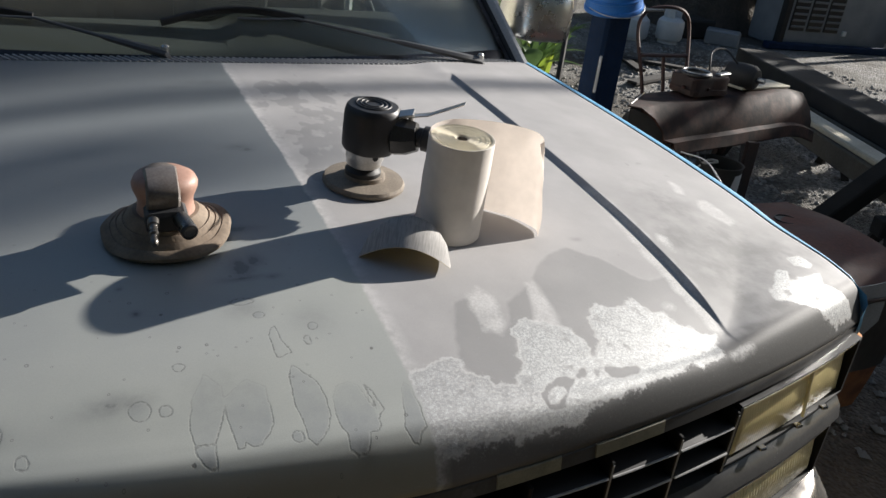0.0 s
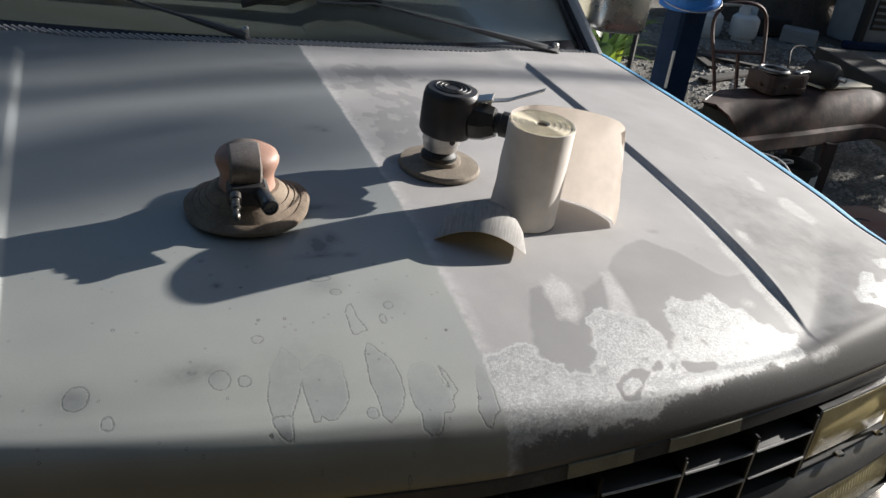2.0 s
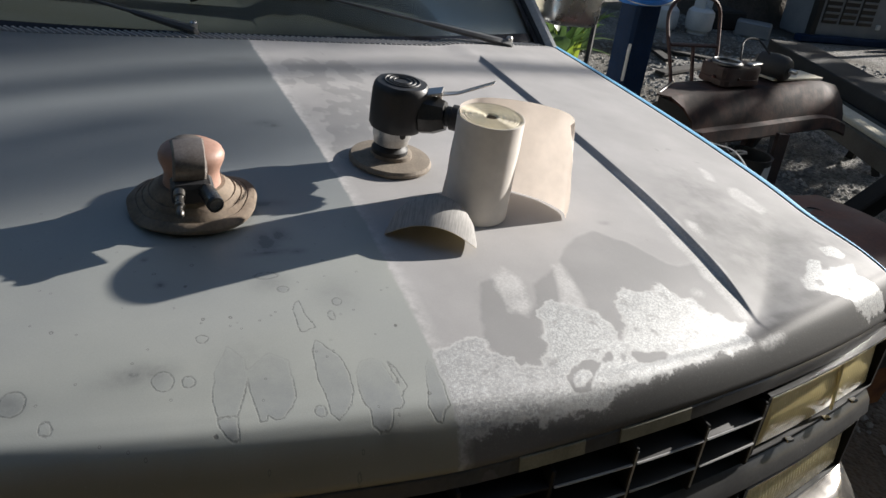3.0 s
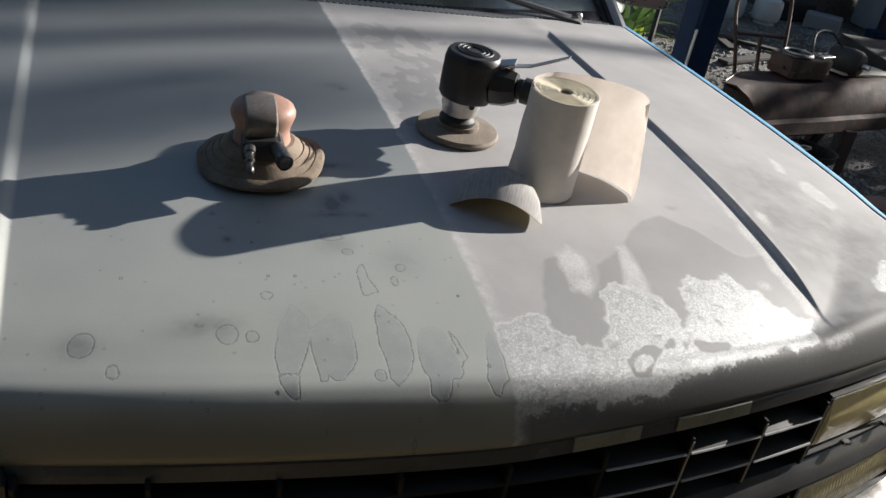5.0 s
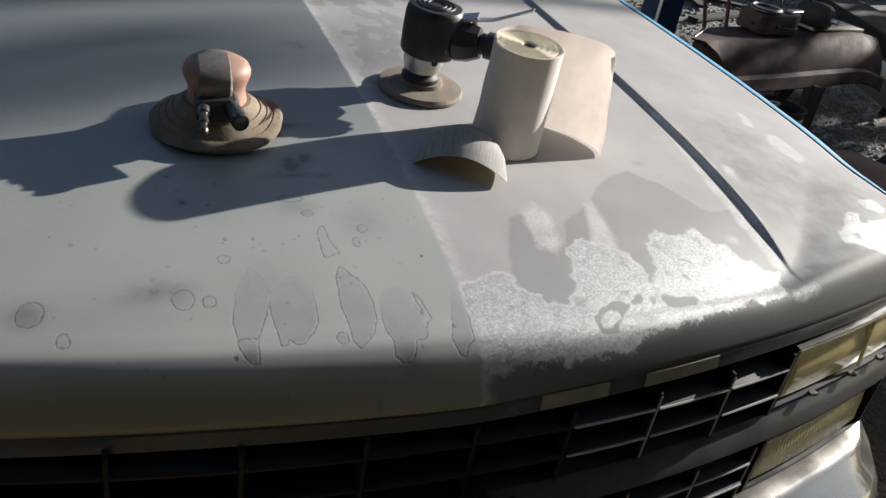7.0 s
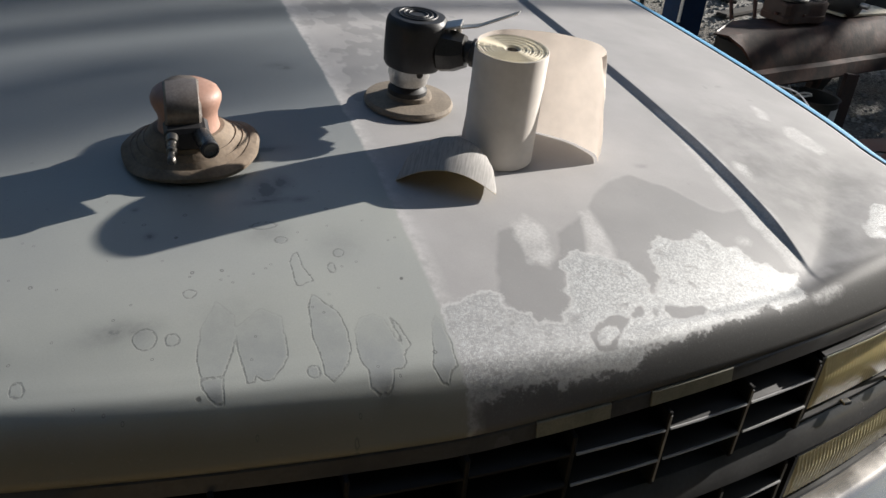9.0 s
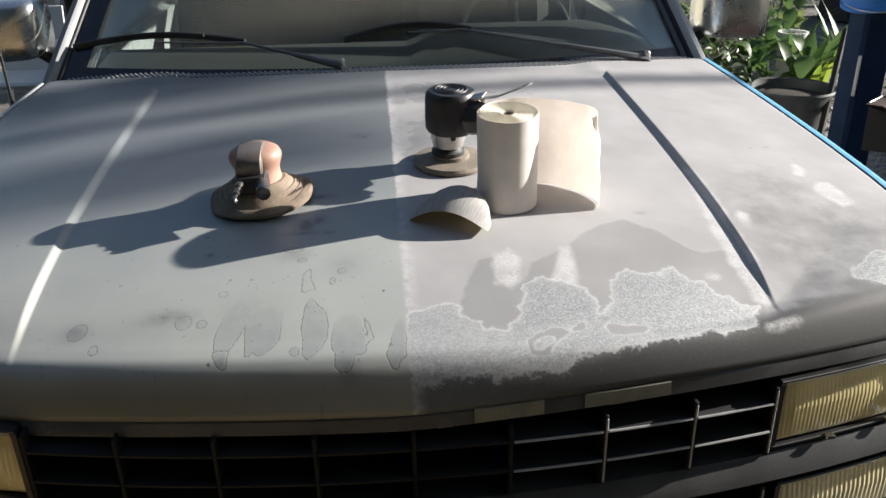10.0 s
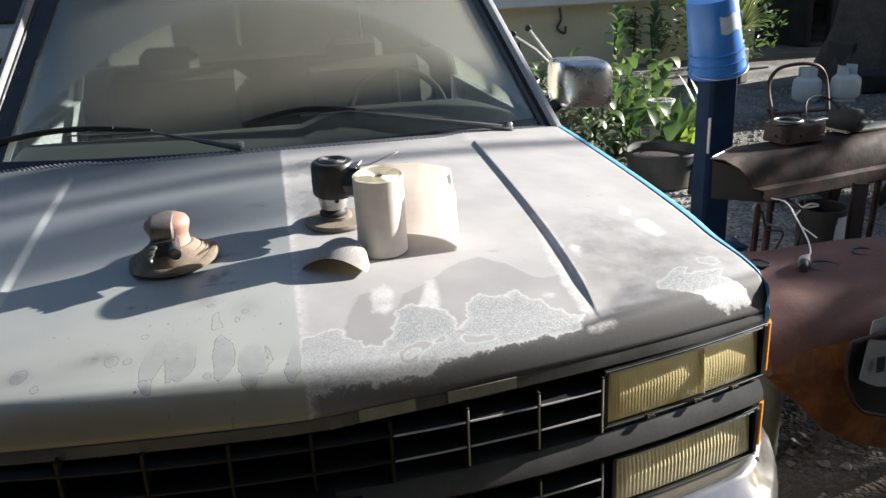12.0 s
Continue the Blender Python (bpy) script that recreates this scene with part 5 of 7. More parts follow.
    ant = Mesh().tube([(-0.958, 1.30, 1.06), (-0.962, 1.305, 1.12), (-0.985, 1.34, 1.62), (-1.0, 1.37, 1.95)], [0.007, 0.004, 0.0018, 0.0012], 8)
    ant.spin([(0.016, 0), (0.014, 0.014), (0.006, 0.03)], pose(-0.957, 1.30, 1.05), 14)
    part("antenna", ant, DARKSTEEL, TRUCK, "thin whip antenna on the fender")
    # bed and running gear
    bed = Mesh()
    for s in (1, -1):
        bed.box((0.08, 2.3, 0.62), pose(s * 0.93, 4.25, 0.86), 0.02)
    bed.box((1.8, 0.06, 0.55), pose(0, 3.12, 0.86), 0.01)
    bed.box((1.8, 0.06, 0.55), pose(0, 5.38, 0.86), 0.01)
    bed.box((1.8, 2.3, 0.05), pose(0, 4.25, 0.62), 0.01)
    part("truck_bed", bed, PAINT, TRUCK)
    part("chassis", Mesh().box((1.0, 5.0, 0.16), pose(0, 2.7, 0.44), 0.02), DARKBODY, TRUCK)
    tyre = Mesh().spin([(0.21, -0.10), (0.33, -0.115), (0.362, -0.09), (0.368, 0), (0.362, 0.09), (0.33, 0.115), (0.21, 0.10)], None, 40, close=False).data("tyre", RUBBER)
    rim = Mesh().spin([(0.215, -0.09), (0.20, -0.05), (0.10, -0.035), (0.06, -0.05), (0.055, 0.06), (0.12, 0.05), (0.20, 0.06), (0.215, 0.09)], None, 32).data("rim", STEEL)
    hub = Mesh().spin([(0.05, -0.02), (0.045, 0.05), (0.02, 0.07)], None, 16).data("hub_cap", CHROME)
    for x in (0.85, -0.85):
        for y in (0.74, 4.10):
            t_ = part("wheel", tyre, RUBBER, TRUCK, at=pose(x, y, 0.368, 0, 90, 0))
            part("rim", rim, STEEL, t_)
            part("hub_cap", hub, CHROME, t_, at=pose(0, 0, 0, 0, 0 if x > 0 else 180, 0))


build_cab()


# ---------------------------------------------------------------- tools on the hood
def on_hood(x, y):
    return float(hood_z(x, y))


def hood_pose(x, y, turn=0.0):
    """A pose that stands on the hood and leans with its slope."""
    e = 0.03
    n = Vector((-(on_hood(x + e, y) - on_hood(x - e, y)) / (2 * e), -(on_hood(x, y + e) - on_hood(x, y - e)) / (2 * e), 1)).normalized()
    q = Vector((0, 0, 1)).rotation_difference(n).to_matrix().to_4x4()
    return Matrix.Translation((x, y, on_hood(x, y) + 0.0006)) @ q @ pose(0, 0, 0, 0, 0, turn)


def build_palm_sander():
    t = new("palm_sander")
    t.empty_display_size = 0.05
    t.matrix_basis = hood_pose(-0.227, 0.463, 0)
    tagged(t, "worn red air palm sander with a dusty skirt on the hood", "air sander")

    def ripple(r, z, a):
        k = max(0.0, (r - 0.045) / 0.04)
        fold = 0.013 * k * max(0, math.cos(a + 0.25)) ** 4 + 0.004 * k * math.sin(3 * a) + 0.0010 * k * math.sin(7 * a + 60 * r) + 0.003 * k * noise.noise((2.2 * math.cos(a), 2.2 * math.sin(a), z * 40))
        return r * (1 + 0.010 * k * math.sin(5 * a + 0.8)), z + fold * (1 if z > 0.006 else 0.2)

    part("sanding_pad", Mesh().spin([(0.066, 0.0), (0.074, 0.0015), (0.0755, 0.006), (0.073, 0.010), (0.05, 0.012)], None, 48), DUSTDARK, t)
    part("dust_skirt", Mesh().spin([(0.079, 0.004), (0.0855, 0.006), (0.0868, 0.010), (0.0835, 0.015), (0.075, 0.0195), (0.0735, 0.0185), (0.070, 0.0235), (0.0665, 0.0275), (0.065, 0.0262), (0.062, 0.031), (0.058, 0.036), (0.056, 0.035), (0.0535, 0.041), (0.049, 0.046), (0.044, 0.052)], None, 72, wave=ripple), DUST, t, "dusty flared rubber skirt")

    def lobes(r, z, a):
        k = float(smooth01(0.06, 0.085, z))
        return r * (1 + 0.035 * k * math.cos(2 * (a - 0.1)) + 0.03 * k * math.cos(3 * a + 1.5)), z

    part("grip", Mesh().spin([(0.044, 0.046), (0.0420, 0.054), (0.0408, 0.063), (0.0412, 0.071), (0.0435, 0.079), (0.0462, 0.087), (0.0468, 0.094), (0.0435, 0.101), (0.035, 0.106), (0.018, 0.1085), (0.004, 0.109)], None, 48, wave=lobes), REDGRIP, t, "worn red rubber palm grip")
    rows = []
    for p in arc([(-0.004, 0.026, 0.1095), (-0.005, 0.0, 0.112), (-0.006, -0.028, 0.1085), (-0.007, -0.045, 0.099), (-0.008, -0.0515, 0.086), (-0.009, -0.050, 0.070)], 6):
        w = 0.0245 * min(1.0, 0.55 + len(rows) * 0.12)
        rows.append([(p.x - w, p.y + 0.004, p.z - 0.004), (p.x - w * 0.85, p.y, p.z), (p.x, p.y - 0.0012, p.z + 0.0015), (p.x + w * 0.85, p.y, p.z), (p.x + w, p.y + 0.004, p.z - 0.004)])
    part("lever", Mesh().slab(rows, (0, 0.004, -0.003)), LEVER, t, "grey worn throttle lever")
    blk = Mesh().box((0.060, 0.036, 0.032), pose(-0.006, -0.047, 0.058, 6), 0.005)
    valve = part("valve_block", blk, TOOLBLACK, t)
    noz = Mesh().spin([(0.0085, 0), (0.0085, 0.012), (0.0065, 0.014), (0.0065, 0.026), (0.0075, 0.028), (0.0075, 0.032), (0.005, 0.035), (0.005, 0.042), (0.0062, 0.044), (0.0058, 0.050), (0.0035, 0.053)], pose(-0.026, -0.064, 0.063, 101, 0, -6) , 18)
    part("air_nipple", noz, NIPPLE, valve, "steel air hose nipple")
    ex = Mesh().spin([(0.009, 0), (0.012, 0.004), (0.0125, 0.034), (0.0115, 0.040), (0.008, 0.041)], pose(0.012, -0.060, 0.063, 97, 0, 12), 22)
    muffler = part("exhaust_muffler", ex, NIPPLE, valve, "short steel exhaust tube")
    for piece in t.children:
        if piece.name.split(".")[0] in ("grip", "lever", "valve_block"):
            piece.matrix_basis = Matrix.Translation((0, 0, -0.0047)) @ Matrix.Diagonal((0.89, 0.89, 0.95, 1.0))
        elif piece.name.startswith("dust_skirt"):
            piece.matrix_basis = Matrix.Diagonal((1.0, 1.0, 0.80, 1.0))
    part("muffler_mouth", Mesh().spin([(0.0118, 0.036), (0.0126, 0.037), (0.0120, 0.0415), (0.0095, 0.0420), (0.0090, 0.030), (0.001, 0.030)], pose(0.012, -0.060, 0.063, 97, 0, 12), 22), TOOLBLACK, muffler)


def build_polisher():
    t = new("random_orbit_sander")
    t.empty_display_size = 0.05
    t.matrix_basis = hood_pose(0.100, 0.578, 0)
    tagged(t, "black-bodied air sander with a steel neck standing on its pad", "air sander")
    pad = part("sanding_pad", Mesh().spin([(0.064, 0.0), (0.0685, 0.0015), (0.069, 0.006), (0.066, 0.0105), (0.05, 0.0125), (0.035, 0.0135), (0.034, 0.020), (0.030, 0.022)], pose(0.005, 0.003, 0), 48), DUSTDARK, t, "dusty round backing pad")
    part("pad_hub", Mesh().spin([(0.026, 0.018), (0.030, 0.021), (0.030, 0.028), (0.026, 0.031), (0.021, 0.040)], None, 32), RUBBER, pad)
    part("neck", Mesh().spin([(0.022, 0.034), (0.0285, 0.038), (0.0295, 0.046), (0.0315, 0.050), (0.0315, 0.074)], None, 36), STEEL, t, "worn bright steel neck")
    part("neck_screw", Mesh().spin([(0.005, 0), (0.005, 0.002)], pose(0.006, -0.0305, 0.060, 90), 12), DARKSTEEL, t)
    tilt = pose(0.004, -0.002, 0.066, 0, 0, 0)

    def sides(r, z, a):
        return r * (1 + 0.02 * math.cos(6 * a)), z

    body = part("body", Mesh().spin([(0.030, -0.004), (0.041, 0.0), (0.0445, 0.006), (0.0455, 0.03), (0.0455, 0.062), (0.044, 0.070), (0.040, 0.0745), (0.034, 0.0755)], tilt, 48, wave=sides), TOOLBLACK, t, "ribbed black rubber motor body")
    for r in (0.014, 0.021, 0.028):
        part("cap_ring", Mesh().tube([(0.004 + r * math.cos(a), -0.002 + r * math.sin(a), 0.142) for a in np.linspace(0, 2 * math.pi, 33)], 0.0016, 6), TOOLBLACK, body)
    h = Vector((0.80, -0.60, 0)).normalized()
    side = Vector((-h.y, h.x, 0))
    c = Vector((0.004, -0.002, 0.104))
    p0, p1 = c + h * 0.040, c + h * 0.078
    block = Mesh().tube([p0 + Vector((0, 0, -0.006)), p0.lerp(p1, 0.5) + Vector((0, 0, -0.004)), p1], [0.029, 0.027, 0.021], 8, flat=1.15)
    hb = part("handle_block", block, DARKSTEEL, t)
    part("inlet_knob", Mesh().tube([p1, p1 + h * 0.008, p1 + h * 0.010, p1 + h * 0.034, p1 + h * 0.038], [0.016, 0.016, 0.0205, 0.0205, 0.018], 20), TOOLBLACK, hb)
    p2 = p1 + h * 0.038
    part("hose_fitting", Mesh().tube([p2 - h * 0.004, p2 + h * 0.006, p2 + h * 0.008, p2 + h * 0.014, p2 + h * 0.016, p2 + h * 0.022], [0.011, 0.011, 0.0145, 0.0145, 0.010, 0.009], 16), STEEL, hb, "steel air hose fitting")
    for k, (du, dz) in enumerate(((0.010, 0.026), (0.022, 0.030))):
        part("valve_pin", Mesh().tube([p0 + h * du + side * 0.006, p0 + h * du + side * 0.006 + Vector((0, 0, dz))], [0.006, 0.0045], 10), STEEL, hb)
    root = p0 + h * 0.012 + Vector((0, 0, 0.030))
    tip = Vector((0.133, -0.066, 0.168))
    mid = root.lerp(tip, 0.42) + Vector((0, 0, -0.006))
    lev = []
    for p in (root, root.lerp(mid, 0.5), mid, mid.lerp(tip, 0.5), tip):
        lev.append([p + side * 0.009, p + Vector((0, 0, 0.0012)), p - side * 0.009])
    part("throttle_lever", Mesh().slab(lev, (0, 0, -0.002)), STEEL, t, "thin raised steel throttle lever")
    pl = Mesh().box((0.028, 0.020, 0.003), Matrix.Translation(root + Vector((0.002, 0.0, 0.004))) @ pose(0, 0, 0, 14, -20, -36), 0.0008)
    part("lever_plate", pl, STEEL, t)


def build_roll():
    t = new("sanding_disc_roll")
    t.empty_display_size = 0.05
    t.matrix_basis = hood_pose(0.184, 0.408, 0)
    tagged(t, "upright roll of cream paper-backed sanding discs with a loose end", "abrasive roll")
    prof = [(0.0082, 0.01), (0.0082, 0.154)]
    for k in range(23):
        r = 0.0086 + 0.00168 * k
        prof += [(r, 0.1556 + 0.0005 * (k * 7 % 5)), (r + 0.0009, 0.1556 + 0.0005 * (k * 7 % 5)), (r + 0.0012, 0.1542), (r + 0.0016, 0.1542)]
    prof += [(0.0478, 0.155), (0.0478, 0.003)]
    part("wound_paper", Mesh().spin(prof, None, 56, wave=lambda r, z, a: (r * (1 + 0.012 * math.sin(a + r * 300)), z), close=False), EDGEPAPER, t, "wound paper edges of the roll", smooth=25)
    part("core_tube", Mesh().spin([(0.0074, 0.004), (0.0074, 0.1535), (0.0084, 0.1550), (0.0086, 0.150)], None, 24, close=False), DUSTDARK, t, "brown card core")
    part("outer_wrap", Mesh().spin([(0.0480, 0.0), (0.0492, 0.0005), (0.0492, 0.1575), (0.0484, 0.1578), (0.0478, 0.155)], None, 64, close=False), ROLLPAPER, t, "cream liner paper round the roll")
    for piece in t.children:
        piece.matrix_basis = pose(0, 0, 0, 0, -3, 0)
    tail = arc([(-0.0505, -0.006, 0), (-0.049, 0.020, 0), (-0.033, 0.050, 0), (0.0, 0.069, 0), (0.042, 0.074, 0), (0.088, 0.064, 0), (0.126, 0.040, 0), (0.147, 0.012, 0), (0.155, -0.010, 0), (0.150, -0.034, 0)], 7)
    rows = []
    n = len(tail)
    for i, p in enumerate(tail):
        u = i / (n - 1)
        flare = 0.0 if u < 0.5 else (u - 0.5) * 2
        row = []
        for k in range(11):
            w = k / 10
            out = Vector((p.x, p.y, 0)).normalized()
            q = Vector((p.x, p.y, 0)) + out * (0.010 * flare * (w - 0.4) * (1 - 0.5 * w)) + Vector((-0.035 * max(0, u - 0.66) / 0.34 * max(0, w - 0.25), 0.026 * max(0, u - 0.66) / 0.34 * w, 0))
            q += Vector((0.003 * noise.noise((u * 6, w * 5, 1)), 0.004 * noise.noise((u * 5, w * 4, 7)), 0)) * min(1, u * 3) + Vector((0.010 * noise.noise((u * 22, w * 9, 3)), 0.010 * noise.noise((u * 19, w * 11, 5)), 0)) * max(0, u - 0.7) * 3.3 * max(0, w - 0.6) * 2.5
            row.append((q.x, q.y, 0.156 * w - (0.006 * flare * w) - (0.02 * max(0, u - 0.93) / 0.07 * max(0, w - 0.7))))
        rows.append(row)
    part("loose_end", Mesh().grid(rows), SHEETPAPER, t, "loose curled end of thin cream paper")


def build_disc():
    t = new("sanding_disc")
    t.empty_display_size = 0.05
    cx, cy = 0.0765, 0.3235
    turn = math.degrees(math.atan2(-0.061, 0.117))
    t.matrix_basis = Matrix.Translation((cx, cy, on_hood(cx, cy) + 0.003)) @ pose(0, 0, 0, 0, 0, turn)
    tagged(t, "curled grey sanding disc with a yellow back lying on the hood", "sanding disc")
    R = 0.078
    top, low = [], []
    for r in np.linspace(0.0, R, 14):
        ring, ring2 = [], []
        for a in np.linspace(0, 2 * math.pi, 57)[:-1]:
            s, v = r * math.cos(a), r * math.sin(a)
            half = math.sqrt(max(R * R - s * s, 1e-9))
            k, w = half / R, v / half
            y = k * (0.037 + 0.046 * w)
            rise = 0.66 + 0.46 * math.sin(math.pi / 2 * (w + 1) / 1.25) if w < 0.25 else 1.12 * (1 - ((w - 0.25) / 0.75) ** 5)
            z = 0.0405 * k ** (1.55 - 0.45 * w) * rise + 0.0012
            ring.append((s * 0.066 / R, y, z + 0.0006))
            ring2.append((s * 0.066 / R, y, z))
        top.append(ring)
        low.append(ring2)
    part("abrasive_face", Mesh().grid(top, wrap=True), ABRASIVE, t, "grey gritty abrasive face")
    part("paper_back", Mesh().grid(low, wrap=True), DISCBACK, t, "yellow adhesive paper back")


build_palm_sander()
build_polisher()
build_roll()
build_disc()


# ---------------------------------------------------------------- yard: post, bucket, scrap
def build_post():
    m = Matrix.Translation((2.420, 3.06, 0)) @ pose(0, 0, 0, 0, 0, 6)
    g = Mesh().box((0.175, 0.15, 1.35), m @ pose(0, 0, 0.675), 0.018)
    t = part("steel_post", g, POSTBLUE)
    tagged(t, "upright dark blue painted steel post with chipped paint", "post")
    part("base_plate", Mesh().box((0.34, 0.34, 0.02), m @ pose(0, 0, 0.012), 0.004), POSTBLUE, t)
    part("chipped_edge", Mesh().box((0.012, 0.016, 0.20), m @ pose(-0.085, -0.073, 0.68, 0, 0, 45), 0.003), WHITE, t, "scraped pale corner of the post")
    b = new("bucket")
    b.matrix_basis = Matrix.Translation((2.400, 3.03, 1.020)) @ pose(0, 0, 0, 5, -12, 0) @ Matrix.Diagonal((0.88, 0.88, 1.0, 1.0))
    tagged(b, "bright blue plastic bucket turned upside down over the post", "bucket")
    part("bucket_wall", Mesh().spin([(0.172, 0.0), (0.178, 0.004), (0.178, 0.022), (0.170, 0.026), (0.168, 0.060), (0.174, 0.064), (0.174, 0.074), (0.166, 0.078), (0.164, 0.115), (0.170, 0.120), (0.170, 0.128), (0.162, 0.133), (0.150, 0.40), (0.145, 0.41), (0.02, 0.412)], None, 56, close=False), BUCKET, b)
    lab = []
    for z in (0.24, 0.33):
        r = 0.1625 - (z - 0.133) * 0.045 + 0.0015
        lab.append([(r * math.cos(a), r * math.sin(a), z + 0.006 * math.sin(a * 9)) for a in np.linspace(radians(255), radians(310), 12)])
    part("bucket_label", Mesh().slab(lab, (0, 0.001, 0)), LABEL, b, "scuffed pale label")
    part("handle", Mesh().tube([(0.176 * math.cos(a), 0.176 * math.sin(a) - 0.02 * abs(math.sin(a)), 0.035 - 0.03 * abs(math.sin(a))) for a in np.linspace(math.pi, 2 * math.pi, 20)], 0.0025, 6), STEEL, b)
    nail = Mesh().tube([(2.49, 2.92, 1.04), (2.61, 2.88, 1.05)], [0.008, 0.006], 8)
    tagged(part("steel_rod", nail, STEEL), "short bright steel rod stuck through the post", "rod")


def build_beam():
    t = thing("rusty_channel", "brown rusted steel channel on stands with parts lying on it", "scrap steel")
    d = Vector((0.978, 0.208, 0)).normalized()
    s = Vector((-d.y, d.x, 0))
    o = Vector((1.82, 2.035, 0))

    def at(u, v, z):
        return tuple(o + d * u + s * v + Vector((0, 0, z)))

    rows = []
    for u in np.linspace(0, 1.36, 24):
        w = 0.006 * noise.noise((u * 3, 0, 0))
        bend = 0.0 if u < 1.0 else -0.05 * ((u - 1.0) / 0.34) ** 2
        row = []
        for v, z, k in ((0.14, 0.62, 0), (0.14, 0.79, 1), (0.12, 0.80, 1), (0.0, 0.803, 1), (-0.03, 0.797, 1), (-0.065, 0.755, 1), (-0.09, 0.70, 0.5), (-0.095, 0.665, 0.5), (-0.12, 0.655, 0.5), (-0.13, 0.605, 0.5)):
            cut = 0.24 * abs(v) / 0.14 * (1 - u / 1.36)
            row.append(at(u + cut, v, z + w * k + bend * (0.6 if v > -0.02 else 1)))
        rows.append(row)
    part("channel", Mesh().slab(rows, (0, 0.006, -0.008)), RUSTBROWN, t, smooth=25)
    part("end_plate", Mesh().slab([[at(0.25, 0.13, 0.62), at(0.02, 0.0, 0.62), at(0.22, -0.12, 0.60)], [at(0.25, 0.13, 0.785), at(0.015, 0.0, 0.79), at(0.14, -0.065, 0.745)]], (0.006, 0, 0)), DARKBODY, t)
    part("edge_strip", Mesh().tube([at(0.02, 0.005, 0.806), at(0.255, 0.13, 0.803)], 0.003, 6), STEEL, t, "bare bright edge of the channel")
    for u, v in ((0.35, 0.0), (0.42, 0.14), (0.75, 0.03), (1.12, 0.06)):
        part("leg", Mesh().tube([at(u + 0.03, v, 0.62), at(u, v, 0.0)], 0.016, 8), RUSTBROWN, t)
    for k, (u, v) in enumerate(((0.72, 0.02), (0.80, 0.06))):
        part("brace", Mesh().box((0.035, 0.035, 0.62), Matrix.Translation(at(u, v, 0.31)) @ pose(0, 0, 0, 4, 6 + 4 * k, 10), 0.004), RUSTBROWN, t)
    part("loose_board", Mesh().box((0.42, 0.13, 0.012), Matrix.Translation(at(1.02, 0.07, 0.812)) @ pose(0, 0, 0, 0, 2, 12), 0.002), PALEWOOD, t, "thin pale board on top")
    # hub and block on top
    b = thing("rusty_hub", "rusted brown cast hub block with a bright ring on top", "scrap part", at(0.54, 0.06, 0.808), 8)
    part("block", Mesh().spin([(0.14, 0.0), (0.150, 0.004), (0.150, 0.024), (0.146, 0.028), (0.147, 0.066), (0.140, 0.076), (0.09, 0.077), (0.01, 0.077)], Matrix.Diagonal((0.90, 0.60, 1.12, 1.0)), 40, wave=lambda r, z, a: (r * (min(1.28, 1 / max(abs(math.cos(a)), abs(math.sin(a)))) - 0.10 + 0.04 * noise.noise((3 * math.cos(a), 3 * math.sin(a), z * 30))), z + 0.004 * noise.noise((r * 40, a * 2, 0)))), RUSTDARK, b, smooth=25)
    for k in range(6):
        a_ = k * math.pi / 3 + 0.3
        part("bolt", Mesh().spin([(0.009, 0), (0.009, 0.010), (0.006, 0.012)], pose(0.13 * math.cos(a_) * 1.05, 0.13 * math.sin(a_) * 0.62, 0.030), 6), RUSTBROWN, b)
    part("ring", Mesh().spin([(0.062, 0), (0.070, 0.002), (0.070, 0.010), (0.066, 0.013), (0.050, 0.013), (0.048, 0.004)], pose(-0.05, -0.01, 0.086), 32), DARKSTEEL, b)
    part("ring_edge", Mesh().tube([(-0.05 + 0.06 * math.cos(a), -0.01 + 0.06 * math.sin(a), 0.100) for a in np.linspace(0, 2 * math.pi, 33)], 0.004, 6), STEEL, b)
    part("plate", Mesh().box((0.10, 0.03, 0.008), pose(0.10, -0.04, 0.091, 0, 0, 12), 0.002), STEEL, b)
    mt = thing("old_motor", "small dark greasy motor with a bent wire", "motor", at(0.86, 0.05, 0.808), 20)
    part("casing", Mesh().spin([(0.03, -0.08), (0.055, -0.075), (0.058, -0.03), (0.062, 0.0), (0.058, 0.05), (0.045, 0.07), (0.02, 0.075)], pose(0, 0, 0.06, 90, 0, 0), 28), DARKBODY, mt)
    part("shaft", Mesh().tube([(0, -0.11, 0.06), (0, -0.07, 0.06)], 0.012, 10), STEEL, mt)
    part("wire", Mesh().tube(arc([(-0.02, 0.03, 0.11), (-0.08, 0.08, 0.17), (-0.17, 0.10, 0.165), (-0.22, 0.07, 0.10), (-0.22, 0.06, 0.012)], 6), 0.005, 6), RUBBER, mt)


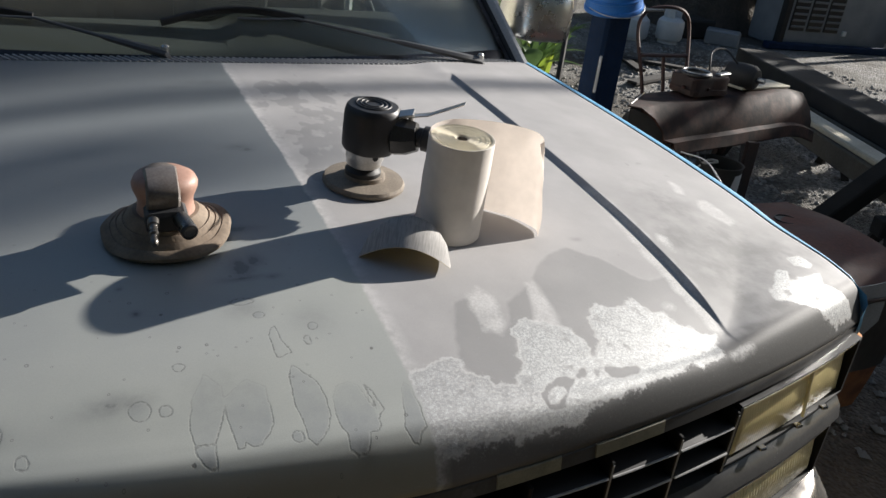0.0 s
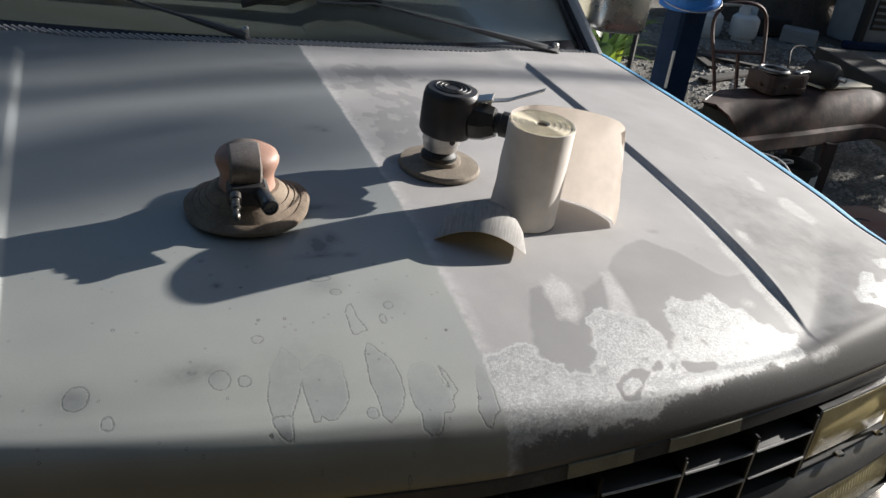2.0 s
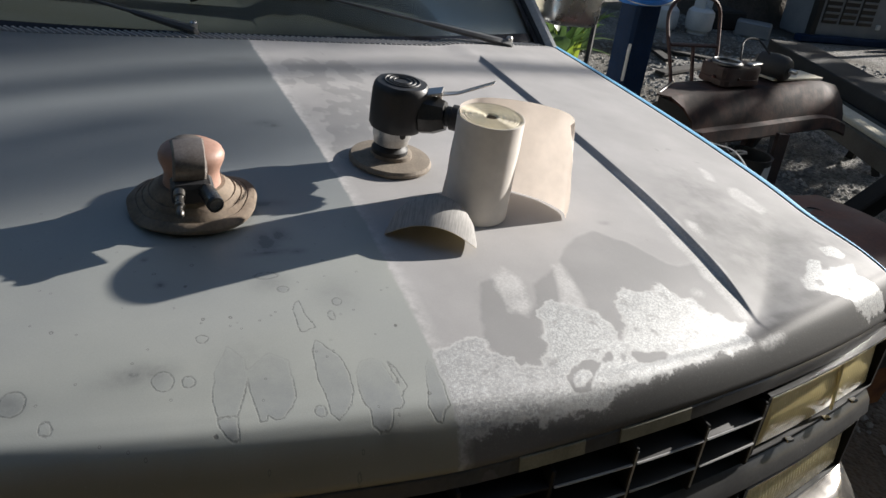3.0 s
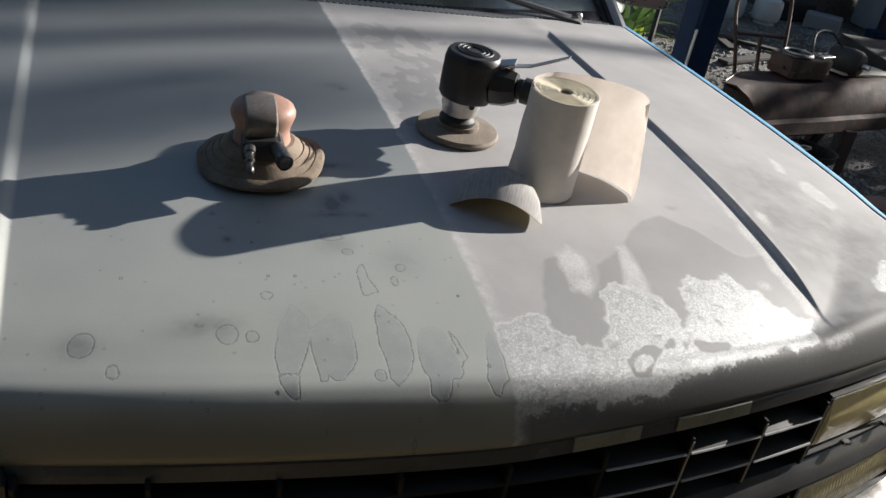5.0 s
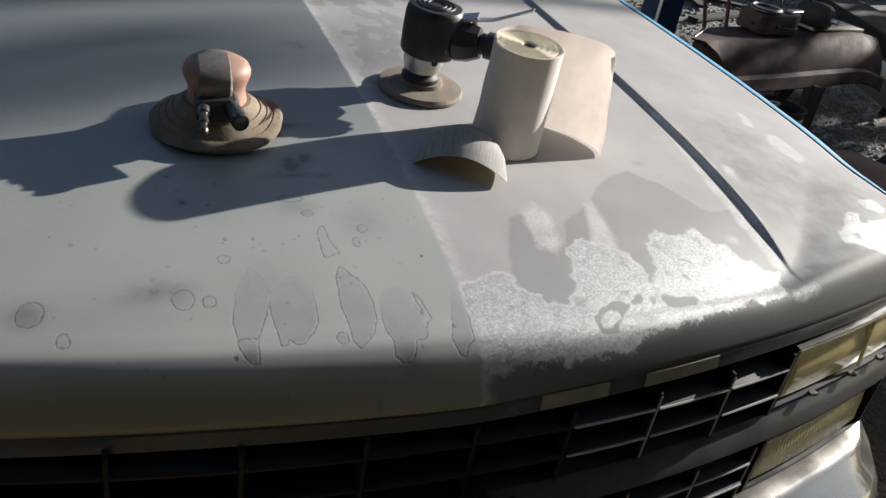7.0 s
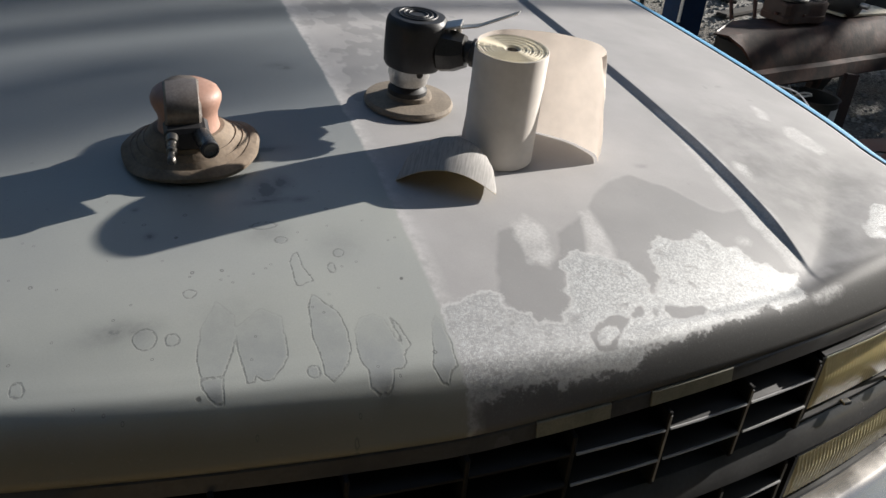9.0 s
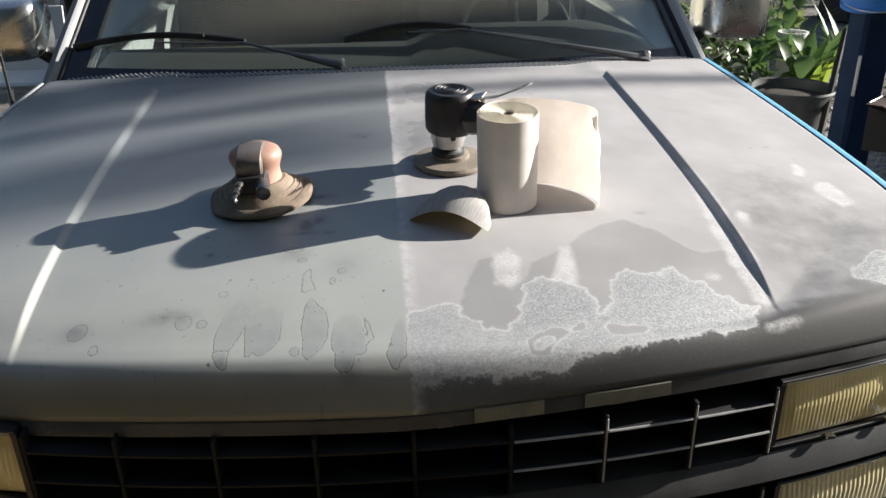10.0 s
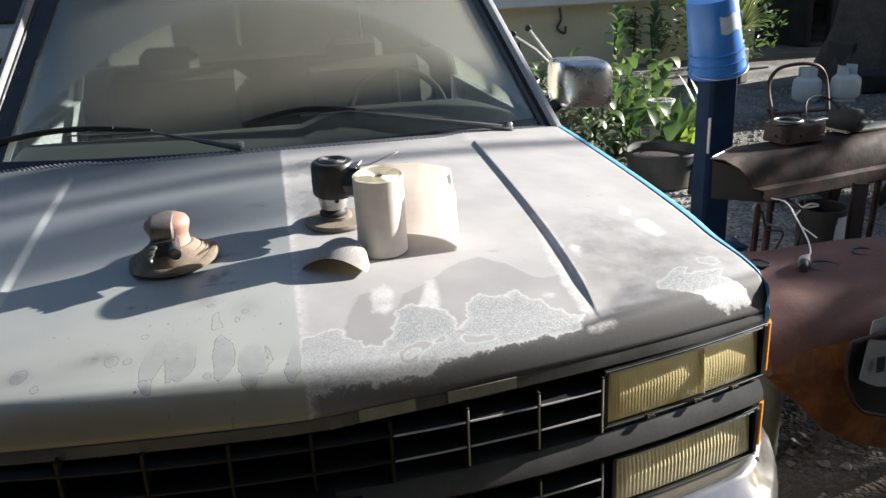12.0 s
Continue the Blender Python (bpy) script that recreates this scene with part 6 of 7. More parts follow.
def build_scrap_fender():
    t = thing("scrap_fender", "red-brown and orange rusted old vehicle fender with round holes", "scrap fender")
    rows = []
    for v in np.linspace(0, 1, 25):
        row = []
        for u in np.linspace(0, 1, 21):
            x = 1.36 + 0.86 * u
            foot = float(np.interp(u, [0, 0.15, 0.3, 0.45, 0.6, 1.0], [0.42, 0.30, 0.17, 0.09, 0.05, 0.0]))
            front = 0.80 + 0.06 * u
            if v < 0.5:
                k = v / 0.5
                y = 1.46 - k * (1.46 - front - 0.10)
                z = 0.585 + 0.025 * math.sin(k * 2.6) - 0.10 * max(0, 0.2 - u) * 2
            elif v < 0.7:
                k = (v - 0.5) / 0.2 * math.pi / 2
                y = front + 0.10 - 0.10 * math.sin(k)
                z = 0.592 - 0.10 * (1 - math.cos(k)) - 0.10 * max(0, 0.2 - u) * 2
            else:
                k = (v - 0.7) / 0.3
                top = 0.492 - 0.10 * max(0, 0.2 - u) * 2
                y = front + 0.05 * k * k
                z = top + (min(foot, top - 0.02) - top) * k
            row.append((x + 0.04 * (1 - u) * max(0, v - 0.6), y, z + 0.012 * noise.noise((x * 4, y * 4, z * 4))))
        rows.append(row)
    part("top_plate", Mesh().slab(rows[:17], (0, 0.004, -0.006)), RUSTRED, t, "red-brown rusted top")
    part("front_skirt", Mesh().slab(rows[16:], (0, 0.006, -0.004)), RUSTORANGE, t, "orange rusted front")
    # black discs laid on top for the shade inside the round holes
    for x, y, r in ((1.80, 1.19, 0.055), (2.02, 1.275, 0.042), (1.61, 1.287, 0.038)):
        part("hole_disc", Mesh().spin([(r, 0.004), (r * 1.02, 0.009), (r * 0.94, 0.010), (r * 0.90, 0.006), (0.004, 0.005)], pose(x, y, 0.600), 24), BLACK, t)
    # black sheet put where the wheel arch opens into shade
    cut = []
    for v in np.linspace(0, 1, 9):
        edge = 1.60 + 0.20 * (1 - math.sqrt(max(0.0, 1 - (1 - v) ** 2))) ** 1.2
        cut.append([(edge + (2.2 - edge) * u, 0.782 + 0.06 * u + 0.012 * (1 - v) - (0.0 if v < 0.9 else 0.012), 0.24 + 0.30 * v + 0.012 * math.sin(u * 5)) for u in np.linspace(0, 1, 8)])
    part("arch_dark_sheet", Mesh().slab(cut, (0, 0.004, 0)), BLACK, t, "black sheet standing for the shaded wheel arch")
    part("arch_lip", Mesh().tube([r_[0] for r_ in cut] + cut[-1][1:], 0.007, 6), RUSTDARK, t)
    part("inner_panel", Mesh().slab([[(1.42, 1.40, 0.0), (2.2, 1.40, 0.0)], [(1.42, 1.40, 0.56), (2.2, 1.40, 0.58)]], (0, 0.006, 0)), DARKBODY, t)
    part("side_panel", Mesh().slab([[(1.42, 1.10, 0.12), (1.42, 1.40, 0.0)], [(1.38, 0.90, 0.50), (1.38, 1.42, 0.53)]], (0.006, 0, 0)), RUSTORANGE, t)
    card = []
    for v in np.linspace(0, 1, 6):
        card.append([(1.63 + 0.36 * u + 0.05 * v, 0.79 + 0.05 * u - 0.035 * (1 - v) + 0.01 * math.sin(u * 5), 0.42 + 0.17 * v - 0.06 * (1 - v) * math.sin(u * 4)) for u in np.linspace(0, 1, 9)])
    c_ = part("cardboard_sheet", Mesh().slab(card, (0, 0.003, 0)), GREYCAB)
    tagged(c_, "faded grey printed cardboard sheet hanging on the rusted fender", "cardboard")
    for k, (u, v, w_, h_) in enumerate(((0.16, 0.30, 0.03, 0.05), (0.42, 0.45, 0.05, 0.02), (0.42, 0.25, 0.06, 0.02))):
        part("printed_bar", Mesh().box((w_, 0.002, h_), pose(1.63 + 0.36 * u + 0.05 * v, 0.748 + 0.05 * u + 0.02 * v, 0.405 + 0.17 * v, -4, 0, 5), 0.0005), BLACK, c_)
    tagged(part("yellow_can", Mesh().spin([(0.05, 0.0), (0.055, 0.02), (0.055, 0.42), (0.05, 0.44), (0.02, 0.445)], pose(1.50, 1.02, 0.0), 20), OLDTAPE), "dull yellow metal can standing beside the rusted fender", "can")
    board = Mesh().box((0.085, 0.02, 0.63), pose(2.545, 1.99, 0.312, -6, 7, 6), 0.004)
    tagged(part("leaning_board", board, RUSTDARK), "dark stained board leaning against the rusted channel", "board")
    # small debris below the channel
    j = thing("metal_bucket", "dark open bucket with a pale side under the channel", "bucket", (2.36, 1.98, 0.0))
    part("bucket_wall", Mesh().spin([(0.085, 0.0), (0.10, 0.3), (0.105, 0.54), (0.11, 0.55), (0.10, 0.548), (0.09, 0.3)], None, 28, close=False), DARKBODY, j)
    part("bucket_base", Mesh().spin([(0.085, 0.0), (0.085, 0.01)], None, 28), DARKBODY, j)
    part("bright_stave", Mesh().slab([[(0.102 * math.cos(a), 0.102 * math.sin(a), z) for a in np.linspace(-1.62, -0.95, 6)] for z in (0.10, 0.52)], (0.004, -0.002, 0)), WHITE, j)
    w = thing("wire_tangle", "tangle of loose black and pale wire hanging from the channel", "wire")
    rng = random.Random(5)
    for k in range(6):
        a = Vector((2.0 + 0.06 * k, 1.97 + 0.01 * k, 0.58 + rng.uniform(-0.04, 0.02)))
        pts = [a]
        for q in range(4):
            pts.append(pts[-1] + Vector((rng.uniform(-0.04, 0.09), rng.uniform(-0.05, 0.05), rng.uniform(-0.10, 0.02))))
        part("wire", Mesh().tube(arc(pts, 5), 0.005, 6), RUBBER if k % 2 else STEEL, w)
    cord = arc([(2.06, 1.92, 0.63), (1.98, 1.70, 0.68), (1.93, 1.56, 0.665), (1.925, 1.50, 0.63), (1.88, 1.40, 0.622), (1.82, 1.30, 0.618), (1.775, 1.26, 0.618)], 6)
    c = thing("power_cord", "pale cord with a grey socket lying over the rusted fender", "cord")
    part("cable", Mesh().tube(cord, 0.0030, 8), WHITE, c)
    part("stray_wire", Mesh().tube(arc([(1.928, 1.52, 0.64), (1.940, 1.48, 0.625), (1.945, 1.44, 0.615)], 5), 0.0025, 6), WHITE, c)
    part("socket", Mesh().tube([(1.785, 1.265, 0.618), (1.745, 1.225, 0.622), (1.725, 1.200, 0.622)], [0.010, 0.022, 0.021], 12), GREYCAB, c, "grey plastic socket")
    part("socket_cap", Mesh().tube([(1.728, 1.203, 0.622), (1.705, 1.175, 0.621), (1.70, 1.168, 0.621)], [0.018, 0.019, 0.014], 12), BLACK, c, "black cap")
    deb = Mesh()
    for k in range(5):
        deb.put([(0.05, 0, 0), (0, 0.03, 0.012), (-0.04, 0.0, 0.02), (0, -0.03, 0.004)], [(0, 1, 2, 3)], pose(1.66 + 0.03 * k, 1.03 + 0.02 * math.sin(k * 2), 0.02 + 0.006 * k, 20 * k, 10, 50 * k))
    tagged(part("crumpled_wrapper", deb, STEEL, smooth=0), "crumpled shiny wrapper on the dirt", "litter")


def build_hand_truck():
    t = thing("hand_truck", "red-brown tubular steel hand truck standing on the gravel", "hand truck")
    y = 3.84
    x0, x1 = 3.25, 3.69
    hoop = arc([(x0 + 0.06, y - 0.25, 0.02), (x0 + 0.02, y - 0.12, 0.45), (x0, y, 0.74), (x0 + 0.05, y + 0.03, 0.86), (x0 + 0.16, y + 0.04, 0.90), (x1 - 0.12, y + 0.03, 0.90), (x1 - 0.03, y + 0.02, 0.85), (x1, y, 0.74), (x1 - 0.04, y - 0.12, 0.45), (x1 - 0.08, y - 0.25, 0.02)], 6)
    part("frame_hoop", Mesh().tube(hoop, 0.0125, 10), REDTUBE, t)
    for z, k in ((0.60, 0.06), (0.30, 0.16)):
        part("crossbar", Mesh().tube([(x0 + 0.02, y - k, z), (x1 - 0.02, y - k, z)], 0.014, 8), REDTUBE, t)
    part("middle_bar", Mesh().tube([(3.46, y - 0.06, 0.60), (3.46, y - 0.24, 0.06)], 0.013, 8), REDTUBE, t)
    part("toe_plate", Mesh().box((0.36, 0.2, 0.008), pose(3.47, y - 0.34, 0.02), 0.002), REDTUBE, t)
    for x in (x0 + 0.02, x1 - 0.04):
        part("wheel", Mesh().spin([(0.04, -0.025), (0.11, -0.025), (0.12, 0), (0.11, 0.025), (0.04, 0.025)], pose(x, y - 0.14, 0.12, 0, 90, 0), 24), RUBBER, t)


def build_tank(x, y):
    t = thing("propane_tank", "white steel propane tank standing on the ground", "gas tank", (x, y, 0.0), group="propane tanks")
    part("cylinder", Mesh().spin([(0.10, 0.03), (0.14, 0.045), (0.155, 0.075), (0.156, 0.21), (0.148, 0.255), (0.11, 0.29), (0.04, 0.30)], None, 36), TANKWHITE, t)
    part("foot_ring", Mesh().spin([(0.11, 0.0), (0.115, 0.0), (0.11, 0.05), (0.105, 0.05)], None, 28, close=False), TANKWHITE, t)
    for a in (0, 180):
        rows = [[(0.10 * math.cos(radians(a + q)), 0.10 * math.sin(radians(a + q)), z) for q in np.linspace(-62, 62, 14)] for z in (0.275, 0.37, 0.395)]
        part("collar", Mesh().slab(rows, (0.004, 0.004, 0)), TANKWHITE, t)
    part("valve", Mesh().spin([(0.02, 0.29), (0.016, 0.32), (0.03, 0.34), (0.03, 0.36)], None, 14), BRASS, t)
    return t


build_post()
build_beam()
build_scrap_fender()
build_hand_truck()
tank = build_tank(6.22, 6.95)
copy_thing(tank, pose(5.88, 7.15, -0.03, 0, 0, 70))


# ---------------------------------------------------------------- yard: timber, shed, house
def build_timber():
    far, along = Vector((4.17, 3.67, 0)), Vector((-0.358, -0.934, 0))
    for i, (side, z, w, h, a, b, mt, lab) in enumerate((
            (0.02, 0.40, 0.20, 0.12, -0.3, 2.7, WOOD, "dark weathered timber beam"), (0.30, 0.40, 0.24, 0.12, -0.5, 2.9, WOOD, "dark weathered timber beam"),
            (0.0, 0.478, 0.13, 0.035, 0.0, 2.5, PALEWOOD, "long pale board catching the sun"), (0.36, 0.52, 0.34, 0.12, -0.6, 2.6, SHADE, "dark shaded timber beam"))):
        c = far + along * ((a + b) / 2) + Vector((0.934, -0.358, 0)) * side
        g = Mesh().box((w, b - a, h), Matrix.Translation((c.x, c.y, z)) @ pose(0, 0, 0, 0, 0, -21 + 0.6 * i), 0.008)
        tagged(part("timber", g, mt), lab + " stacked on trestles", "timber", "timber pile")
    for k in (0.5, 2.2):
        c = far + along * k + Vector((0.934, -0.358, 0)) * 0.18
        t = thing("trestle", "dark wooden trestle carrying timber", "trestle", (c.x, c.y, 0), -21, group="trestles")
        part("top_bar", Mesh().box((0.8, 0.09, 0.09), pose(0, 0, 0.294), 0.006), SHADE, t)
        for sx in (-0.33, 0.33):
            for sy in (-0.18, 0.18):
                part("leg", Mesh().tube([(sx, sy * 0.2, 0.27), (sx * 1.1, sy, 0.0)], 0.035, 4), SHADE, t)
    g = Mesh().box((0.11, 0.10, 0.95), pose(3.27, 1.87, 0.42, 14, 40, 0), 0.008)
    tagged(part("leaning_post", g, SHADE), "dark square timber leaning over the gravel", "timber")
    for k, (x, y, a) in enumerate(((4.75, 5.3, 24), (5.3, 5.75, -38), (4.95, 6.1, 71))):
        g = Mesh().box((0.9 + 0.15 * k, 0.10, 0.03), pose(x, y, 0.03, 0, 1, a), 0.004)
        tagged(part("scrap_board", g, SHADE), "loose dark scrap board lying on the ground", "board", "scrap boards")
    # stands in for a roof out of view; added to keep sky light off the cabinet
    t = thing("lean_to", "low dark lean-to roof over the metal cabinet", "shelter", (9.2, 7.6, 0))
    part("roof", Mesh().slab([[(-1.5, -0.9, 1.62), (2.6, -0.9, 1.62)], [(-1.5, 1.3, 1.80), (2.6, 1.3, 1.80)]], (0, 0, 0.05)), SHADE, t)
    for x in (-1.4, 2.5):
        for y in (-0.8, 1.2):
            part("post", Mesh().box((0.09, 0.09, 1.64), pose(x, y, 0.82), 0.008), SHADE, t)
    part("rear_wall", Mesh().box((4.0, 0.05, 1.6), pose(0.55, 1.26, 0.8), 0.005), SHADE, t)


def build_shed():
    t = thing("open_shed", "dark open-fronted shed of weathered boards", "shed", (12.8, 14.0, 0))
    for x in (-3.2, -1.0, 1.2, 3.6):
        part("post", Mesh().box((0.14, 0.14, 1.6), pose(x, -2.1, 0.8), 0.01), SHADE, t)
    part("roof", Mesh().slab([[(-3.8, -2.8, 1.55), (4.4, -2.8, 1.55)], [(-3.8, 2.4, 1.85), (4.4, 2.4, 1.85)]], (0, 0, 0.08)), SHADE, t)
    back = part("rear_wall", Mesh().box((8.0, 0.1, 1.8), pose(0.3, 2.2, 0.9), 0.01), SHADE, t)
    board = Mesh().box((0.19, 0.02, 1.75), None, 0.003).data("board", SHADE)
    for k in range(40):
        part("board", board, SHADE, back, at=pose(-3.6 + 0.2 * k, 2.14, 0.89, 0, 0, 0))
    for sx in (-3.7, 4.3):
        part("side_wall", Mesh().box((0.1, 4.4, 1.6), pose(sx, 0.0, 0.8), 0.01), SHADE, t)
    c = thing("louvred_cabinet", "faded grey-white metal cabinet with dark louvred panels", "cabinet", (8.75, 7.05, 0.0), -8)
    part("body", Mesh().box((1.7, 0.6, 1.15), pose(0, 0, 0.58), 0.02), GREYCAB, c)
    for x in (-0.62, -0.36, -0.10):
        p = part("louvre_panel", Mesh().box((0.22, 0.02, 0.80), pose(x, -0.305, 0.62), 0.004), BLACK, c)
        for k in range(10):
            part("louvre", Mesh().box((0.20, 0.012, 0.03), pose(x, -0.318, 0.27 + 0.076 * k, 30), 0.002), GREYCAB, p)
    part("base_rail", Mesh().box((2.4, 0.12, 0.08), pose(0.1, -0.42, 0.05), 0.01), POSTBLUE, c)
    part("switch_box", Mesh().box((0.06, 0.03, 0.06), pose(0.12, -0.31, 0.22), 0.006), WHITE, c)
    d = thing("round_lid", "round white lid propped against the cabinet", "lid", (9.55, 6.55, 0.28))
    part("lid_plate", Mesh().spin([(0.19, 0), (0.20, 0.01), (0.195, 0.025), (0.15, 0.03), (0.01, 0.032)], pose(0, 0, 0, 78, 0, 25), 36), TANKWHITE, d)
    for k, (x, y, w, h, col) in enumerate(((6.9, 7.4, 0.5, 0.22, SHADE), (7.3, 8.2, 0.7, 0.5, DARKBODY), (5.6, 8.6, 0.8, 0.45, DARKBODY), (7.0, 6.9, 0.22, 0.18, GREYCAB))):
        tagged(part("crate", Mesh().box((w, 0.4, h), pose(x, y, h / 2 + 0.0, 0, 0, 15 * k), 0.02), col), "dark crate standing in the shade of the shed", "crate")


def build_house():
    t = thing("house", "beige stucco house with a white slab edge and a low roof", "house", (3.0, 11.4, 0))
    part("porch_wall", Mesh().box((9.4, 0.4, 0.98), pose(0, 0.0, 0.48), 0.01), WALL, t)
    part("slab_edge", Mesh().box((9.6, 0.7, 0.16), pose(0, -0.1, 1.045), 0.015), WHITE, t)
    up = part("upper_wall", Mesh().box((9.2, 0.25, 2.0), pose(0, 1.2, 2.1), 0.01), WALL, t)
    for x in (-2.5, 1.5):
        w = part("window", Mesh().box((1.2, 0.08, 1.0), pose(x, 1.06, 2.2), 0.01), WHITE, t)
        part("pane", Mesh().box((1.0, 0.02, 0.8), pose(x, 1.01, 2.2)), FRIT, w)
    part("roof", Mesh().slab([[(-5.2, 0.9, 3.15), (5.2, 0.9, 3.15)], [(-5.2, 3.5, 4.2), (5.2, 3.5, 4.2)]], (0, 0, 0.12)), SHADE, t)


build_timber()
build_shed()
build_house()


# ---------------------------------------------------------------- plants
def leaves(mesh, rng, centre, radii, count, size, flat=0.0):
    """Small folded leaves scattered through an ellipsoid, thicker towards its skin."""
    c = Vector(centre)
    for i in range(count):
        d = Vector((rng.gauss(0, 1), rng.gauss(0, 1), rng.gauss(0, 1))).normalized()
        r = rng.random() ** 0.45
        p = c + Vector((d.x * radii[0], d.y * radii[1], d.z * radii[2])) * r
        s = size * rng.uniform(0.6, 1.3)
        m = Matrix.Translation(p) @ Euler((rng.uniform(-1.1, 1.1), rng.uniform(-1.1, 1.1), rng.uniform(0, 6.3))).to_matrix().to_4x4()
        mesh.put([(0, -s, 0), (s * 0.38, 0, s * 0.12), (0, s, -s * 0.15), (-s * 0.38, 0, s * 0.12)], [(0, 1, 2), (0, 2, 3)], m)


def blade(mesh, root, lean, length, width, rng, droop=0.5):
    """A long arching leaf with a folded midrib."""
    a = lean
    rows = []
    for k in range(9):
        u = k / 8
        out = length * (0.35 * u + 0.45 * droop * u * u)
        up = length * (0.95 * u - 0.75 * droop * u * u)
        p = Vector(root) + Vector((math.cos(a) * out, math.sin(a) * out, up))
        w = width * (math.sin(min(1, u * 1.12 + 0.06) * math.pi) ** 0.8) * 0.5 + 0.002
        sd = Vector((-math.sin(a), math.cos(a), 0)) * w
        rows.append([p + sd + Vector((0, 0, w * 0.4)), p, p - sd + Vector((0, 0, w * 0.4))])
    mesh.grid(rows)


def build_plants():
    rng = random.Random(11)
    # big-leaved plant in a tub
    tub = thing("galvanised_tub", "grey round metal tub planter standing on the gravel", "tub", (2.80, 4.45, 0))
    part("tub_wall", Mesh().spin([(0.22, 0.0), (0.25, 0.13), (0.275, 0.25), (0.29, 0.255), (0.285, 0.27), (0.265, 0.26), (0.24, 0.13)], None, 40, close=False), GREENTUB, tub)
    part("tub_soil", Mesh().spin([(0.23, 0.19), (0.25, 0.20), (0.01, 0.22)], None, 24), SOIL, tub)
    for name, x, y, n, ln, wd, mt, lab in (
            ("lily_plant", 3.20, 5.05, 16, 0.85, 0.11, LEAFDARK, "broad-leaved green plant growing by the post"), ("lily_plant", 2.90, 5.45, 14, 0.95, 0.12, LEAFDARK, "broad-leaved green plant in the bed"),
            ("yellow_green_plant", 3.20, 4.95, 12, 0.55, 0.06, LEAFBRIGHT, "upright yellow-green leaved plant in the sun"), ("strappy_plant", 3.95, 5.9, 14, 0.7, 0.09, LEAFDARK, "strappy dark green plant beside the yard")):
        t = thing(name, lab, "plant", (x, y, 0))
        g = Mesh()
        for k in range(n):
            blade(g, (rng.uniform(-0.08, 0.08), rng.uniform(-0.08, 0.08), 0.03), rng.uniform(0, 6.3), ln * rng.uniform(0.7, 1.1), wd * rng.uniform(0.7, 1.1), rng, rng.uniform(0.1, 0.9) if name != "yellow_green_plant" else rng.uniform(0.0, 0.35))
        part("leaves", g, mt, t, smooth=60)
        st = Mesh()
        for k in range(4):
            st.tube([(0.04 * math.cos(k * 1.6), 0.04 * math.sin(k * 1.6), 0), (0.08 * math.cos(k * 1.6), 0.08 * math.sin(k * 1.6), 0.3)], [0.012, 0.006], 6)
        part("stem", st, STEM, t)
    for name, x, y, z, rx, rz, n, size, mt, lab in (
            ("shrub", 2.15, 4.75, 0.42, 0.42, 0.42, 520, 0.050, LEAFGREY, "grey-green small-leaved shrub beside the truck"), ("shrub", 2.55, 5.35, 0.40, 0.45, 0.40, 520, 0.055, LEAFDARK, "dark green leafy shrub in the bed"),
            ("shrub", 2.35, 6.6, 0.35, 0.5, 0.35, 420, 0.05, LEAFDARK, "dark green leafy shrub near the house"), ("grass_clump", 3.55, 6.9, 0.35, 0.55, 0.36, 0, 0, LEAFBRIGHT, "sunlit clump of tall grass"),
            ("shrub", 1.75, 5.6, 0.45, 0.4, 0.45, 420, 0.055, LEAFDARK, "dark green leafy shrub in the bed"), 
            ("shrub", 6.6, 10.3, 0.6, 0.9, 0.6, 500, 0.07, LEAFDARK, "dark bush by the shed"), ("shrub", -1.6, 6.6, 0.4, 0.45, 0.4, 400, 0.05, LEAFDARK, "dark green shrub beside the truck")):
        t = thing(name, lab, "shrub" if name == "shrub" else "grass", (x, y, 0))
        g, st = Mesh(), Mesh()
        if n:
            leaves(g, rng, (0, 0, z), (rx, rx, rz), n, size)
            for k in range(6):
                a = k * 1.05
                st.tube([(0, 0, 0), (0.35 * rx * math.cos(a), 0.35 * rx * math.sin(a), z * 0.8), (0.8 * rx * math.cos(a), 0.8 * rx * math.sin(a), z * 1.5)], [0.014, 0.009, 0.004], 6)
            part("stem", st, STEM, t)
        else:
            for k in range(170):
                blade(g, (rng.uniform(-rx, rx), rng.uniform(-0.25, 0.25), 0), rng.uniform(0, 6.3), rng.uniform(0.4, 0.75), 0.014, rng, rng.uniform(0.1, 0.8))
        part("leaves", g, mt, t, smooth=0)
    agave = thing("agave", "large sunlit rosette of narrow pale green leaves", "plant", (6.35, 9.6, 0))
    g = Mesh()
    for k in range(90):
        blade(g, (0, 0, 0.30), k * 2.399, rng.uniform(0.9, 1.25), 0.055, rng, rng.uniform(-0.1, 0.9))
    part("leaves", g, LEAFPALE, agave, smooth=60)
    part("stem", Mesh().tube([(0, 0, 0), (0, 0, 0.35)], [0.12, 0.08], 10), STEM, agave)
    for x, y, z, rr, n in ((2.5, 5.0, 0.45, 0.40, 34), (3.0, 5.7, 0.55, 0.45, 34), (2.2, 5.6, 0.6, 0.42, 30), (3.5, 6.3, 0.45, 0.4, 26), (2.75, 4.75, 0.30, 0.28, 20)):
        t = thing("broadleaf_shrub", "shrub with broad glossy sunlit leaves", "shrub", (x, y, 0))
        g = Mesh()
        for k in range(n):
            a = rng.uniform(0, 6.3)
            r = rr * rng.random() ** 0.5
            blade(g, (r * math.cos(a), r * math.sin(a), z + rng.uniform(-0.3, 0.25)), rng.uniform(0, 6.3), rng.uniform(0.16, 0.30), rng.uniform(0.09, 0.14), rng, rng.uniform(0.5, 1.1))
        part("leaves", g, LEAFDARK if n != 26 else LEAFPALE, t, smooth=60)
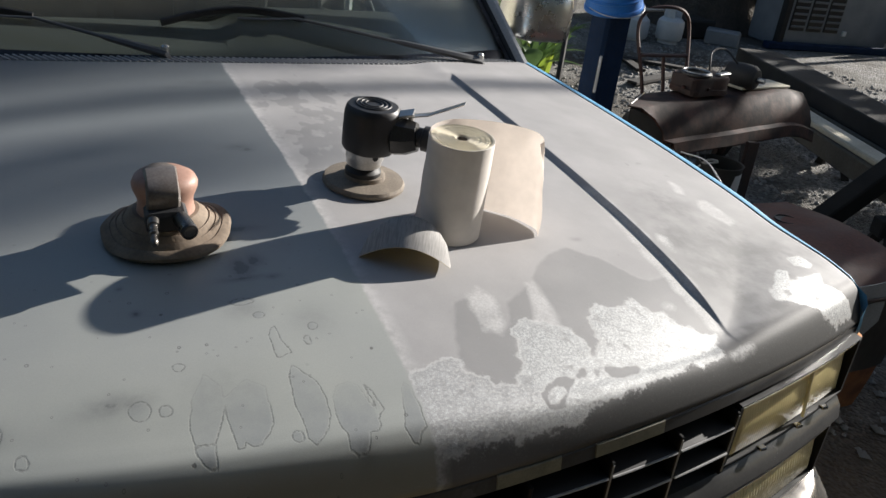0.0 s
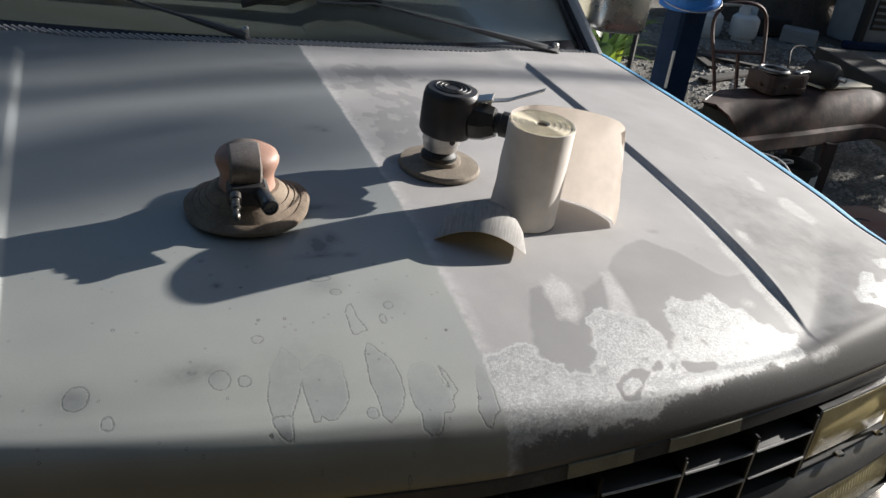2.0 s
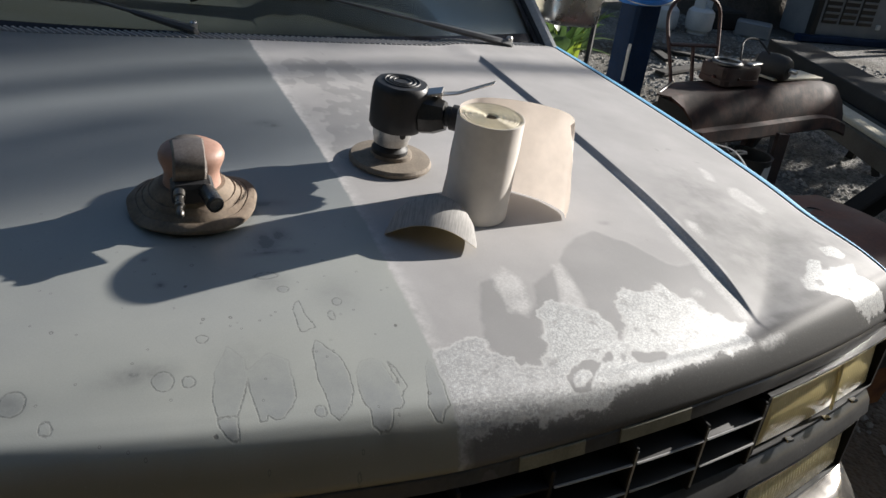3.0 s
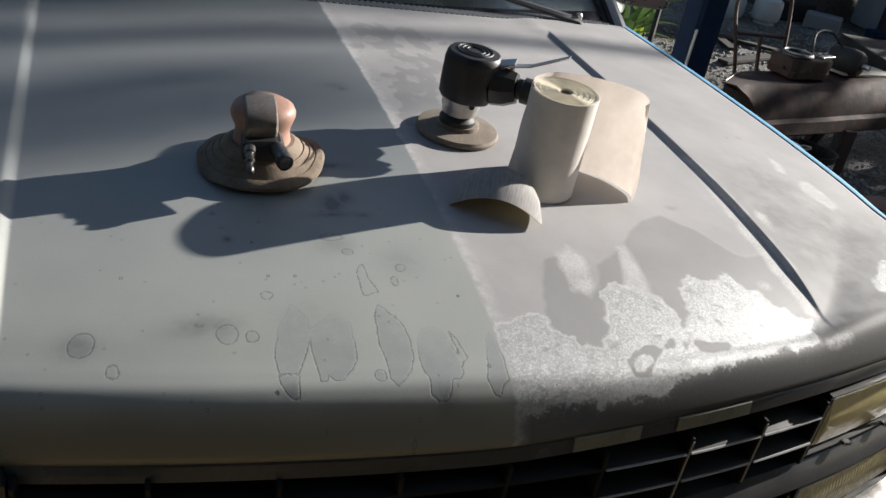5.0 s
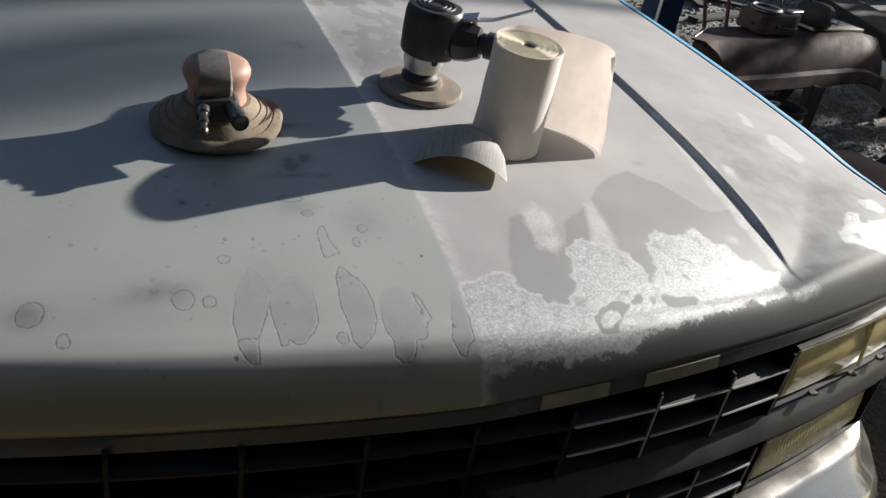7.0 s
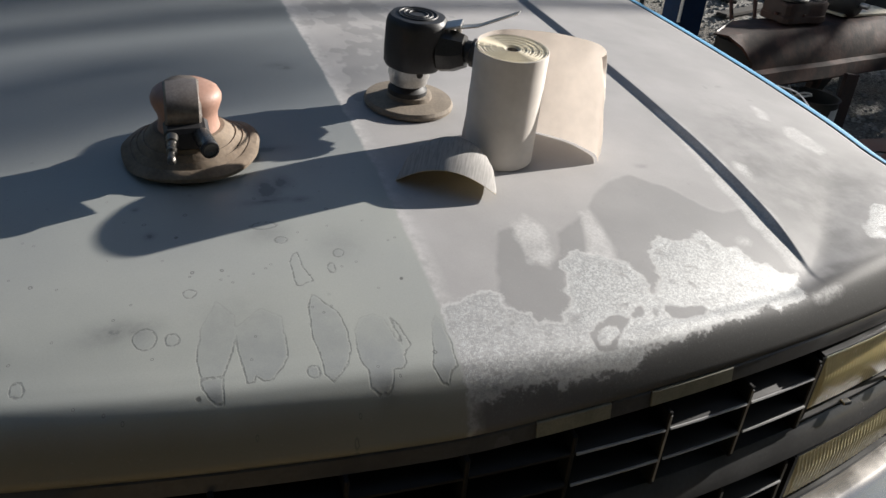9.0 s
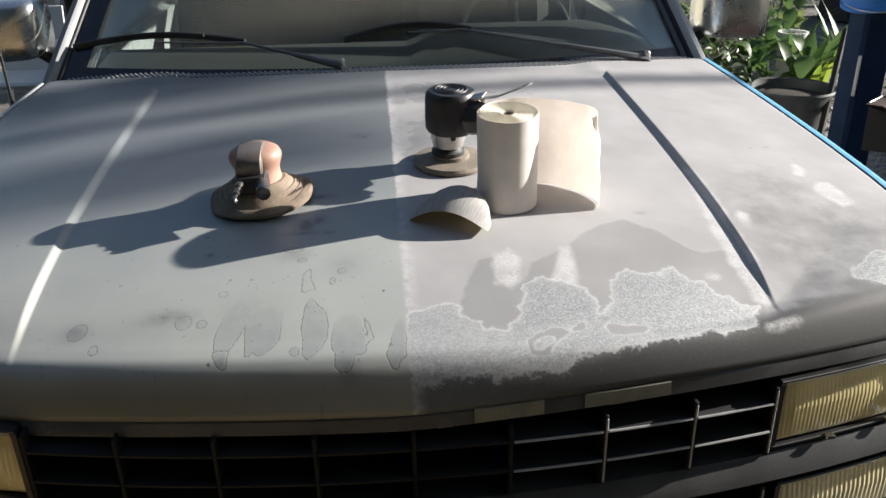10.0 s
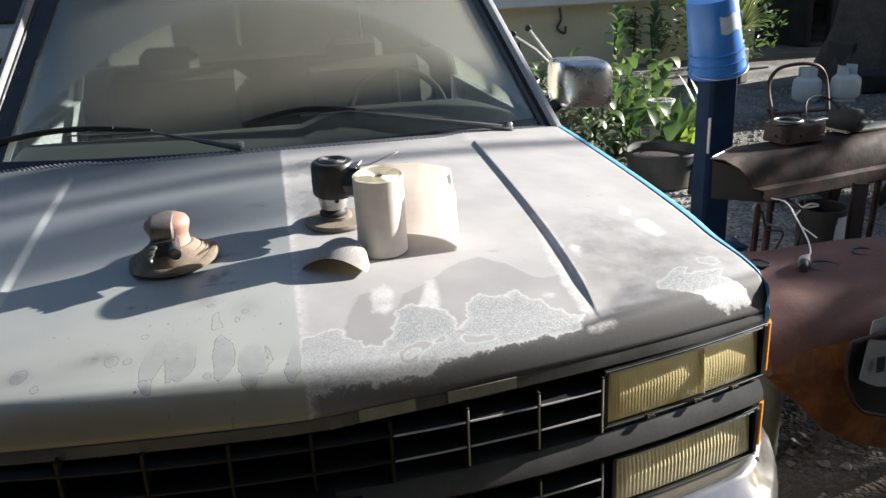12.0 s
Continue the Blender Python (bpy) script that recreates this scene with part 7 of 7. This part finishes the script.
        part("stem", Mesh().tube([(0, 0, 0), (0.03, 0.02, z * 0.6), (0, 0, z + 0.1)], [0.016, 0.012, 0.006], 6), STEM, t)
    # young trees with big leaves near the house wall
    for x, y, h in ((3.35, 6.6, 1.05), (4.35, 7.9, 1.0)):
        t = thing("sapling", "thin young tree with a few broad leaves", "sapling", (x, y, 0))
        part("trunk", Mesh().tube(arc([(0, 0, 0), (0.03, 0.02, 0.4), (-0.02, 0.03, 0.8), (0.02, 0.0, h)], 4), [0.02 - 0.001 * k for k in range(13)], 6), STEM, t)
        g = Mesh()
        for k in range(12):
            blade(g, (0.0, 0.0, h - 0.35 + 0.035 * k), k * 2.4, 0.28, 0.10, rng, 0.9)
        part("crown", g, LEAFDARK, t, smooth=60)
    # leaning stake
    tagged(part("wooden_stake", Mesh().tube([(2.86, 4.10, 0.0), (3.17, 4.55, 0.62)], [0.022, 0.018], 6), SHADE), "dark wooden stake leaning in the plants", "stake")
    pot = thing("white_pot", "small white plastic pot among the plants", "pot", (3.30, 5.5, 0.0))
    part("pot_wall", Mesh().spin([(0.08, 0.0), (0.11, 0.40), (0.12, 0.40), (0.12, 0.44), (0.10, 0.44), (0.08, 0.05)], None, 24, close=False), WHITE, pot)
    # old bicycle frame behind the mirror
    b = thing("bicycle_frame", "old bare bicycle frame with a red tube leaning in the plants", "bicycle frame", (2.0, 5.1, 0.0))
    part("fork", Mesh().tube([(-0.16, 0, 1.10), (0.02, 0, 0.98), (0.18, 0, 0.82)], [0.012, 0.014, 0.018], 8), STEEL, b)
    part("fork_blade", Mesh().tube([(-0.02, 0.06, 1.14), (0.10, 0.05, 0.98), (0.20, 0.02, 0.84)], [0.011, 0.013, 0.016], 8), STEEL, b)
    part("dropout", Mesh().spin([(0.02, -0.015), (0.028, 0), (0.02, 0.015)], pose(-0.16, 0, 1.11, 90), 12), DARKSTEEL, b)
    part("dropout", Mesh().spin([(0.02, -0.015), (0.028, 0), (0.02, 0.015)], pose(-0.02, 0.06, 1.145, 90), 12), DARKSTEEL, b)
    part("down_tube", Mesh().tube([(0.18, 0, 0.82), (0.10, 0, 0.55), (0.02, 0, 0.15), (0.0, 0.0, 0.0)], 0.018, 8), DARKSTEEL, b)
    part("red_tube", Mesh().tube([(-0.10, 0.0, 0.84), (0.06, 0.0, 0.74), (0.14, 0, 0.66)], 0.016, 8), REDTUBE, b)
    part("seat_tube", Mesh().tube([(-0.12, 0, 1.05), (-0.10, 0.0, 0.6), (0.02, 0, 0.12)], 0.014, 8), DARKSTEEL, b)
    rod = thing("hanging_hooks", "dark iron hook hanging on the beige wall", "hook", (4.35, 11.13, 0.55))
    part("hook", Mesh().tube(arc([(0, 0, 0.38), (0.02, 0, 0.2), (-0.04, 0, 0.08), (0.08, 0, 0.0), (0.1, 0, 0.1)], 5), 0.02, 6), DARKSTEEL, rod)
    v = thing("wall_vine", "small dark vine growing on the beige wall", "vine", (5.55, 11.0, 0.0))
    g = Mesh()
    leaves(g, rng, (0, 0.1, 0.55), (0.16, 0.08, 0.35), 120, 0.05)
    leaves(g, rng, (0.45, 0.1, 0.4), (0.12, 0.08, 0.38), 100, 0.05)
    part("leaves", g, LEAFDARK, v, smooth=0)
    part("stem", Mesh().tube([(0, 0.08, 0), (0.02, 0.1, 0.8)], [0.02, 0.01], 6), STEM, v)


def tree(x, y, radius, height, seed, crown=True, mt=None, lab="large old tree with rough dark bark", limbs=6, spread=3.0, base=2.6):
    rng = random.Random(seed)
    t = thing("tree", lab, "tree", (x, y, 0))
    rows = []
    for k in range(13):
        u = k / 12
        rows.append((radius * (1.35 - 0.9 * u ** 0.4 + (0.35 * (1 - u) ** 10)), height * u))

    def flute(r, z, a):
        return r * (1 + 0.07 * math.sin(5 * a + z) + 0.05 * math.sin(11 * a + 2 * z)), z

    part("trunk", Mesh().spin(rows, None, 36, wave=flute), BARK, t)
    lm, lf = Mesh(), Mesh()
    for k in range(limbs):
        a = k * 2 * math.pi / limbs + rng.uniform(-0.3, 0.3)
        z = base + (height - base) * rng.uniform(0.1, 0.9)
        p = [Vector((0, 0, z)), Vector((math.cos(a) * spread * 0.4, math.sin(a) * spread * 0.4, z + 0.8)), Vector((math.cos(a + 0.2) * spread, math.sin(a + 0.2) * spread, z + 1.5 + rng.uniform(0, 0.8)))]
        lm.tube(arc(p, 4), [radius * 0.4 * (1 - 0.09 * q) for q in range(9)], 8)
        if crown:
            for q in range(3):
                leaves(lf, rng, p[0].lerp(p[2], 0.5 + 0.25 * q) + Vector((0, 0, 0.5)), (1.1, 1.1, 0.8), 260, 0.13)
    part("limbs", lm, BARK, t)
    if crown:
        part("crown", lf, mt or LEAFFAR, t, smooth=0)
    return t


build_plants()
tree(7.65, 8.2, 0.50, 8.0, 3, base=5.2)
# unseen trees beyond the yard towards the sun, added so their stems shade bands of the hood
tree(12.2, 3.30, 0.055, 11.5, 21, True, LEAFFAR, "slim unseen tree whose stem shades the hood", 5, 1.4, 8.6)
tree(13.4, 3.85, 0.10, 12.0, 22, True, LEAFFAR, "slim unseen tree whose stem shades the hood", 5, 1.5, 9.2)
tree(14.5, 4.15, 0.06, 12.0, 23, True, LEAFFAR, "slim unseen tree whose stem shades the hood", 5, 1.4, 9.6)


def build_shade_branch():
    """An unseen leafy tree, added to thin the sun over the rear of the hood and the windshield."""
    t = thing("tree", "unseen slim tree added to thin the sun on the hood", "tree", (14.4, 4.75, 0))
    rng = random.Random(77)
    part("trunk", Mesh().tube([(0, 0, 0), (0.05, 0.03, 3), (0.0, 0.06, 6), (-0.05, 0, 8.4)], [0.11, 0.09, 0.07, 0.03], 10), BARK, t)
    lf = Mesh()
    for k in range(5):
        leaves(lf, rng, (rng.uniform(-0.4, 0.4), -1.28 + 0.14 * k, 6.76 + rng.uniform(-0.08, 0.1)), (0.4, 0.15, 0.26), 40, 0.11)
    for k in range(9):
        leaves(lf, rng, (rng.uniform(-0.5, 0.5), -0.5 + 0.22 * k, 7.9 + rng.uniform(-0.3, 0.5)), (0.5, 0.3, 0.4), 60, 0.13)
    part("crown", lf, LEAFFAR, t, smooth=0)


build_shade_branch()


def build_hedges():
    """Dense dark hedges, mostly out of view, added on the other sides to block sun and sky."""
    rng = random.Random(31)
    for name, pts in (("sky_block_hedge", [(-11, -5.6), (-5, -6.2), (0, -6.4), (5, -6.4), (11, -6.0)]), ("hedge_side", [(-8.5, -5), (-9.0, 0), (-9, 5), (-8, 10)]), ("hedge_rear", [(-7, 16), (-1, 17), (5, 18), (12, 17), (17, 14)]), ("sun_block_hedge", [(11.3, -1.6), (11.1, 0.0), (11.0, 1.8), (11.1, 3.5), (11.2, 4.9)]), ("hedge_yard_edge", [(11.8, 7.0), (12.4, 9.5)])):
        g = Mesh()
        tall = {"sky_block_hedge": 7.4, "hedge_rear": 7.0, "sun_block_hedge": 3.7, "hedge_yard_edge": 1.4}.get(name, 5.5)
        for a, b in zip(pts, pts[1:]):
            n = 7
            for k in range(n):
                u = (k + 0.5) / n
                x, y = a[0] + (b[0] - a[0]) * u, a[1] + (b[1] - a[1]) * u
                for z in np.arange(0.9 if name == "sun_block_hedge" else 0.5, tall, 0.9):
                    if name == "sun_block_hedge" and z > 2.5 and rng.random() < 0.5:
                        continue
                    leaves(g, rng, (x + rng.uniform(-0.3, 0.3), y + rng.uniform(-0.3, 0.3), z), (0.75, 0.75, 0.5 if name == "sun_block_hedge" else 0.7), 62 if name == "sun_block_hedge" else 80, 0.20 if name == "sun_block_hedge" else 0.24)
        tagged(part(name, g, LEAFFAR, smooth=0), "dense dark green hedge added round the yard to block light", "hedge", kind="stuff")


build_hedges()


def build_sky_blocking_oak():
    """An unseen tree, added so that its crown keeps the sky off the truck's front."""
    t = tree(-3.2, -4.2, 0.35, 5.5, 41, False, None, "unseen broad oak added to block the sky before the truck", 7, 3.4, 4.2)
    rng = random.Random(43)
    g = Mesh()
    for k in range(150):
        leaves(g, rng, (rng.uniform(-1.5, 7.5), rng.uniform(-4.0, 3.0), 5.2 + rng.uniform(0, 1.6)), (0.9, 0.9, 0.35), 150, 0.17)
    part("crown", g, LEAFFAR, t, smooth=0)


build_sky_blocking_oak()


# ---------------------------------------------------------------- far side of the truck
def build_suv():
    t = thing("parked_suv", "pale silver parked vehicle with a dark wheel arch", "car", (-2.75, 8.3, 0))
    g = Mesh()
    rows = []
    hx = 0.0
    for x in np.linspace(-2.6, 2.4, 101):
        d = abs(x - hx)
        z0 = 0.42 if d > 0.52 else 0.42 + math.sqrt(max(0, 0.52 ** 2 - d * d)) * 0.98
        rows.append([(x, -0.02, z0), (x, -0.06, max(z0 + 0.002, 0.85)), (x, -0.04, 1.08), (x, 0.02, 1.20), (x, 0.10, 1.24)])
    g.slab(rows, (0, 0.05, 0))
    body = part("body_side", g, PAINT, t)
    part("body_core", Mesh().box((5.0, 1.6, 0.60), pose(-0.1, 0.98, 0.90), 0.05), PAINT, t)
    part("arch_flare", Mesh().tube([(0.54 * math.cos(a), -0.05, 0.42 + 0.53 * math.sin(a)) for a in np.linspace(0, math.pi, 25)], 0.035, 8), PAINT, body)
    part("arch_liner", Mesh().box((1.05, 0.5, 0.9), pose(0, 0.36, 0.50), 0.03), BLACK, t)
    cab = Mesh().slab([[(-1.3, 0.12, 1.24), (2.3, 0.12, 1.24)], [(-0.7, 0.25, 1.72), (2.1, 0.25, 1.72)]], (0, 1.4, 0))
    part("cabin", cab, FRIT, t)
    part("roof", Mesh().box((3.0, 1.45, 0.06), pose(0.7, 0.95, 1.75), 0.02), PAINT, t)
    part("roof_rail", Mesh().tube([(-0.6, 0.3, 1.82), (2.0, 0.3, 1.82)], 0.02, 8), POSTBLUE, t)
    part("belt_strip", Mesh().box((4.9, 0.02, 0.03), pose(-0.1, 0.05, 1.262), 0.005), BLACK, t)
    w = part("wheel", Mesh().spin([(0.24, -0.12), (0.37, -0.13), (0.40, -0.09), (0.405, 0), (0.40, 0.09), (0.37, 0.13), (0.24, 0.12)], pose(0.02, 0.14, 0.405, 90, 0, 0), 36, close=False), RUBBER, t)
    part("rim", Mesh().spin([(0.24, -0.1), (0.22, 0.0), (0.06, 0.05), (0.05, 0.08), (0.12, 0.09), (0.22, 0.10), (0.245, 0.12)], pose(0.02, 0.14, 0.405, 90, 0, 0), 30), STEEL, w)
    for k in range(5):
        a = radians(72 * k + 10)
        part("spoke", Mesh().tube([(0.02 + 0.05 * math.cos(a), 0.015, 0.405 + 0.05 * math.sin(a)), (0.02 + 0.22 * math.cos(a), 0.02, 0.405 + 0.22 * math.sin(a))], [0.035, 0.025], 6), CHROME, w)
    wr = part("wheel", Mesh().spin([(0.24, -0.12), (0.37, -0.13), (0.40, -0.09), (0.405, 0), (0.40, 0.09), (0.37, 0.13), (0.24, 0.12)], pose(0.02, 1.75, 0.405, 90, 0, 0), 36), RUBBER, t)


def build_left_clutter():
    l = thing("white_chair", "white plastic garden chair standing in the sun", "chair", (-2.35, 4.8, 0))
    part("seat", Mesh().box((0.46, 0.44, 0.04), pose(0, 0, 0.42), 0.015), WHITE, l)
    part("backrest", Mesh().slab([[(-0.22, 0.2, 0.42), (0.22, 0.2, 0.42)], [(-0.23, 0.27, 0.85), (0.23, 0.27, 0.85)]], (0, 0.02, 0)), WHITE, l)
    for sx in (-0.2, 0.2):
        for sy in (-0.19, 0.19):
            part("leg", Mesh().tube([(sx, sy, 0.42), (sx * 1.1, sy * 1.1, 0)], 0.02, 6), WHITE, l)
        part("armrest", Mesh().box((0.05, 0.4, 0.03), pose(sx * 1.15, 0.02, 0.64), 0.01), WHITE, l)
    p = thing("white_bucket", "white plastic bucket standing on boards", "bucket", (-2.0, 4.2, 0.0))
    part("bucket_wall", Mesh().spin([(0.13, 0.0), (0.15, 0.36), (0.158, 0.36), (0.158, 0.38), (0.146, 0.38), (0.128, 0.02)], None, 30, close=False), WHITE, p)
    part("bucket_base", Mesh().spin([(0.128, 0.0), (0.128, 0.01)], None, 30), WHITE, p)
    f = thing("picket_fence", "short run of weathered white pickets", "fence", (-3.05, 6.2, 0.0), 12)
    for k in range(3):
        part("picket", Mesh().box((0.07, 0.02, 1.0), pose(-0.5 + 0.13 * k, 0, 0.5), 0.006), WHITE, f)
    for z in (0.3, 0.75):
        part("rail", Mesh().box((0.5, 0.03, 0.06), pose(-0.37, 0.026, z), 0.006), WHITE, f)


build_suv()
build_left_clutter()
